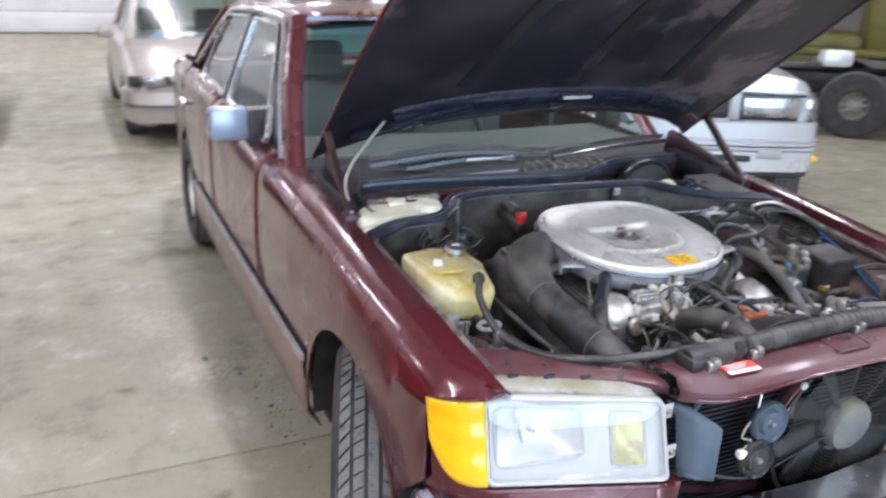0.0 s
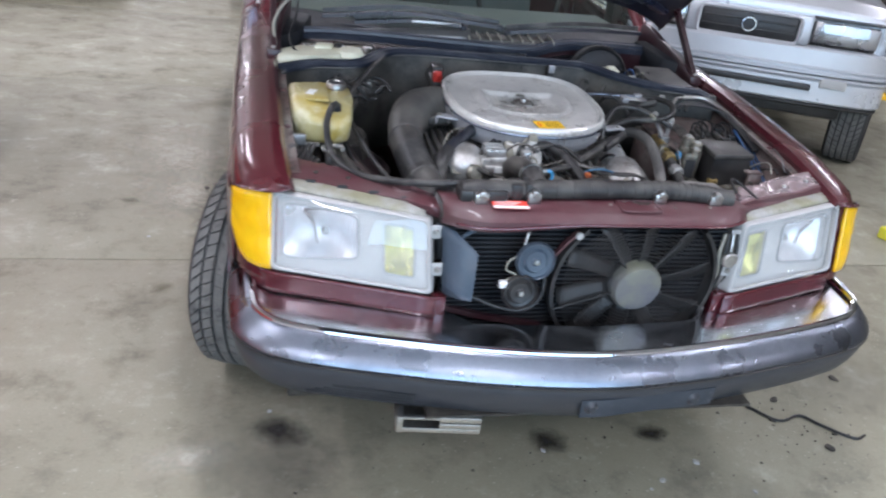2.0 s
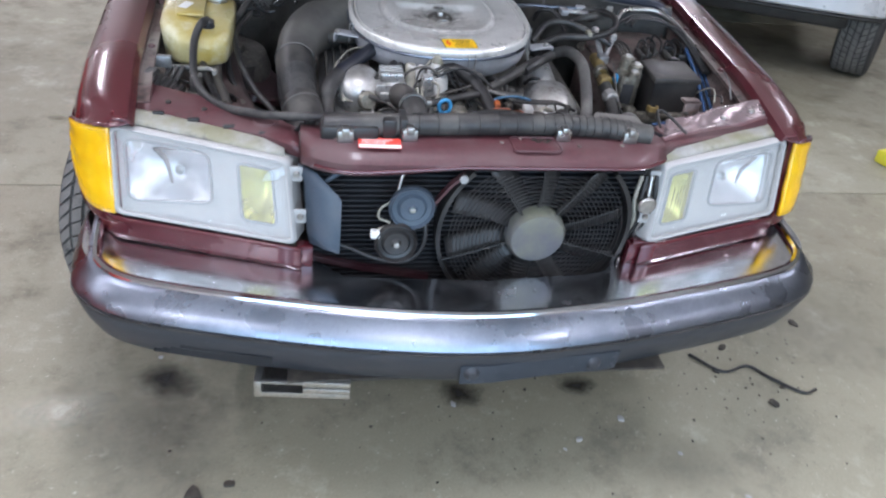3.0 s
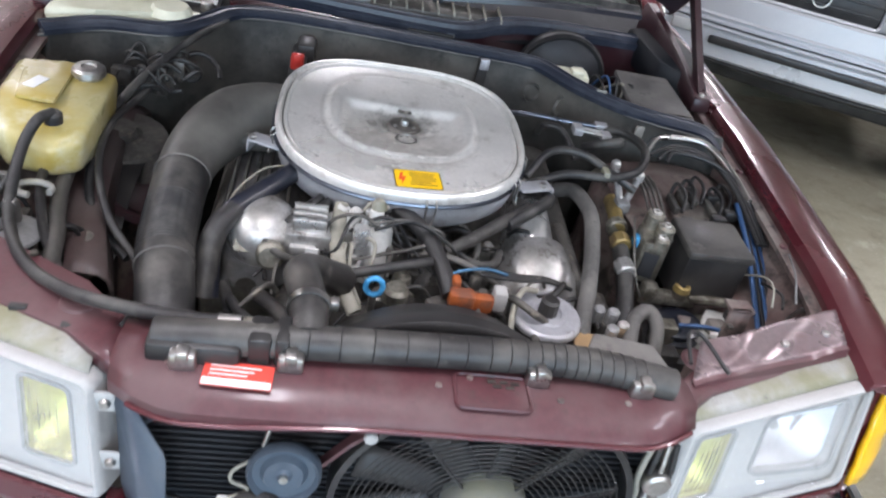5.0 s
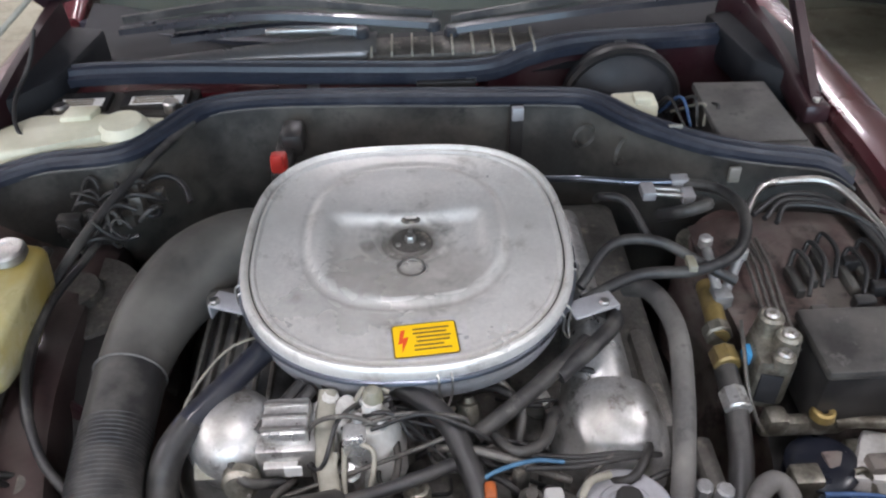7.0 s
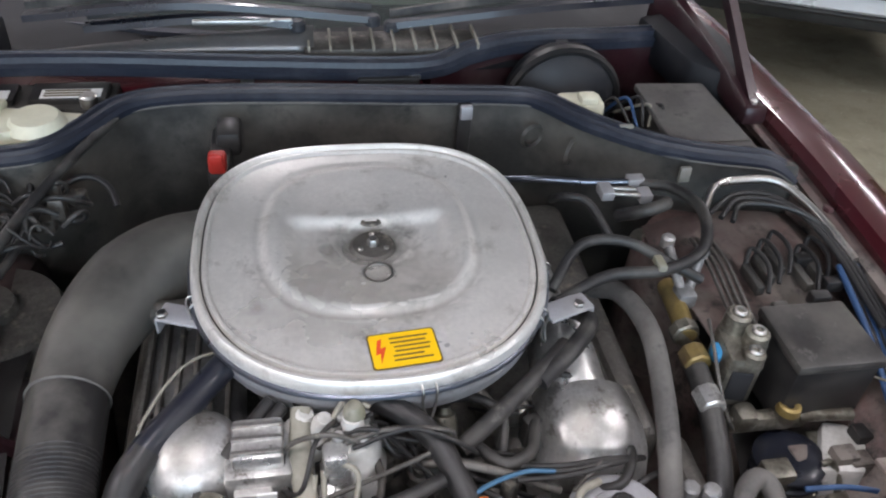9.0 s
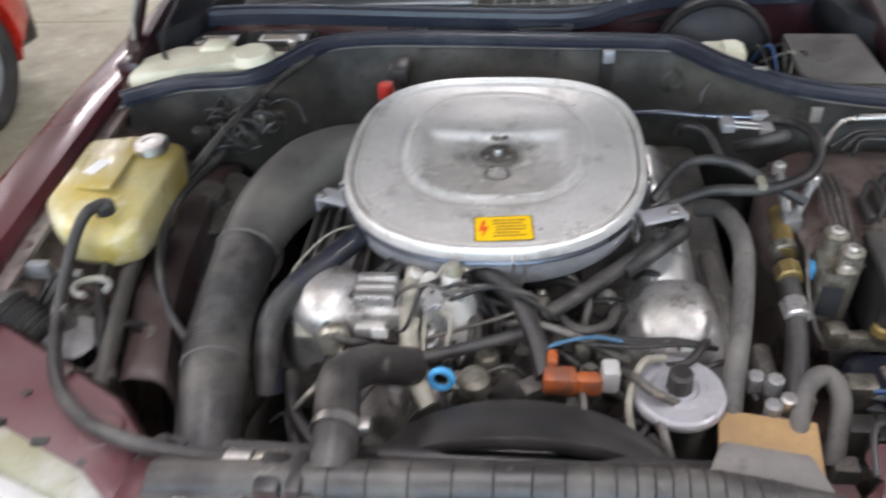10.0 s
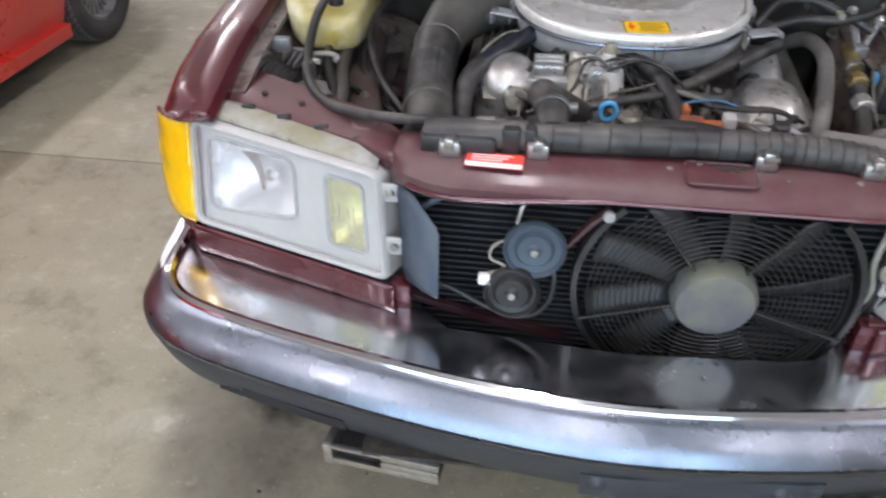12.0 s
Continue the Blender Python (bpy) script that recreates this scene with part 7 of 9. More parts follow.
def build_tank():
    """The yellowed coolant tank: a rounded, sloping body with filler cap and hose stub."""
    bm = slab([(-0.750, 0.708), (-0.655, 0.716), (-0.562, 0.698), (-0.560, 0.58), (-0.568, 0.475), (-0.612, 0.448), (-0.70, 0.462), (-0.738, 0.51)], 0.782, 0.884, bevel=0.016)
    for v in bm.verts:
        # the front of the top slopes down, the waist carries a moulded seam
        if v.co.z > 0.84:
            v.co.z -= 0.55 * max(0.0, 0.515 - v.co.y) + 0.004 * math.sin(v.co.x * 30)
        if v.co.z < 0.80:
            v.co.x, v.co.y = -0.65 + (v.co.x + 0.65) * 0.94, 0.58 + (v.co.y - 0.58) * 0.95
    t = part("coolant_tank", bm, "tank", car, "yellowed translucent plastic coolant tank", 50)
    part("top_moulding", slab([(-0.722, 0.66), (-0.635, 0.668), (-0.632, 0.54), (-0.70, 0.545)], 0.880, 0.889, bevel=0.006), "tank", t)
    part("filler_cap", lathe([(0, 0.012), (0.012, 0.012), (0.014, 0.015), (0.026, 0.014), (0.030, 0.010), (0.031, 0.0), (0.028, -0.003), (0.024, -0.004), (0.024, -0.02)], 28, Matrix.Translation((-0.607, 0.660, 0.890))), "steel", t, "silver filler cap")
    part("hose_stub", disc(0.016, 0.02, (-0.617, 0.487, 0.878), bevel=0.004), "rubber", t)
    part("tank_label", slab(rounded(0.022, 0.012, 0.002), 0, 0.001, m=Matrix.Translation((-0.682, 0.600, 0.8895)) @ Matrix.Rotation(radians(70), 4, "Z")), "white_label", t, "white paper label")
    hose("overflow_hose", [(-0.617, 0.487, 0.896), (-0.632, 0.455, 0.895), (-0.645, 0.41, 0.86), (-0.632, 0.31, 0.815), (-0.575, 0.20, 0.815), (-0.49, 0.12, 0.835), (-0.40, 0.078, 0.852), (-0.32, 0.055, 0.866), (-0.245, 0.045, 0.872)], 0.0095, "rubber", label="black rubber overflow hose", n=12)
    part("hose_end", tube([(-0.268, 0.047, 0.871), (-0.255, 0.046, 0.872), (-0.238, 0.045, 0.873)], 0.0115, 12, 3), "steel", car)
    part("hose_tip", tube([(-0.236, 0.046, 0.873), (-0.22, 0.048, 0.873), (-0.205, 0.052, 0.872)], 0.009, 10, 3), "zinc", car)
    # bracket, pump and clutter ahead of the tank
    part("tank_bracket", boxes(((-0.78, 0.41, 0.80), (-0.70, 0.425, 0.83), 0.003), ((-0.79, 0.43, 0.79), (-0.765, 0.47, 0.822), 0.005), ((-0.72, 0.425, 0.79), (-0.66, 0.437, 0.80), 0.002)), "cast_grey", car)
    turned = Matrix.Translation((-0.722, 0.335, 0.775)) @ Matrix.Rotation(radians(-68), 4, "Y") @ Matrix.Rotation(radians(-14), 4, "X")
    pump = part("washer_pump", lathe([(0, -0.05)] + [(0.043 if k % 2 else 0.036, -0.05 + 0.0065 * k) for k in range(11)] + [(0.036, 0.022), (0, 0.022)], 26, turned), "black", car, "ribbed black washer pump")
    part("pump_rim", lathe([(0.036, 0.020), (0.046, 0.022), (0.048, 0.030), (0.046, 0.040), (0.038, 0.046), (0, 0.047)], 26, turned), "dusty_hose", pump, "dusty grey end rim")
    part("silver_flange", lathe([(0, 0.01), (0.03, 0.01), (0.048, 0.004), (0.05, 0)], 24, Matrix.Translation((-0.64, 0.32, 0.76))), "cast_grey", car)
    part("hose_clip", tube([(-0.625 + 0.028 * math.cos(a), 0.395 + 0.02 * math.sin(a), 0.80) for a in [2 * math.pi * k / 10 - 0.4 for k in range(9)]], 0.006, 8, 3), "dirty_white", car, "pale plastic hose clip")
    part("flange_knob", lathe([(0, 0.04), (0.010, 0.04), (0.014, 0.03), (0.014, 0)], 16, Matrix.Translation((-0.635, 0.325, 0.785))), "steel", car)
    for k, (x, y, z, r, h) in enumerate(((-0.70, 0.25, 0.66, 0.03, 0.07), (-0.58, 0.28, 0.68, 0.025, 0.06), (-0.54, 0.36, 0.66, 0.022, 0.08), (-0.66, 0.24, 0.66, 0.02, 0.06), (-0.60, 0.37, 0.70, 0.018, 0.05))):
        part("small_canister", disc(r, h, (x, y, z), bevel=0.006), ("dusty_black", "grime", "grime", "black", "dusty_black")[k], car)
    for a in (-0.705, -0.69, -0.675):
        hose("thin_hose", [(a, 0.42, 0.80), (a - 0.02, 0.36, 0.76), (a + 0.02, 0.27, 0.74), (a + 0.05, 0.2, 0.70)], 0.006, "rubber", n=8)
    hose("long_hose", [(-0.415, 1.08, 0.86), (-0.47, 0.95, 0.858), (-0.535, 0.80, 0.835), (-0.575, 0.66, 0.80), (-0.575, 0.52, 0.755), (-0.535, 0.42, 0.72), (-0.47, 0.36, 0.70)], 0.0085, "rubber", label="thin black rubber hose", n=10)
    LEANING[0] = False
    hose("arched_hose", [(-0.495, 0.95, 0.905), (-0.53, 0.76, 0.875), (-0.562, 0.62, 0.862), (-0.552, 0.49, 0.845), (-0.512, 0.39, 0.80), (-0.455, 0.34, 0.75)], 0.007, "rubber", label="arched black rubber hose", n=12)
    hose("tank_hose", [(-0.585, 0.72, 0.90), (-0.615, 0.58, 0.86), (-0.635, 0.46, 0.83), (-0.60, 0.34, 0.80), (-0.555, 0.26, 0.77)], 0.009, "rubber", n=10)
    hose("tank_hose", [(-0.61, 0.52, 0.82), (-0.60, 0.42, 0.80), (-0.575, 0.32, 0.79), (-0.565, 0.22, 0.76)], 0.014, "dusty_black", n=10)
    LEANING[0] = True
    # small fittings and leads in the front corner
    r = random.Random(17)
    for k in range(26):
        x, y, z = r.uniform(-0.74, -0.58), r.uniform(0.20, 0.44), r.uniform(0.68, 0.755)
        a = r.uniform(0, 6.28)
        d = Vector((math.cos(a), math.sin(a), 0)) * r.uniform(0.03, 0.07)
        p = Vector((x, y, z))
        if k % 4 == 0:
            w = r.uniform(0.010, 0.024)
            part("fitting", boxes(((x - w, y - w * 0.7, z - 0.08), (x + w, y + w * 0.7, z), 0.004)), r.choice(("black", "dusty_black", "grime", "cast_grey")), car)
        else:
            hose("small_lead", [p - d - Vector((0, 0, 0.05)), p - d * 0.4 + Vector((0.01, 0, 0.01)), p + d * 0.4, p + d - Vector((0, 0, 0.04))], r.choice((0.004, 0.006, 0.008)), r.choice(("rubber", "black", "black", "grime")), n=7, steps=5)
    # tangle of small parts beside the duct
    r = random.Random(5)
    for k in range(10):
        x, y = r.uniform(-0.60, -0.44), r.uniform(0.78, 0.95)
        if k % 3 == 0:
            part("fitting", boxes(((x - 0.022, y - 0.012, 0.775), (x + 0.022, y + 0.012, 0.80 + 0.02 * r.random()), 0.005)), ("grime", "dusty_black")[k % 2], car)
        else:
            rr, a0 = r.uniform(0.025, 0.05), r.uniform(0, 6.28)
            hose("small_hose", [(x + rr * math.cos(a0 + 0.5 * j), y + rr * math.sin(a0 + 0.5 * j), 0.79 + 0.035 * math.sin(j * 0.52)) for j in range(7)], r.choice((0.004, 0.006, 0.003)), r.choice(("rubber", "black", "black", "grime")), n=7)

    r = random.Random(29)
    for k in range(22):
        x, y, z = r.uniform(-0.60, -0.46), r.uniform(0.80, 0.93), r.uniform(0.80, 0.835)
        if k % 4 == 0:
            w = r.uniform(0.008, 0.016)
            part("plug_housing", boxes(((x - w, y - w * 0.6, z - 0.03), (x + w, y + w * 0.6, z + 0.008), 0.003)), r.choice(("black", "dusty_black", "grime", "cast_grey")), car)
        else:
            rr, a0 = r.uniform(0.018, 0.042), r.uniform(0, 6.28)
            hose("loom_loop", [(x + rr * math.cos(a0 + 0.6 * j), y + 0.7 * rr * math.sin(a0 + 0.6 * j), z + 0.02 * math.sin(j * 0.9)) for j in range(7)], r.choice((0.0035, 0.0045, 0.0025)), r.choice(("black", "rubber", "black", "dusty_black")), n=6, steps=4)


def build_engine():
    # crankcase and heads as a grimy mass under the fittings
    part("engine_block", boxes(((-0.22, 0.22, 0.30), (0.24, 1.05, 0.66), 0.03)), "grime", car, "grimy engine block")
    part("cylinder_head", boxes(((-0.36, 0.40, 0.50), (-0.12, 1.0, 0.70), 0.03)), "grime", car)
    part("cylinder_head", boxes(((0.14, 0.42, 0.50), (0.40, 1.0, 0.70), 0.03)), "grime", car)
    for s in (-1, 1):
        # valve cover: ribbed, with a rounded front end
        rows = []
        sh = 0.0 if s < 0 else 0.02
        for y, f in ((0.355, 0.25), (0.362, 0.62), (0.38, 0.85), (0.405, 0.97), (0.44, 1.0), (0.60, 1.0), (0.95, 1.0)):
            rows.append([(s * (0.265 + sh + 0.078 * f * math.cos(a)), y, 0.665 + ((0.098 if s < 0 else 0.055) - 0.012 * (y > 0.44)) * f * math.sin(a) ** 0.8) for a in [math.pi * k / 14 for k in range(15)]])
        vc = part("valve_cover", grid(rows), "cast_grey" if s < 0 else "grime", car, "cast aluminium valve cover, oily")
        if s < 0:
            for k in range(6):
                part("cooling_rib", boxes(((-0.325 + 0.022 * k, 0.47, 0.742), (-0.318 + 0.022 * k, 0.92, 0.762 + 0.006 * math.sin(k)), 0.002)), "grime", vc)
        else:
            rows = []
            for y, xc, w, zt in ((0.352, 0.270, 0.022, 0.690), (0.356, 0.270, 0.045, 0.708), (0.364, 0.276, 0.068, 0.727), (0.378, 0.278, 0.080, 0.745), (0.398, 0.280, 0.086, 0.760), (0.424, 0.281, 0.088, 0.770), (0.470, 0.280, 0.085, 0.776), (0.476, 0.279, 0.074, 0.770),
                                 (0.484, 0.274, 0.060, 0.775), (0.53, 0.277, 0.056, 0.786), (0.58, 0.281, 0.050, 0.793), (0.625, 0.284, 0.046, 0.794), (0.635, 0.285, 0.036, 0.76), (0.90, 0.285, 0.036, 0.75)):
                rows.append([(xc + w * math.copysign(abs(math.cos(a)) ** 0.85, math.cos(a)), y, 0.64 + (zt - 0.64) * math.sin(a) ** 0.75) for a in [math.pi * k / 20 for k in range(21)]])
            part("cover_casting", grid(rows), "cast", vc, "silver valve cover casting with a domed end", 60)
    part("front_dome", lathe([(0, 0.075), (0.03, 0.072), (0.05, 0.06), (0.064, 0.035), (0.066, 0.0)], 28, Matrix.Translation((-0.245, 0.41, 0.745)) @ Matrix.Rotation(radians(20), 4, "X")), "cast", car, "silver domed end cover")
    cb = part("metering_unit", boxes(((-0.205, 0.345, 0.745), (-0.125, 0.425, 0.805), 0.006), ((-0.195, 0.355, 0.80), (-0.135, 0.415, 0.828), 0.005), ((-0.195, 0.335, 0.765), (-0.15, 0.352, 0.785), 0.003), ((-0.12, 0.36, 0.76), (-0.10, 0.41, 0.80), 0.003)), "cast", car, "silver fuel metering unit")
    part("metering_cap", lathe([(0, 0.02), (0.018, 0.02), (0.024, 0.014), (0.026, 0.0)], 20, Matrix.Translation((-0.225, 0.335, 0.765)) @ Matrix.Rotation(radians(70), 4, "X")), "zinc", cb)
    part("casting_label", slab(rounded(0.027, 0.015, 0.003), 0, 0.0015, m=Matrix.Translation((-0.262, 0.353, 0.768)) @ Matrix.Rotation(radians(40), 4, "X")), "dirty_white", cb, "yellowed paper label")
    part("metering_label", boxes(((-0.168, 0.334, 0.768), (-0.145, 0.337, 0.786))), "white_label", cb)
    for k in range(3):
        part("metering_rib", boxes(((-0.195, 0.36 + 0.02 * k, 0.826), (-0.135, 0.366 + 0.02 * k, 0.832), 0.001)), "steel", cb)
    # distributor and plug leads
    ds = part("distributor", lathe([(0, 0.075), (0.012, 0.075), (0.016, 0.05), (0.030, 0.045), (0.034, 0.03), (0.036, 0.0), (0.042, -0.01), (0.042, -0.06)], 26, Matrix.Translation((-0.052, 0.385, 0.775))), "pale_body", car, "pale distributor with a tangle of leads")
    part("distributor_clamp", boxes(((-0.085, 0.345, 0.745), (-0.055, 0.40, 0.80), 0.006), ((-0.09, 0.34, 0.79), (-0.06, 0.37, 0.83), 0.006)), "cast", ds)
    for x, y, z in ((-0.095, 0.40, 0.80), (-0.118, 0.415, 0.795)):
        part("pale_socket", lathe([(0, 0.035), (0.010, 0.035), (0.013, 0.028), (0.013, 0.008), (0.018, 0.006), (0.018, -0.03)], 14, Matrix.Translation((x, y, z)) @ Matrix.Rotation(radians(18), 4, "Y")), "pale_body", ds)
    part("cap_knob", lathe([(0, 0.02), (0.008, 0.018), (0.013, 0.010), (0.014, 0)], 16, Matrix.Translation((-0.050, 0.390, 0.848))), "dirty_white", ds)
    for k in range(4):
        part("rotor_tower", disc(0.0075, 0.028, (-0.052 + 0.022 * math.cos(1.57 * k + 0.6), 0.385 + 0.022 * math.sin(1.57 * k + 0.6), 0.808), n=10, bevel=0.002), "bezel", ds)
    r = random.Random(11)
    for k in range(10):
        a = 0.3 + k * 0.62
        p = (-0.052 + 0.026 * math.cos(a), 0.385 + 0.026 * math.sin(a), 0.825)
        q = (r.uniform(-0.14, 0.10), r.uniform(0.30, 0.46), 0.775 + 0.04 * r.random())
        e = (r.choice((-0.20, -0.12, 0.14, 0.18, 0.05)), r.uniform(0.24, 0.52), 0.72 + 0.04 * r.random())
        hose("plug_lead", [p, ((p[0] + q[0]) / 2, (p[1] + q[1]) / 2, 0.85 - 0.03 * r.random()), q, e], 0.0033, r.choice(("black", "rubber", "black", "grime", "black")), ds, n=7)
    for pts in ([(-0.10, 0.345, 0.80), (-0.105, 0.30, 0.77), (-0.085, 0.25, 0.745)], [(-0.09, 0.35, 0.80), (-0.088, 0.30, 0.765), (-0.065, 0.25, 0.74)], [(-0.075, 0.40, 0.832), (-0.055, 0.415, 0.85), (-0.03, 0.405, 0.84)], [(-0.07, 0.345, 0.82), (-0.05, 0.33, 0.81), (-0.06, 0.30, 0.76)]):
        hose("pale_lead", pts, 0.0038, "pale_wire", n=7)
    hose("loom_strap", [(-0.112, 0.425, 0.825), (-0.116, 0.36, 0.80), (-0.10, 0.28, 0.765), (-0.075, 0.235, 0.74)], 0.0085, "pale_wire", n=8, sx=1.6)
    # black hoses and tubes across the front of the engine
    for pts, rr, mt in (([(-0.175, 0.285, 0.76), (-0.08, 0.285, 0.785), (0.0, 0.30, 0.80), (0.05, 0.32, 0.80)], 0.009, "rubber"), ([(-0.12, 0.45, 0.815), (-0.04, 0.437, 0.828), (0.036, 0.385, 0.815), (0.07, 0.32, 0.79), (0.085, 0.27, 0.77)], 0.016, "black"), ([(-0.15, 0.445, 0.82), (-0.175, 0.415, 0.812), (-0.205, 0.38, 0.80)], 0.009, "rubber"), ([(-0.135, 0.435, 0.82), (-0.16, 0.405, 0.812), (-0.19, 0.37, 0.80)], 0.009, "rubber"), ([(-0.13, 0.475, 0.83), (-0.115, 0.50, 0.835), (-0.09, 0.49, 0.835), (-0.085, 0.45, 0.82)], 0.007, "dusty_hose"),
                        ([(0.08, 0.37, 0.785), (0.14, 0.41, 0.80), (0.20, 0.455, 0.815), (0.25, 0.50, 0.82)], 0.012, "dusty_black"), ([(-0.12, 0.46, 0.80), (-0.05, 0.455, 0.82), (0.03, 0.44, 0.80)], 0.012, "rubber"),
                        ([(0.10, 0.38, 0.78), (0.13, 0.34, 0.79), (0.17, 0.36, 0.78), (0.19, 0.41, 0.77)], 0.008, "rubber"), ([(-0.24, 0.27, 0.73), (-0.20, 0.22, 0.74), (-0.17, 0.16, 0.75)], 0.014, "dusty_black"),
                        ([(-0.28, 0.26, 0.72), (-0.25, 0.20, 0.74), (-0.20, 0.14, 0.76), (-0.19, 0.09, 0.80)], 0.009, "rubber"), ([(-0.30, 0.32, 0.70), (-0.27, 0.23, 0.70), (-0.23, 0.12, 0.74)], 0.011, "rubber"),
                        ([(-0.16, 0.47, 0.80), (-0.155, 0.50, 0.79), (-0.11, 0.515, 0.79), (-0.08, 0.49, 0.80)], 0.007, "rubber"), ([(0.02, 0.36, 0.78), (0.07, 0.34, 0.80), (0.13, 0.325, 0.79), (0.20, 0.32, 0.75)], 0.006, "grime"),
                        ([(0.26, 0.60, 0.80), (0.30, 0.55, 0.815), (0.26, 0.49, 0.825), (0.20, 0.445, 0.81)], 0.013, "rubber")):
        hose("engine_hose", pts, rr, mt, n=9)
    hose("blue_cable", [(0.07, 0.292, 0.785), (0.10, 0.308, 0.795), (0.15, 0.322, 0.795), (0.19, 0.325, 0.785)], 0.003, "blue_wire2", n=7)
    for k in range(3):
        hose("dark_cable", [(0.14, 0.318 + 0.01 * k, 0.785), (0.21, 0.322 + 0.007 * k, 0.778), (0.27, 0.335 + 0.004 * k, 0.772), (0.33, 0.36, 0.74)], 0.004, "black", n=7)
    # small mechanical bits between the covers
    r = random.Random(21)
    for k in range(26):
        x, y, z = r.uniform(-0.18, 0.20), r.uniform(0.24, 0.50), r.uniform(0.70, 0.765)
        mt = r.choice(("grime", "cast", "grime", "dusty_black", "zinc"))
        if r.random() < 0.5:
            w = r.uniform(0.008, 0.022)
            part("fitting", boxes(((x - w, y - w * 0.7, z - 0.04), (x + w, y + w * 0.7, z + r.uniform(0.0, 0.03)), 0.003, Matrix.Translation((x, y, 0)) @ Matrix.Rotation(r.uniform(0, 3), 4, "Z") @ Matrix.Translation((-x, -y, 0)))), mt, car)
        else:
            part("fitting", lathe([(0, 0.02), (0.008, 0.02), (0.011, 0.012), (0.016, 0.01), (0.018, 0.0), (0.018, -0.04)], 10, Matrix.Translation((x, y, z)) @ Matrix.Rotation(r.uniform(-0.6, 0.6), 4, "X")), mt, car)
    r = random.Random(33)
    for k in range(46):
        x, y = r.uniform(-0.30, 0.34), r.uniform(0.18, 0.52)
        z = 0.735 + 0.05 * r.random() - 0.03 * (y < 0.24)
        a = r.uniform(0, 6.28)
        ln = r.uniform(0.05, 0.13)
        d = Vector((math.cos(a), math.sin(a), 0))
        p = Vector((x, y, z))
        bend = Vector((-d.y, d.x, 0)) * r.uniform(-0.04, 0.04)
        hose("small_lead", [p - d * ln / 2 - Vector((0, 0, 0.03)), p - d * ln / 5 + bend * 0.6, p + d * ln / 5 + bend, p + d * ln / 2 - Vector((0, 0, 0.025))], r.choice((0.003, 0.004, 0.005, 0.007)), r.choice(("rubber", "black", "grime", "rubber", "black", "pale_wire", "grime")), n=6, steps=5)
    for k in range(24):
        x, y = r.uniform(0.42, 0.74), r.uniform(0.20, 0.42)
        z = r.uniform(0.64, 0.70)
        w = r.uniform(0.01, 0.022)
        part("fitting", boxes(((x - w, y - w * 0.8, z - 0.06), (x + w, y + w * 0.8, z), 0.004)), r.choice(("grime", "zinc", "dusty_black", "black", "apron")), car)
    # blue dipstick ring, orange part, cap
    part("dipstick_ring", tube([(-0.052 + 0.014 * math.cos(a), 0.222, 0.812 + 0.017 * math.sin(a)) for a in [2 * math.pi * k / 8 for k in range(9)]], 0.0048, 8, 3), "blue_plastic", car, "bright blue dipstick ring")
    part("dipstick_tube", tube([(-0.052, 0.224, 0.795), (-0.05, 0.23, 0.75), (-0.04, 0.24, 0.68)], 0.006, 8, 3), "grime", car)
    part("pale_cap", lathe([(0, 0.03), (0.016, 0.028), (0.022, 0.02), (0.022, 0)], 14, Matrix.Translation((-0.012, 0.245, 0.77))), "zinc", car)
    og = part("orange_connector", boxes(((0.080, 0.245, 0.755), (0.125, 0.275, 0.79), 0.007), ((0.115, 0.25, 0.75), (0.160, 0.272, 0.785), 0.008), ((0.085, 0.27, 0.77), (0.10, 0.295, 0.80), 0.005)), "orange", car, "faded orange plastic connector block")
    part("connector_clip", boxes(((0.158, 0.255, 0.755), (0.182, 0.285, 0.795), 0.005)), "bezel", og)
    at = Matrix.Translation((0.264, 0.275, 0.748))
    rs = part("steering_reservoir", lathe([(0, -0.012), (0.058, -0.012), (0.060, -0.02), (0.059, -0.10), (0.050, -0.12), (0, -0.12)], 32, at), "dusty_black", car, "power steering reservoir with a dull metal lid")
    part("reservoir_lid", lathe([(0, 0.003), (0.024, 0.003), (0.027, 0.006), (0.034, 0.006), (0.037, 0.002), (0.058, 0.001), (0.0625, -0.002), (0.0645, -0.006), (0.0645, -0.012), (0.058, -0.013)], 40, at), "pan", rs, "", 25)
    part("lid_knob", lathe([(0, 0.034), (0.012, 0.034), (0.017, 0.030), (0.018, 0.002)], 10, at), "black", rs)
    hose("pale_hose", [(0.205, 0.20, 0.70), (0.195, 0.245, 0.75), (0.215, 0.295, 0.775), (0.25, 0.32, 0.76)], 0.0055, "pale_wire", n=7)
    part("tan_sheet", boxes(((0.30, 0.13, 0.725), (0.425, 0.25, 0.733), 0.002, Matrix.Translation((0.35, 0.15, 0.74)) @ Matrix.Rotation(radians(-8), 4, "Z") @ Matrix.Translation((-0.35, -0.15, -0.74)))), "cardboard", car, "tan fibre sheet")


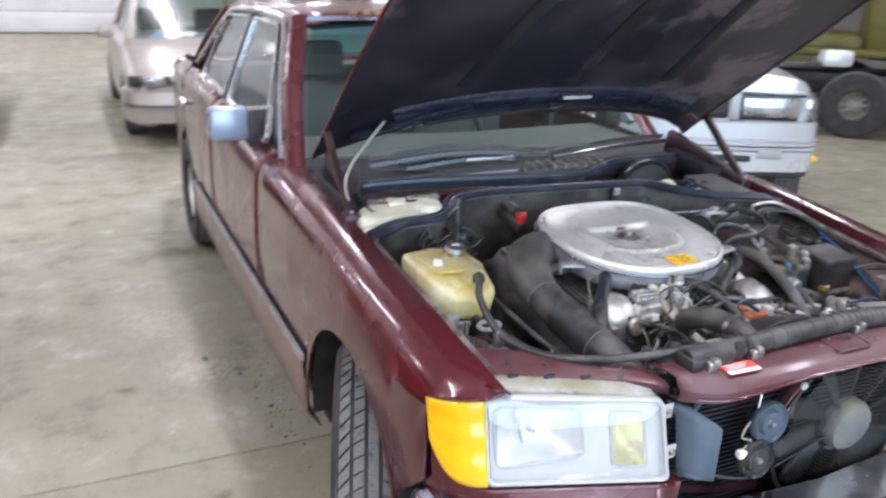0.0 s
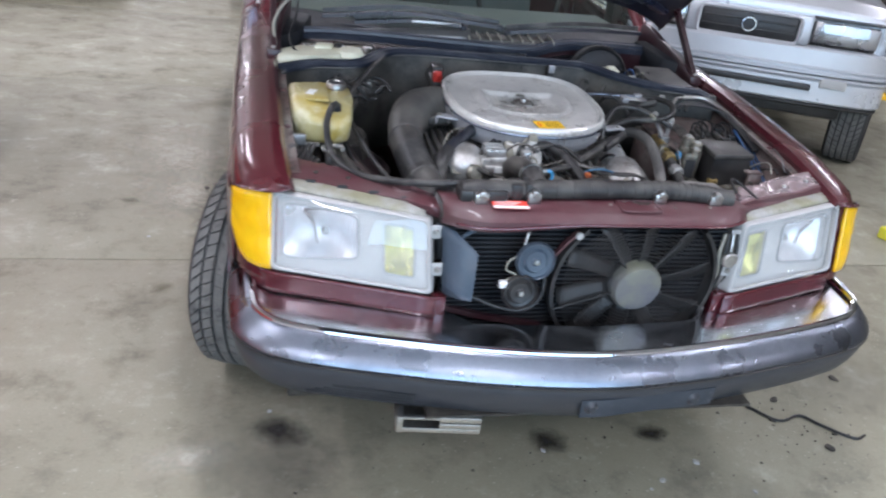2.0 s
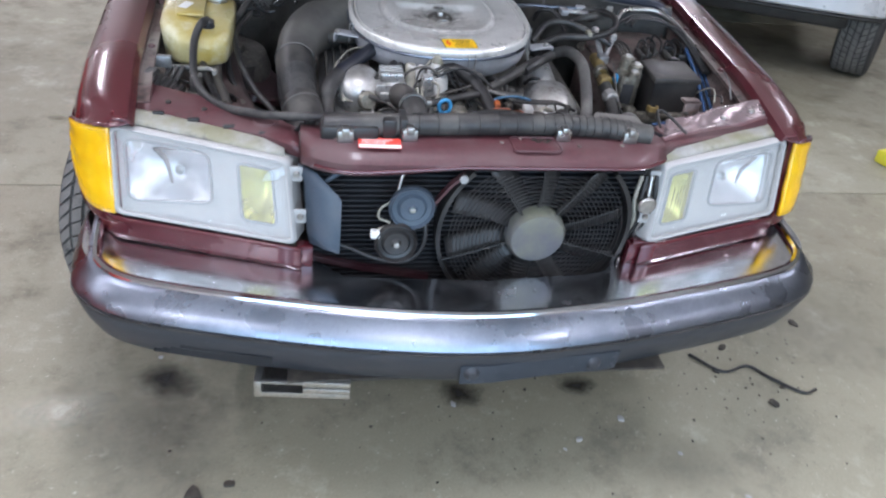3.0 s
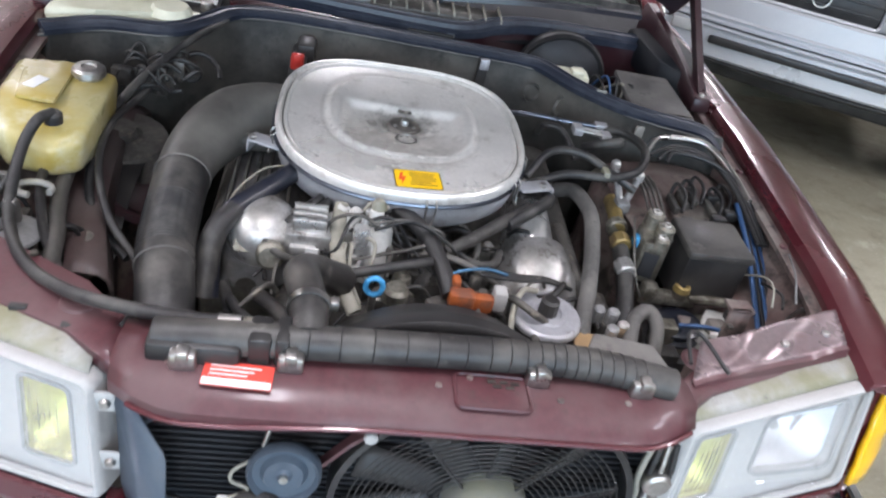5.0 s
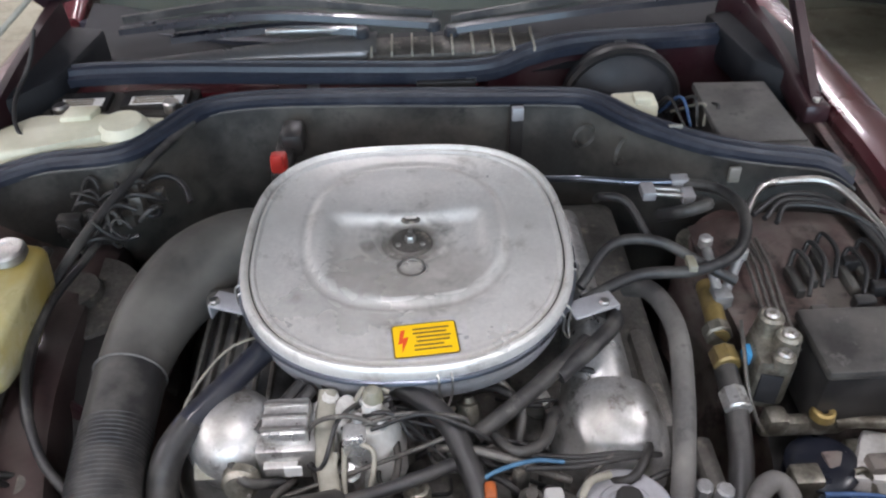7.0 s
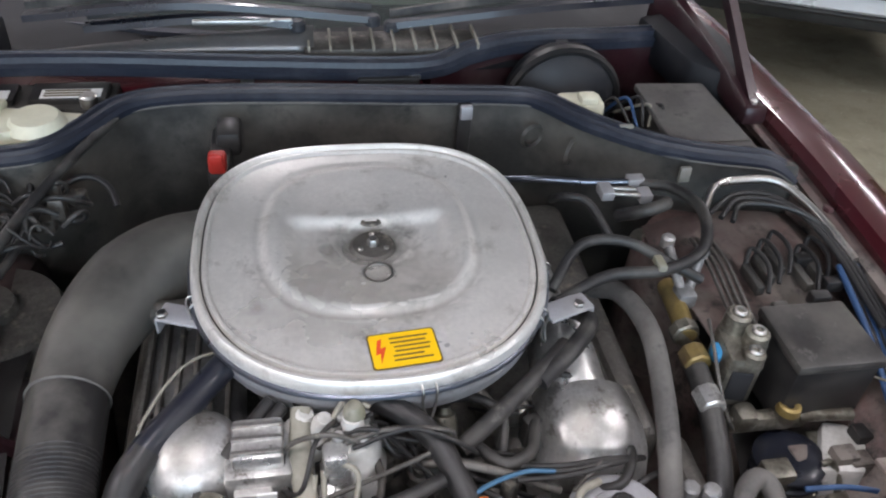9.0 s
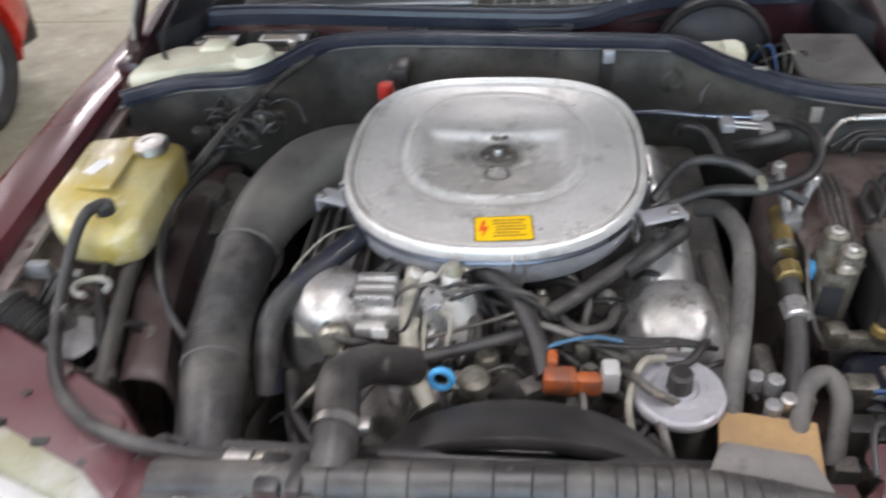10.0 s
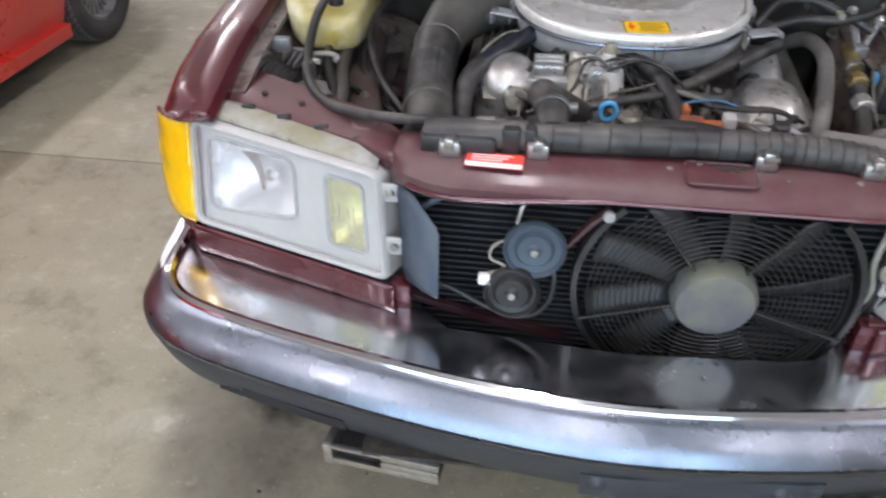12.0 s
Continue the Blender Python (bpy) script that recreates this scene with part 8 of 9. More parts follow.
def build_right_side():
    hose("coolant_hose", [(0.345, 0.655, 0.775), (0.372, 0.615, 0.80), (0.386, 0.53, 0.805), (0.372, 0.43, 0.79), (0.352, 0.34, 0.765), (0.335, 0.27, 0.73), (0.33, 0.21, 0.68)], 0.0155, "dusty_hose", label="dust-covered grey coolant hose", n=14)
    # air conditioning pipe with brass fittings and a hose tail
    ln = [(0.475, 0.66, 0.765), (0.468, 0.60, 0.77), (0.462, 0.545, 0.765)]
    part("pipe_fitting", tube(ln, 0.016, 12, 4), "brass", car, "tarnished brass pipe fitting")
    for p, rr, h, mt in (((0.462, 0.565, 0.765), 0.022, 0.02, "zinc"), ((0.459, 0.52, 0.76), 0.021, 0.03, "brass"), ((0.456, 0.455, 0.745), 0.020, 0.035, "cast")):
        part("union_nut", disc(rr, h, p, "Y", 0.003, 8), mt, car)
    hose("pipe_tail", [(0.458, 0.50, 0.755), (0.455, 0.43, 0.74), (0.445, 0.36, 0.715), (0.425, 0.29, 0.68), (0.41, 0.24, 0.64)], 0.017, "rubber", n=14)
    for a, b in (((0.478, 0.625, 0.79), (0.468, 0.685, 0.835)), ((0.492, 0.625, 0.785), (0.52, 0.665, 0.825))):
        v = part("service_valve", tube([a, ((a[0] + b[0]) / 2, (a[1] + b[1]) / 2, (a[2] + b[2]) / 2), b], 0.008, 10, 3), "cast_grey", car)
        part("valve_cap", disc(0.011, 0.02, (b[0], b[1], b[2] - 0.006), n=10), "cast", v)
    part("blue_cap", boxes(((0.482, 0.49, 0.76), (0.512, 0.515, 0.785), 0.005)), "blue_plastic", car)
    part("fitting_body", boxes(((0.468, 0.60, 0.765), (0.498, 0.635, 0.795), 0.006)), "cast_grey", car)
    # vacuum lines off the air cleaner
    hose("vacuum_hose", [(0.255, 0.60, 0.83), (0.31, 0.655, 0.865), (0.38, 0.655, 0.868), (0.445, 0.615, 0.85), (0.49, 0.60, 0.83)], 0.0085, "rubber", n=9)
    hose("vacuum_hose", [(0.255, 0.575, 0.825), (0.34, 0.605, 0.845), (0.43, 0.605, 0.85), (0.50, 0.635, 0.86), (0.535, 0.72, 0.865), (0.52, 0.80, 0.855), (0.475, 0.835, 0.845)], 0.0095, "rubber", n=9)
    part("hose_tee", boxes(((0.415, 0.596, 0.852), (0.428, 0.625, 0.864), 0.002)), "dirty_white", car)
    hose("chrome_line", [(0.215, 0.93, 0.80), (0.30, 0.875, 0.835), (0.38, 0.845, 0.845), (0.46, 0.835, 0.848)], 0.006, "chrome_worn", n=8)
    cn = part("line_connector", boxes(((0.395, 0.80, 0.835), (0.418, 0.835, 0.852), 0.003)), "pan", car, "pale line connector")
    part("line_connector", boxes(((0.46, 0.79, 0.832), (0.482, 0.82, 0.85), 0.003)), "pan", car)
    part("line_connector", boxes(((0.45, 0.828, 0.838), (0.48, 0.85, 0.856), 0.003)), "pan", car)
    for y in (0.808, 0.824):
        part("connector_tube", tube([(0.41, y, 0.846), (0.44, y - 0.006, 0.846), (0.47, y - 0.01, 0.844)], 0.005, 8, 3), "steel", cn)
    hose("chrome_line", [(0.545, 0.735, 0.85), (0.585, 0.79, 0.862), (0.63, 0.80, 0.866), (0.70, 0.79, 0.866), (0.74, 0.72, 0.85), (0.76, 0.62, 0.83)], 0.007, "steel", n=9)
    for k in range(3):
        hose("dark_line", [(0.56 + 0.015 * k, 0.74 - 0.012 * k, 0.845), (0.62, 0.775 - 0.014 * k, 0.856), (0.69 + 0.006 * k, 0.755 - 0.016 * k, 0.855), (0.735 + 0.008 * k, 0.66, 0.835), (0.745 + 0.008 * k, 0.5, 0.80)], 0.005, "black", n=7)
    hose("dark_line", [(0.33, 0.86, 0.80), (0.325, 0.80, 0.85), (0.36, 0.775, 0.855), (0.39, 0.72, 0.82)], 0.007, "rubber", n=8)
    hose("dark_line", [(0.42, 0.78, 0.82), (0.45, 0.75, 0.85), (0.49, 0.76, 0.855), (0.49, 0.80, 0.83)], 0.011, "rubber", n=9)
    # dirty cover panel with ribs on the wheel housing
    rows = []
    for y in span(0.535, 0.82, 6):
        rows.append([(x, y, 0.775 + 0.012 * math.sin((x + y) * 14) - 0.05 * max(0, 0.52 - x) * 5) for x in span(0.49, 0.76, 6)])
    cv = solid(part("housing_cover", grid(rows), "apron", car, "dirty maroon wheel housing cover"), 0.004)
    for k in range(4):
        hose("brake_line", [(0.548 + 0.011 * k, 0.75, 0.785), (0.535 + 0.011 * k, 0.66, 0.805), (0.525 + 0.011 * k, 0.56, 0.80), (0.52 + 0.012 * k, 0.49, 0.79)], 0.0035, "grime", cv, n=6)
    part("round_knob", lathe([(0, 0.012), (0.009, 0.012), (0.011, 0.004), (0.030, 0.003), (0.032, -0.004)], 22, Matrix.Translation((0.505, 0.815, 0.735))), "zinc", car)
    for k in range(5):
        x, y = 0.60 + 0.028 * k, 0.63 + 0.02 * ((k * 7) % 3)
        part("line_clamp", boxes(((x - 0.007, y - 0.03, 0.785), (x + 0.007, y + 0.03, 0.803), 0.003)), "dusty_black", cv)
        hose("line_hook", [(x, y + 0.03, 0.80), (x + 0.014, y + 0.045, 0.82), (x + 0.02, y, 0.82), (x + 0.006, y - 0.04, 0.80)], 0.004, "black", cv, n=6)
    # hydraulic unit: bright valve block, black relay box, casting, bellows
    turn = Matrix.Translation((0.520, 0.500, 0.700)) @ Matrix.Rotation(radians(-8), 4, "Z")
    vb = part("valve_block", slab([(-0.028, -0.040), (0.012, -0.046), (0.030, -0.030), (0.032, 0.030), (0.016, 0.044), (-0.018, 0.046), (-0.030, 0.028)], 0.0, 0.098, m=turn, bevel=0.010), "zinc", car, "greasy hydraulic valve block with bright plugs")
    # near-black plate laid on for the shade inside a recess
    part("block_recess", slab([(-0.020, -0.044), (0.010, -0.0485), (0.010, -0.043), (-0.020, -0.038)], 0.018, 0.076, m=turn, bevel=0.002), "dark", vb)
    for x, y, r0, z in ((-0.004, 0.026, 0.019, 0.130), (0.016, -0.004, 0.018, 0.122), (0.006, -0.032, 0.016, 0.110)):
        at = turn @ Matrix.Translation((x, y, 0))
        part("valve_head", lathe([(r0 * 1.15, 0.085), (r0, z - 0.014), (r0, z - 0.004), (r0 - 0.004, z), (0, z)], 14, at), "zinc", vb)
        part("plug", lathe([(0.0, z - 0.001), (0.0045, z - 0.001), (0.0055, z + 0.004), (0.0085, z + 0.0045), (0.0105, z + 0.002), (0.0105, z - 0.004)], 18, at), "steel", vb)
    hose("bracket_wire", [(0.487, 0.545, 0.800), (0.480, 0.50, 0.785), (0.478, 0.455, 0.755), (0.490, 0.430, 0.715), (0.505, 0.425, 0.690)], 0.003, "grime", vb, n=6)
    rb = part("relay_box", boxes(((0.572, 0.430, 0.68), (0.702, 0.55, 0.806), 0.006)), "black", car, "square black relay box")
    part("relay_lid", boxes(((0.568, 0.426, 0.794), (0.706, 0.554, 0.812), 0.006), ((0.595, 0.54, 0.785), (0.62, 0.565, 0.808), 0.003)), "dusty_black", rb)
    part("pump_casting", boxes(((0.50, 0.425, 0.67), (0.63, 0.45, 0.705), 0.012), ((0.505, 0.418, 0.68), (0.54, 0.455, 0.72), 0.012), ((0.57, 0.418, 0.68), (0.60, 0.445, 0.715), 0.010)), "zinc", car, "yellowish pump casting")
    part("pump_port", lathe([(0.006, 0.012), (0.012, 0.014), (0.016, 0.012), (0.018, 0.0)], 16, Matrix.Translation((0.585, 0.430, 0.715))), "brass", car)
    part("pump_pipe", tube([(0.61, 0.432, 0.695), (0.65, 0.428, 0.70), (0.69, 0.424, 0.70)], 0.010, 12, 4), "zinc", car)
    LEANING[0] = False
    ribs = []
    for k in range(5):
        z = 0.104 - 0.021 * k
        ribs += [(0.046, z), (0.0505, z - 0.004), (0.0505, z - 0.009), (0.044, z - 0.013), (0.043, z - 0.018)]
    part("rubber_bellows", lathe([(0.0, 0.106), (0.034, 0.108)] + ribs + [(0.05, -0.01), (0.05, -0.06)], 30, Matrix.Translation((0.570, 0.380, 0.612)) @ Matrix.Rotation(radians(-6), 4, "Y")), "wiper", car, "ribbed black rubber bellows")
    bx = part("control_box", slab([(0.585, 0.345), (0.648, 0.332), (0.702, 0.412), (0.637, 0.430)], 0.60, 0.722, bevel=0.006), "pale_body", car, "pale dusty metal box")
    part("box_strap", tube([(0.590, 0.352, 0.725), (0.602, 0.350, 0.728), (0.618, 0.340, 0.700), (0.625, 0.332, 0.64)], 0.005, 8, 4), "zinc", bx)
    part("box_screw", disc(0.008, 0.006, (0.676, 0.408, 0.726), n=8, bevel=0.002), "steel", bx)
    LEANING[0] = True
    hose("bent_hose", [(0.405, 0.20, 0.66), (0.412, 0.225, 0.72), (0.43, 0.28, 0.752), (0.462, 0.302, 0.755), (0.478, 0.275, 0.735), (0.462, 0.21, 0.68)], 0.0135, "dusty_hose", n=12)
    for k, (x, y, z) in enumerate(((0.395, 0.295, 0.745), (0.385, 0.255, 0.74), (0.405, 0.262, 0.745), (0.372, 0.305, 0.74))):
        part("union", disc(0.012, 0.03, (x, y, z - 0.02), n=8, bevel=0.003), ("cast_grey", "cast_grey", "steel", "cast_grey")[k], car)
    part("reddish_casting", boxes(((0.395, 0.30, 0.66), (0.425, 0.42, 0.70), 0.012)), "grime", car)
    for k in range(6):
        hose("blue_loom", [(0.735 + 0.007 * k, 0.62, 0.82), (0.725 + 0.009 * k, 0.50, 0.79 - 0.004 * k), (0.715 + 0.01 * k, 0.38, 0.74), (0.70 + 0.012 * k, 0.27, 0.70)], 0.0055, "blue_wire" if k % 2 == 0 else "black", n=7)
    hose("steel_rod", [(0.745, 0.33, 0.72), (0.755, 0.315, 0.78), (0.76, 0.30, 0.81)], 0.004, "steel", n=6)
    for k, (x, y) in enumerate(((0.68, 0.57), (0.72, 0.60), (0.70, 0.66))):
        part("wire_plug", boxes(((x - 0.016, y - 0.01, 0.79), (x + 0.016, y + 0.01, 0.812), 0.004)), "black", car)
    hose("mid_line", [(0.52, 0.285, 0.745), (0.57, 0.275, 0.755), (0.62, 0.262, 0.75), (0.66, 0.25, 0.73)], 0.004, "blue_wire", n=6)
    part("exhaust_shield", boxes(((0.345, 0.42, 0.60), (0.375, 0.62, 0.72), 0.012)), "grime", car)


build_bay_shell()
build_bulkhead()
build_air_cleaner()
build_duct()
build_front_frame()
build_tank()
build_engine()
build_right_side()
LEANING[0] = False


# ---- the other vehicles ----
def shell(name, parent, mat, sections, axles=(), arch=0.36, axle_z=0.31, label=""):
    """A lower body through sections of (y, half width, bottom, top, shoulder): arches are cut at the axles."""
    rows = []
    for y, hw, zb, zt, crown in sections:
        low = zb
        for c in axles:
            if abs(y - c) < arch:
                low = max(low, axle_z + math.sqrt(arch * arch - (y - c) ** 2))
        half = [(hw - 0.10, zb), (hw - 0.03, zb + 0.02), (hw, zb + 0.12), (hw + 0.008, zb + (zt - zb) * 0.55), (hw - 0.004, zb + (zt - zb) * 0.72), (hw - 0.02, zt - 0.07), (hw - 0.06, zt - 0.025), (hw - 0.13, zt - 0.005), (hw * 0.5, zt + crown * 0.7), (0.0, zt + crown)]
        half = [(x, max(z, low) if x > hw - 0.05 else z) for x, z in half]
        rows.append([(-x, y, z) for x, z in half] + [(x, y, z) for x, z in half[-2::-1]])
    return solid(part(name, grid(rows), mat, parent, label), 0.004)


def glass_house(parent, mat, base, roof, zb, zt, hw0, hw1):
    """Roof, pillars and panes between base (front, rear) and roof (front, rear) along y."""
    rows = [[(hw1 * s, y, zt + dz - 0.03 * s * s) for s in span(-1, 1, 8)] for y, dz in ((roof[0], -0.02), (roof[0] + 0.2, 0.005), ((roof[0] + roof[1]) / 2, 0.015), (roof[1] - 0.2, 0.005), (roof[1], -0.02))]
    solid(part("roof", grid(rows), mat, parent), 0.03)
    for nm, y0, y1 in (("windshield", base[0], roof[0]), ("rear_screen", base[1], roof[1])):
        g = part(nm, grid([[((hw0 + (hw1 - hw0) * t) * s * 0.94, y0 + (y1 - y0) * t + (0.12 if nm == "windshield" else -0.08) * s * s * (1 - t), zb + (zt - 0.04 - zb) * t) for s in span(-1, 1, 8)] for t in span(0, 1, 4)]), "screen", parent)
        g.visible_shadow = False
    for s in (-1, 1):
        mid = (roof[0] + roof[1]) / 2 + 0.1
        for nm, a, b in (("front_pillar", (base[0] + 0.1, zb), (roof[0], zt - 0.04)), ("middle_pillar", (mid, zb), (mid, zt - 0.03)), ("rear_pillar", (base[1] - 0.08, zb), (roof[1], zt - 0.04))):
            part(nm, sweep(bmesh.new(), [(s * hw0 * 0.96, a[0], a[1] - 0.02), (s * (hw0 * 0.4 + hw1 * 0.6), a[0] + (b[0] - a[0]) * 0.6, a[1] + (b[1] - a[1]) * 0.6), (s * hw1, b[0], b[1])], [(-0.035, -0.02), (0.035, -0.02), (0.035, 0.02), (-0.035, 0.02)]), mat, parent)
        p = part("side_window", grid([[(s * hw0 * 0.965, base[0] + 0.14, zb), (s * hw0 * 0.965, base[1] - 0.14, zb)], [(s * hw1 * 0.985, roof[0] + 0.02, zt - 0.06), (s * hw1 * 0.985, roof[1] - 0.02, zt - 0.06)]]), "screen", parent)
        p.visible_shadow = False
    part("cabin", boxes(((-hw0 + 0.12, base[0] + 0.5, zb - 0.5), (hw0 - 0.12, base[1] - 0.3, zb - 0.12), 0.05), ((-hw0 + 0.1, base[0] + 0.12, zb - 0.2), (hw0 - 0.1, base[0] + 0.5, zb - 0.01), 0.04),
                        ((-hw0 + 0.2, base[0] + 1.2, zb - 0.3), (-0.1, base[0] + 1.35, zb + 0.28), 0.05), ((0.1, base[0] + 1.2, zb - 0.3), (hw0 - 0.2, base[0] + 1.35, zb + 0.28), 0.05)), "dark_cabin", parent)


def lamp_block(parent, name, lo, hi, mat="lamp_cover", back="bowl", label=""):
    """A glazed lamp: glass shell with a bright bowl inside."""
    p = part(name, boxes((lo, hi, 0.015)), mat, parent, label)
    p.visible_shadow = False
    lo2, hi2 = Vector(lo) + Vector((0.012, 0.03, 0.012)), Vector(hi) - Vector((0.012, 0.004, 0.012))
    part("reflector", boxes((lo2, hi2, 0.012)), back, p)
    return p


def build_tan_sedan():
    c = thing("sedan", "champagne-coloured sedan with papers on the dashboard and a missing corner lamp", "car", at=(-0.13, 6.90, 0))
    secs = [(0.0, 0.70, 0.24, 0.60, 0.0), (0.05, 0.80, 0.20, 0.66, 0.01), (0.18, 0.86, 0.19, 0.70, 0.02)] + [(y, 0.885, 0.19, lerp([(0.3, 0.73), (1.35, 0.92)], y), 0.035) for y in span(0.3, 1.35, 22)] + [(1.6, 0.89, 0.19, 0.94, 0.02), (3.3, 0.89, 0.19, 0.95, 0.02), (4.1, 0.87, 0.2, 0.97, 0.02), (4.6, 0.80, 0.25, 0.93, 0.02)]
    shell("body", c, "tan", secs, (0.90,), 0.355)
    glass_house(c, "tan", (1.30, 3.9), (2.05, 3.3), 0.93, 1.40, 0.78, 0.60)
    part("bumper", sweep(bmesh.new(), smooth_line([(-0.90, 0.45, 0.42), (-0.875, 0.12, 0.42), (-0.72, -0.05, 0.42), (0, -0.11, 0.42), (0.72, -0.05, 0.42), (0.875, 0.12, 0.42), (0.90, 0.45, 0.42)], 6), [(-0.03, -0.18), (0.03, -0.16), (0.04, -0.02), (0.045, 0.0), (0.04, 0.02), (0.03, 0.12), (-0.03, 0.14)]), "tan", c)
    part("bumper_strip", sweep(bmesh.new(), smooth_line([(-0.93, 0.45, 0.42), (-0.915, 0.11, 0.42), (-0.735, -0.095, 0.42), (0, -0.157, 0.42), (0.735, -0.095, 0.42), (0.915, 0.11, 0.42), (0.93, 0.45, 0.42)], 6), [(-0.006, -0.012), (0.006, -0.012), (0.006, 0.012), (-0.006, 0.012)]), "chrome_worn", c)
    for s in (-1, 1):
        a, b = sorted((s * 0.40, s * 0.76))
        lamp_block(c, "headlight", (a, -0.045, 0.585), (b, 0.06, 0.695))
        a, b = sorted((s * 0.77, s * 0.885))
        part("corner_lamp", boxes(((a, 0.0, 0.59), (b, 0.14, 0.69), 0.015)), "black" if s < 0 else "amber", c, "empty corner lamp opening" if s < 0 else "")
        wheel(c, (s * 0.80, 0.90, 0.31), outward=s, r=0.31, w=0.195, rim_r=0.185, spokes=7)
        wheel(c, (s * 0.80, 3.55, 0.31), outward=s, r=0.31, w=0.195, rim_r=0.185, spokes=7)
        a, b = sorted((s * 0.90, s * 1.06))
        part("door_mirror", boxes(((a, 1.62, 0.93), (b, 1.74, 1.05), 0.02)), "tan", c)
    part("grille", boxes(((-0.34, -0.075, 0.56), (0.34, -0.03, 0.66), 0.01)), "black", c)
    r = random.Random(3)
    for k in range(7):
        m = Matrix.Translation((-0.45 + 0.16 * k, 1.52 + 0.05 * r.random(), 0.955 + 0.012 * k % 0.03)) @ Matrix.Rotation(r.uniform(0, 3), 4, "Z") @ Matrix.Rotation(r.uniform(-0.4, 0.4), 4, "X")
        part("paper", grid([[m @ Vector((x, y, 0.015 * math.sin(x * 22 + k) + 0.012 * math.cos(y * 31))) for x in span(-0.11, 0.11, 5)] for y in span(-0.09, 0.09, 4)]), "white_label" if k % 3 else "blue_plastic", c, "crumpled paper on the dashboard")


def build_silver_suv():
    m = Matrix.Translation((2.232, 3.052, 0.08)) @ Matrix.Rotation(radians(-28), 4, "Z")
    c = thing("suv", "silver off-road car with a black grille and ribbed bumper", "car")
    c.matrix_basis = m
    secs = [(0.02, 0.78, 0.62, 0.88, 0.0), (0.06, 0.86, 0.60, 0.95, 0.02), (0.16, 0.905, 0.58, 0.985, 0.03)] + [(y, 0.915, 0.45, lerp([(0.2, 1.0), (1.3, 1.08)], y), 0.04) for y in span(0.2, 1.3, 22)] + [(1.6, 0.92, 0.42, 1.10, 0.02), (3.6, 0.92, 0.42, 1.10, 0.02), (4.0, 0.9, 0.5, 1.08, 0.02)]
    shell("body", c, "silver", secs, (0.52,), 0.42, 0.36)
    glass_house(c, "silver", (1.0, 4.0), (1.6, 3.9), 1.09, 1.68, 0.83, 0.68)
    part("grille", boxes(((-0.30, -0.018, 0.735), (0.30, 0.06, 0.885), 0.015)), "black", c)
    part("grille_frame", sweep(bmesh.new(), [Vector((x, -0.018, 0.81 + z)) for x, z in rounded(0.315, 0.085, 0.03)] + [Vector((0.315, -0.018, 0.865))], circle(0.014, 6)), "silver", c)
    for k in range(2):
        part("grille_bar", boxes(((-0.295, -0.026, 0.775 + 0.055 * k), (0.295, -0.014, 0.787 + 0.055 * k), 0.004)), "black", c)
    part("grille_panel", boxes(((-0.385, 0.0, 0.72), (0.385, 0.055, 0.905), 0.01)), "silver", c)
    part("badge", lathe([(0.034, 0.0), (0.038, 0.008), (0.046, 0.008), (0.05, 0.0)], 28, Matrix.Translation((0, -0.028, 0.81)) @ Matrix.Rotation(radians(90), 4, "X")), "chrome", c)
    for s in (-1, 1):
        a, b = sorted((s * 0.385, s * 0.80))
        lamp_block(c, "headlight", (a, -0.025, 0.735), (b, 0.12, 0.895), label="large clear rectangular headlight")
        part("hood_gap", boxes(((a, -0.028, 0.897), (b, 0.10, 0.912), 0.003)), "black", c)
        part("lamp_trim", boxes(((a - 0.004, -0.034, 0.722), (b + 0.004, 0.0, 0.735), 0.004)), "lens_rim", c)
        a, b = sorted((s * 0.81, s * 0.905))
        lamp_block(c, "corner_lamp", (a, 0.02, 0.74), (b, 0.26, 0.89))
        wheel(c, (s * 0.88, 0.50, 0.30), steer=-14, outward=s, r=0.38, w=0.235, rim_r=0.21, spokes=5)
        wheel(c, (s * 0.82, 3.2, 0.30), outward=s, r=0.38, w=0.235, rim_r=0.21, spokes=5)
        a, b = sorted((s * 1.0, s * 1.22))
        part("door_mirror", boxes(((a + s * 0.11, 0.60, 1.05), (b + s * 0.11, 0.74, 1.17), 0.03)), "silver", c)
        part("mirror_arm", boxes(((min(s * 0.80, s * 1.13), 0.66, 1.03), (max(s * 0.80, s * 1.13), 0.70, 1.075), 0.01)), "black", c)
        arch = [(s * 0.935, 0.52 + 0.44 * math.cos(a), 0.36 + 0.44 * math.sin(a)) for a in [radians(k) for k in range(0, 151, 10)]]
        part("arch_flare", sweep(bmesh.new(), arch, [(-0.03, -0.02), (0.03, -0.02), (0.03, 0.02), (-0.03, 0.02)]), "silver", c)
        a, b = sorted((s * 0.885, s * 0.952))
        part("side_marker", boxes(((a, 0.01, 0.462), (b, 0.075, 0.505), 0.008)), "amber", c, "small amber marker")
        a, b = sorted((s * 0.5, s * 0.66))
        part("fog_lamp", boxes(((a, -0.135, 0.50), (b, -0.10, 0.56), 0.01)), "bezel", c)
    plan = smooth_line([(-0.945, 0.42, 0), (-0.93, 0.10, 0), (-0.84, -0.06, 0), (-0.45, -0.125, 0), (0, -0.14, 0), (0.45, -0.125, 0), (0.84, -0.06, 0), (0.93, 0.10, 0), (0.945, 0.42, 0)], 6)
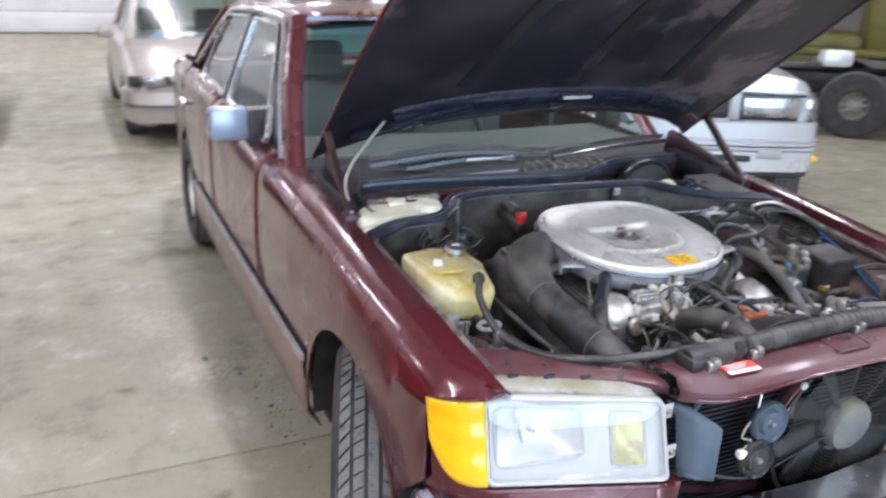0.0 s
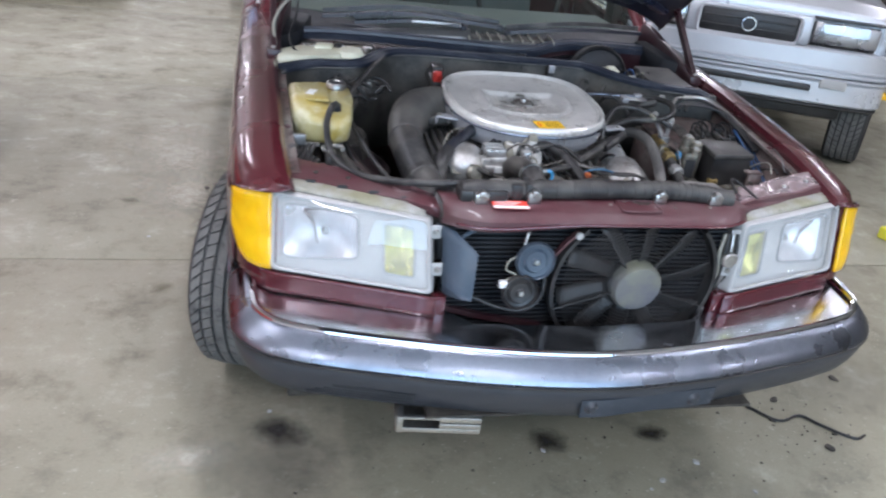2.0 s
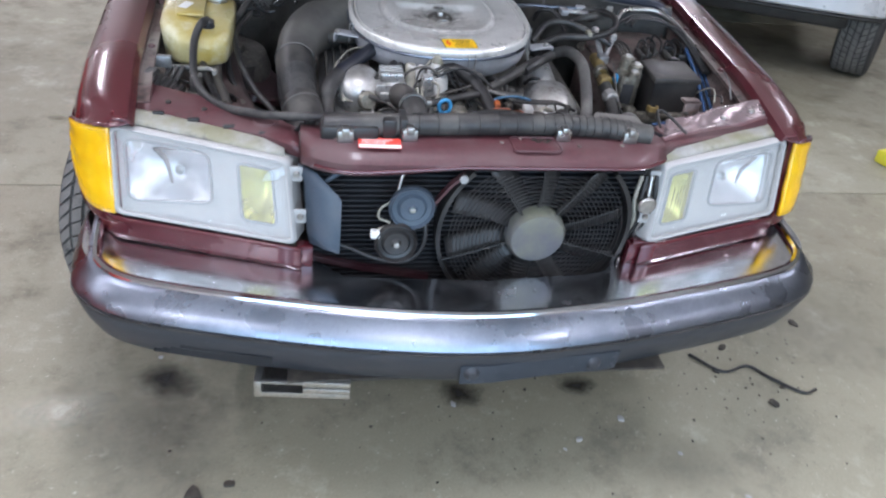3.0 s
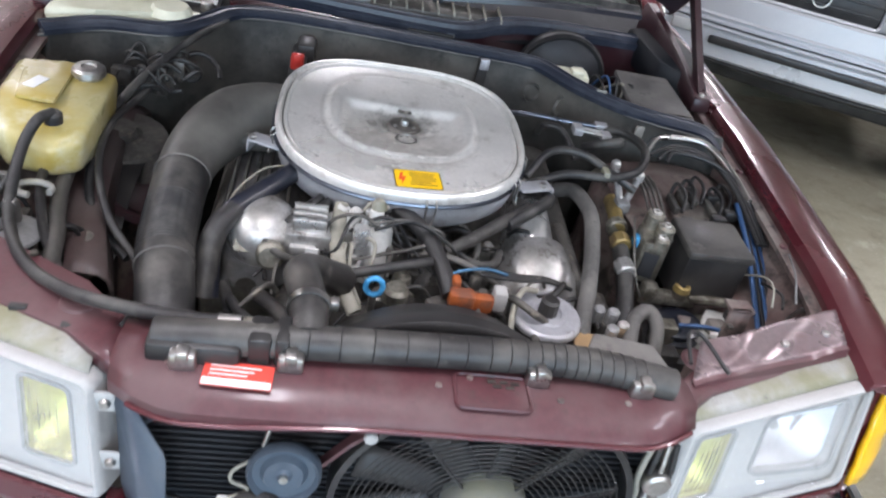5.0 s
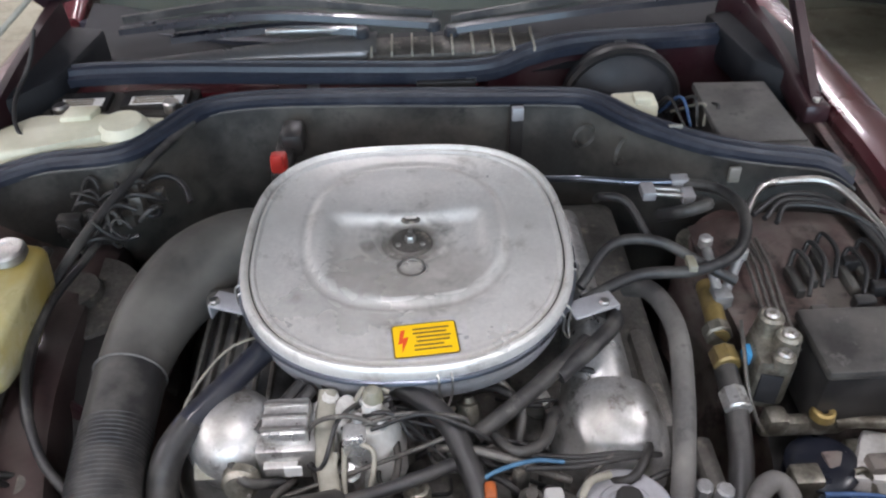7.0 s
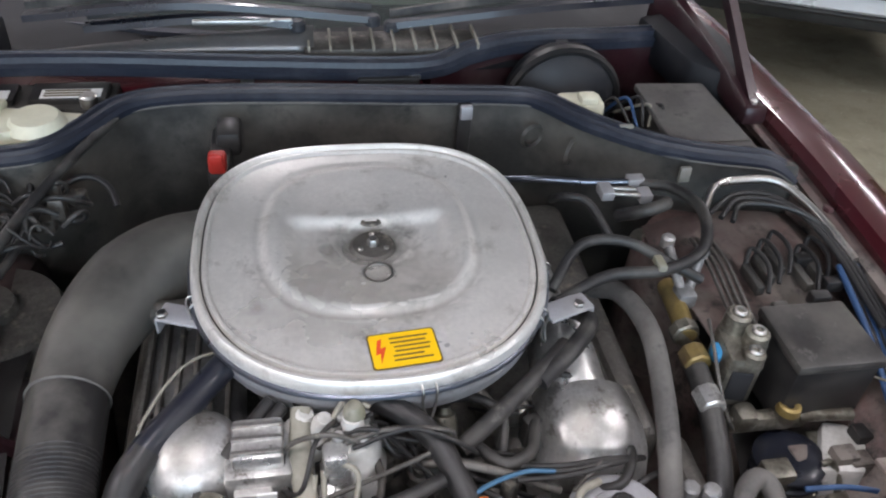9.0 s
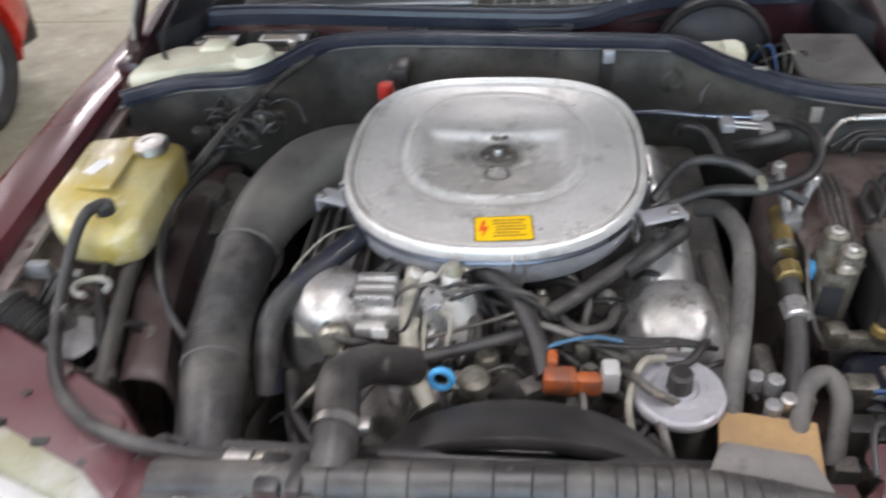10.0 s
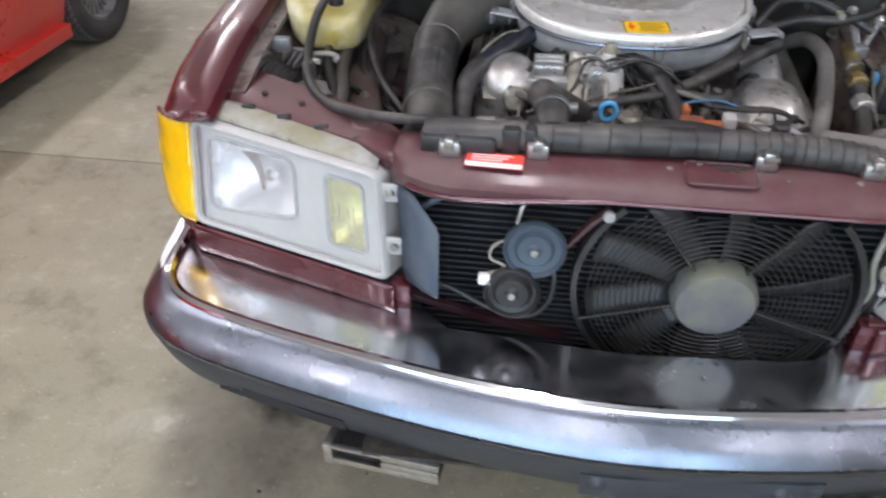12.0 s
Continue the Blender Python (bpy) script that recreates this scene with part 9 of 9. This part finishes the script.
    def band(z0, z1, out, mat, nm):
        return part(nm, sweep(bmesh.new(), [q + Vector((0, 0, (z0 + z1) / 2)) for q in plan], [(-0.03, -(z1 - z0) / 2), (out - 0.012, -(z1 - z0) / 2), (out, -(z1 - z0) / 2 + 0.012), (out, (z1 - z0) / 2 - 0.012), (out - 0.012, (z1 - z0) / 2), (-0.03, (z1 - z0) / 2)]), mat, c)
    band(0.585, 0.735, 0.0, "silver", "bumper_top")
    for k in range(3):
        band(0.545 + 0.03 * k, 0.566 + 0.03 * k, 0.014, "silver", "bumper_rib")
    band(0.395, 0.545, 0.0, "silver", "bumper")
    band(0.365, 0.395, -0.012, "black", "bumper_lip")
    part("bumper_slot", boxes(((-0.45, -0.165, 0.475), (0.45, -0.125, 0.515), 0.01)), "black", c)
    part("underside", boxes(((-0.7, 0.0, 0.28), (0.7, 3.9, 0.44), 0.03)), "black", c)


def build_red_car():
    c = thing("coupe", "bright red car with a black side moulding and lace-spoke alloy wheels", "car", at=(-3.245, 0.38, 0))
    ax, hw = 2.22, 0.865
    ys = [-1.9, -1.6, -1.2] + span(-1.0, -0.30, 12) + span(-0.2, 1.7, 8) + span(1.8, 2.60, 24) + [2.64, 2.68, 2.72]
    secs = [(y, hw - 0.02 * max(0, y - 2.6) * 10 - 0.03 * max(0, -1.0 - y), 0.19 if y < 2.6 else 0.26, lerp([(-1.9, 0.80), (-0.6, 0.88), (1.0, 0.93), (2.72, 0.86)], y), 0.03) for y in ys]
    shell("body", c, "red", secs, (ax, -0.48), 0.345)
    glass_house(c, "red", (-0.25, 2.45), (0.45, 1.9), 0.93, 1.36, 0.76, 0.60)
    part("side_moulding", sweep(bmesh.new(), [(hw + 0.012, y, 0.50) for y in (-0.10, 0.8, 1.84)], [(-0.012, -0.03), (0.010, -0.024), (0.010, 0.024), (-0.012, 0.03)]), "black", c)
    part("sill", sweep(bmesh.new(), [(hw - 0.015, y, 0.175) for y in (-0.1, 0.8, 1.84)], [(-0.05, -0.035), (0.025, -0.03), (0.03, 0.03), (-0.05, 0.04)]), "red", c)
    part("rear_bumper", boxes(((-hw + 0.05, 2.64, 0.25), (hw - 0.03, 2.78, 0.50), 0.04)), "black", c)
    part("front_bumper", boxes(((-hw + 0.05, -2.0, 0.22), (hw - 0.02, -1.85, 0.50), 0.04)), "red", c)
    for s in (-1, 1):
        for y in (ax, -0.48):
            w = wheel(c, (s * (hw - 0.105), y, 0.305), outward=s, r=0.305, w=0.205, rim_r=0.20, spokes=26, rim_mat="cast_grey")
            arch = [(s * (hw + 0.004), y + 0.345 * math.cos(a), 0.31 + 0.345 * math.sin(a)) for a in [radians(k) for k in range(0, 181, 8)]]
            part("arch_lip", sweep(bmesh.new(), arch, [(-0.012, -0.006), (0.006, -0.006), (0.006, 0.006), (-0.012, 0.006)]), "red", c)
            part("wheel_housing", grid([[(s * x, y + 0.36 * math.cos(a), 0.31 + 0.36 * math.sin(a)) for x in (0.5, hw - 0.01)] for a in [radians(k) for k in range(0, 181, 10)]]), "black", c)
    part("underside", boxes(((-0.72, -1.7, 0.20), (0.74, 2.9, 0.28), 0.02)), "black", c)


def build_black_car():
    c = thing("hatchback", "black car parked beyond the red one", "car", at=(-3.30, 7.15, 0))
    secs = [(0.0, 0.72, 0.24, 0.62, 0.0), (0.06, 0.82, 0.20, 0.70, 0.01), (0.2, 0.87, 0.19, 0.74, 0.02)] + [(y, 0.88, 0.19, lerp([(0.3, 0.76), (1.3, 0.92)], y), 0.03) for y in span(0.3, 1.35, 20)] + [(1.6, 0.88, 0.19, 0.94, 0.02), (3.6, 0.88, 0.19, 0.95, 0.02), (4.0, 0.8, 0.25, 0.95, 0.02)]
    shell("body", c, "navy", secs, (0.85,), 0.35)
    glass_house(c, "navy", (1.25, 3.9), (1.95, 3.5), 0.93, 1.40, 0.77, 0.60)
    part("bumper", sweep(bmesh.new(), smooth_line([(-0.89, 0.4, 0.40), (-0.84, 0.06, 0.40), (0, -0.09, 0.40), (0.84, 0.06, 0.40), (0.89, 0.4, 0.40)], 6), [(-0.03, -0.17), (0.04, -0.15), (0.05, 0.0), (0.03, 0.10), (-0.03, 0.12)]), "black", c)
    for s in (-1, 1):
        a, b = sorted((s * 0.45, s * 0.80))
        lamp_block(c, "headlight", (a, -0.02, 0.60), (b, 0.08, 0.70))
        wheel(c, (s * 0.79, 0.85, 0.31), outward=s, r=0.31, w=0.20, rim_r=0.19, spokes=7)
        wheel(c, (s * 0.79, 3.3, 0.31), outward=s, r=0.31, w=0.20, rim_r=0.19, spokes=7)


def build_truck():
    m = Matrix.Translation((7.0, 5.5, 0)) @ Matrix.Rotation(radians(-48), 4, "Z")
    c = thing("pickup_truck", "dark olive pickup truck on large off-road tyres", "truck")
    c.matrix_basis = m
    part("fender", boxes(((-0.95, 0.10, 0.92), (0.95, 1.75, 1.02), 0.04), ((-0.95, 0.14, 0.80), (-0.55, 0.18, 1.0), 0.02), ((0.55, 0.14, 0.75), (0.95, 0.18, 1.0), 0.02)), "green", c)
    part("bed", boxes(((0.6, 0.12, 0.70), (2.6, 1.8, 1.25), 0.05)), "green", c)
    part("hood", boxes(((-1.5, 0.2, 0.95), (0.0, 1.7, 1.18), 0.08)), "green", c)
    part("cab", boxes(((0.0, 0.16, 0.9), (1.3, 1.75, 1.85), 0.12)), "green", c)
    part("bumper", boxes(((-1.75, 0.05, 0.62), (-1.55, 1.85, 0.85), 0.03)), "bezel", c)
    part("chassis", boxes(((-1.5, 0.4, 0.45), (2.6, 1.5, 0.72), 0.03)), "black", c)
    for x, y, s in ((0.0, 0.0, -1), (0.0, 1.75, 1), (2.3, 0.0, -1), (2.3, 1.75, 1)):
        hub = wheel(c, (x, y, 0.39), outward=1, r=0.39, w=0.27, rim_r=0.165, spokes=10, rim_mat="dirty_white")
        hub.matrix_basis = Matrix.Translation((x, y, 0.39)) @ Matrix.Rotation(radians(90 if s < 0 else -90), 4, "X")


build_tan_sedan()
build_silver_suv()
build_red_car()
build_black_car()
build_truck()


# ---- on the floor ----
STAINS = []


def stain(name, x, y, rx, ry, mat, label, seed, turn=0.0):
    """A thin irregular film on the concrete."""
    bm = bmesh.new()
    bm.faces.new([bm.verts.new((rx * 1.5 * math.cos(2 * math.pi * k / 24), ry * 1.5 * math.sin(2 * math.pi * k / 24), 0.0)) for k in range(24)])
    ob = part(name, bm, mat)
    STAINS.append(ob)
    ob.matrix_basis = Matrix.Translation((x, y, 0.0003 + 0.00025 * len(STAINS))) @ Matrix.Rotation(turn + seed, 4, "Z")
    return tagged(ob, label, "stain")


def debris(x, y, size, seed, mat, label, name="debris"):
    r = random.Random(seed)
    bm = bmesh.new()
    pts = [(size * (0.7 + 0.5 * r.random()) * math.cos(a), size * 0.7 * (0.6 + 0.6 * r.random()) * math.sin(a)) for a in [2 * math.pi * k / 7 for k in range(7)]]
    slab(pts, 0.0, size * 0.35, bm, Matrix.Translation((x, y, 0.0)) @ Matrix.Rotation(r.uniform(0, 3), 4, "Z"), size * 0.08)
    return tagged(part(name, bm, mat), label, "debris")


stain("oil_stain", -0.759, 0.229, 0.05, 0.07, "oil", "dark oil stain on the concrete floor", 1)
stain("oil_stain", 0.055, 0.131, 0.055, 0.05, "oil", "dark oil stain on the concrete floor", 2)
stain("oil_stain", 0.408, 0.147, 0.05, 0.035, "oil", "dark oil stain on the concrete floor", 3)
# shade under the bumper corner, painted on the floor as a grey film
stain("damp_patch", -0.75, 0.109, 0.22, 0.30, "shade_film", "grey patch on the concrete floor, painted shade by the bumper", 0)
stain("damp_patch", 1.314, 0.388, 0.20, 0.26, "dark_film", "grey patch on the concrete floor", 4, 0.3)
stain("oil_drip", -0.961, 2.007, 0.03, 0.025, "oil", "small dark drip on the concrete floor", 6)
for k, (x, y, a, b) in enumerate(((-0.998, 3.672, 0.12, 0.22), (-1.421, 1.975, 0.04, 0.03), (-1.186, 1.11, 0.04, 0.03))):
    stain("yellow_stain", x, y, a, b, "moss", "yellow-brown stain on the concrete floor", 30 + k)
for k, (x, y, a, b) in enumerate(((-0.993, 2.068, 0.08, 0.30), (-0.949, 0.736, 0.10, 0.1), (-0.509, -0.447, 0.10, 0.06), (0.61, -0.193, 0.16, 0.09), (-1.348, -0.375, 0.2, 0.12))):
    stain("dirt_stain", x, y, a, b, "dark_film", "dark grime on the concrete floor", 50 + k)
# pale films on the floor beside the car
for k, (x, y, a, b) in enumerate(((-1.26, 2.651, 0.24, 0.44), (-1.153, 2.065, 0.22, 0.26), (-1.038, 1.618, 0.07, 0.20))):
    stain("pale_stain", x, y, a, b, "pale_stain", "pale patch on the concrete floor", 0 + 4 * k, -4 * k + 0.06)
for k, (x, y, a, b) in enumerate(((-0.93, -0.36, 0.10, 0.06), (-0.62, -0.62, 0.12, 0.05), (0.02, -0.50, 0.07, 0.05), (0.46, -0.44, 0.09, 0.04), (-1.02, 0.12, 0.06, 0.10), (-0.30, -0.30, 0.06, 0.03))):
    stain("scuff_mark", x, y, a, b, "pale_stain", "pale scuff mark on the concrete floor", 70 + k)
for k, (x, y, s) in enumerate(((-1.089, 2.152, 0.022), (-0.972, 1.958, 0.015), (-0.931, 1.825, 0.012), (0.989, 0.03, 0.022), (0.952, 0.295, 0.02), (1.275, 0.409, 0.02), (-0.654, -0.188, 0.03), (-0.573, -0.155, 0.018), (1.059, 0.101, 0.012), (0.874, 0.185, 0.014), (-0.911, 1.644, 0.012), (-0.944, 1.489, 0.010))):
    debris(x, y, s, k, "dirt", "small dark clod of grease on the floor")
for k, (x, y, s) in enumerate(((0.491, 0.001, 0.014), (0.347, -0.069, 0.012), (0.023, 0.087, 0.012), (-0.789, 0.327, 0.010), (0.613, -0.14, 0.010), (0.296, -0.102, 0.008), (-1.292, 1.579, 0.010), (-0.869, 1.669, 0.010), (0.733, -0.296, 0.009), (-0.458, -0.384, 0.010), (0.089, -0.283, 0.008))):
    debris(x, y, s, 40 + k, "bezel", "small pale chip on the floor", "chip")
tagged(part("wire_scrap", tube([(0.818, 0.261, 0.006), (0.893, 0.175, 0.006), (0.986, 0.198, 0.006), (1.032, 0.144, 0.006), (1.107, 0.069, 0.006), (1.158, 0.081, 0.006)], 0.005, 6, 5), "black"), "black length of cable lying on the floor", "cable")
yb = thing("plastic_box", "yellow plastic box on the floor", "box")
part("box_body", boxes(((2.50, 1.50, 0.0), (2.92, 1.71, 0.068), 0.012, Matrix.Translation((2.5, 1.65, 0)) @ Matrix.Rotation(radians(14), 4, "Z") @ Matrix.Translation((-2.5, -1.65, 0)))), "yellow_box", yb)
part("box_label", boxes(((2.54, 1.492, 0.015), (2.76, 1.499, 0.047), 0.001, Matrix.Translation((2.5, 1.65, 0)) @ Matrix.Rotation(radians(14), 4, "Z") @ Matrix.Translation((-2.5, -1.65, 0)))), "red_label", yb)


def grit():
    """Fine dark crumbs fallen beside the sill and ahead of the bumper."""
    r = random.Random(77)
    bm = bmesh.new()
    for cx, cy, sx, sy, n in ((-0.889, 1.765, 0.045, 0.25, 110), (-0.884, 2.23, 0.05, 0.10, 60), (0.961, 0.132, 0.20, 0.16, 60), (-0.213, -0.464, 0.6, 0.15, 40), (0.204, 0.068, 0.4, 0.12, 50)):
        for k in range(n):
            x, y, s = r.gauss(cx, sx), r.gauss(cy, sy), r.uniform(0.0015, 0.0045) * (1.6 if r.random() < 0.15 else 1)
            m = Matrix.Translation((x, y, s * 0.4)) @ Matrix.Rotation(r.uniform(0, 3), 4, "Z")
            vs = [bm.verts.new(m @ Vector(p)) for p in ((-s, -s * 0.7, -s * 0.4), (s, -s * 0.6, -s * 0.4), (s * 0.8, s * 0.7, -s * 0.4), (-s * 0.7, s * 0.8, -s * 0.4), (0.1 * s, 0, s * 0.6))]
            for a, b in ((0, 1), (1, 2), (2, 3), (3, 0)):
                bm.faces.new((vs[a], vs[b], vs[4]))
    return tagged(part("grit", bm, "dirt"), "fine dark crumbs of grease on the concrete floor", "grit", kind="stuff")


grit()
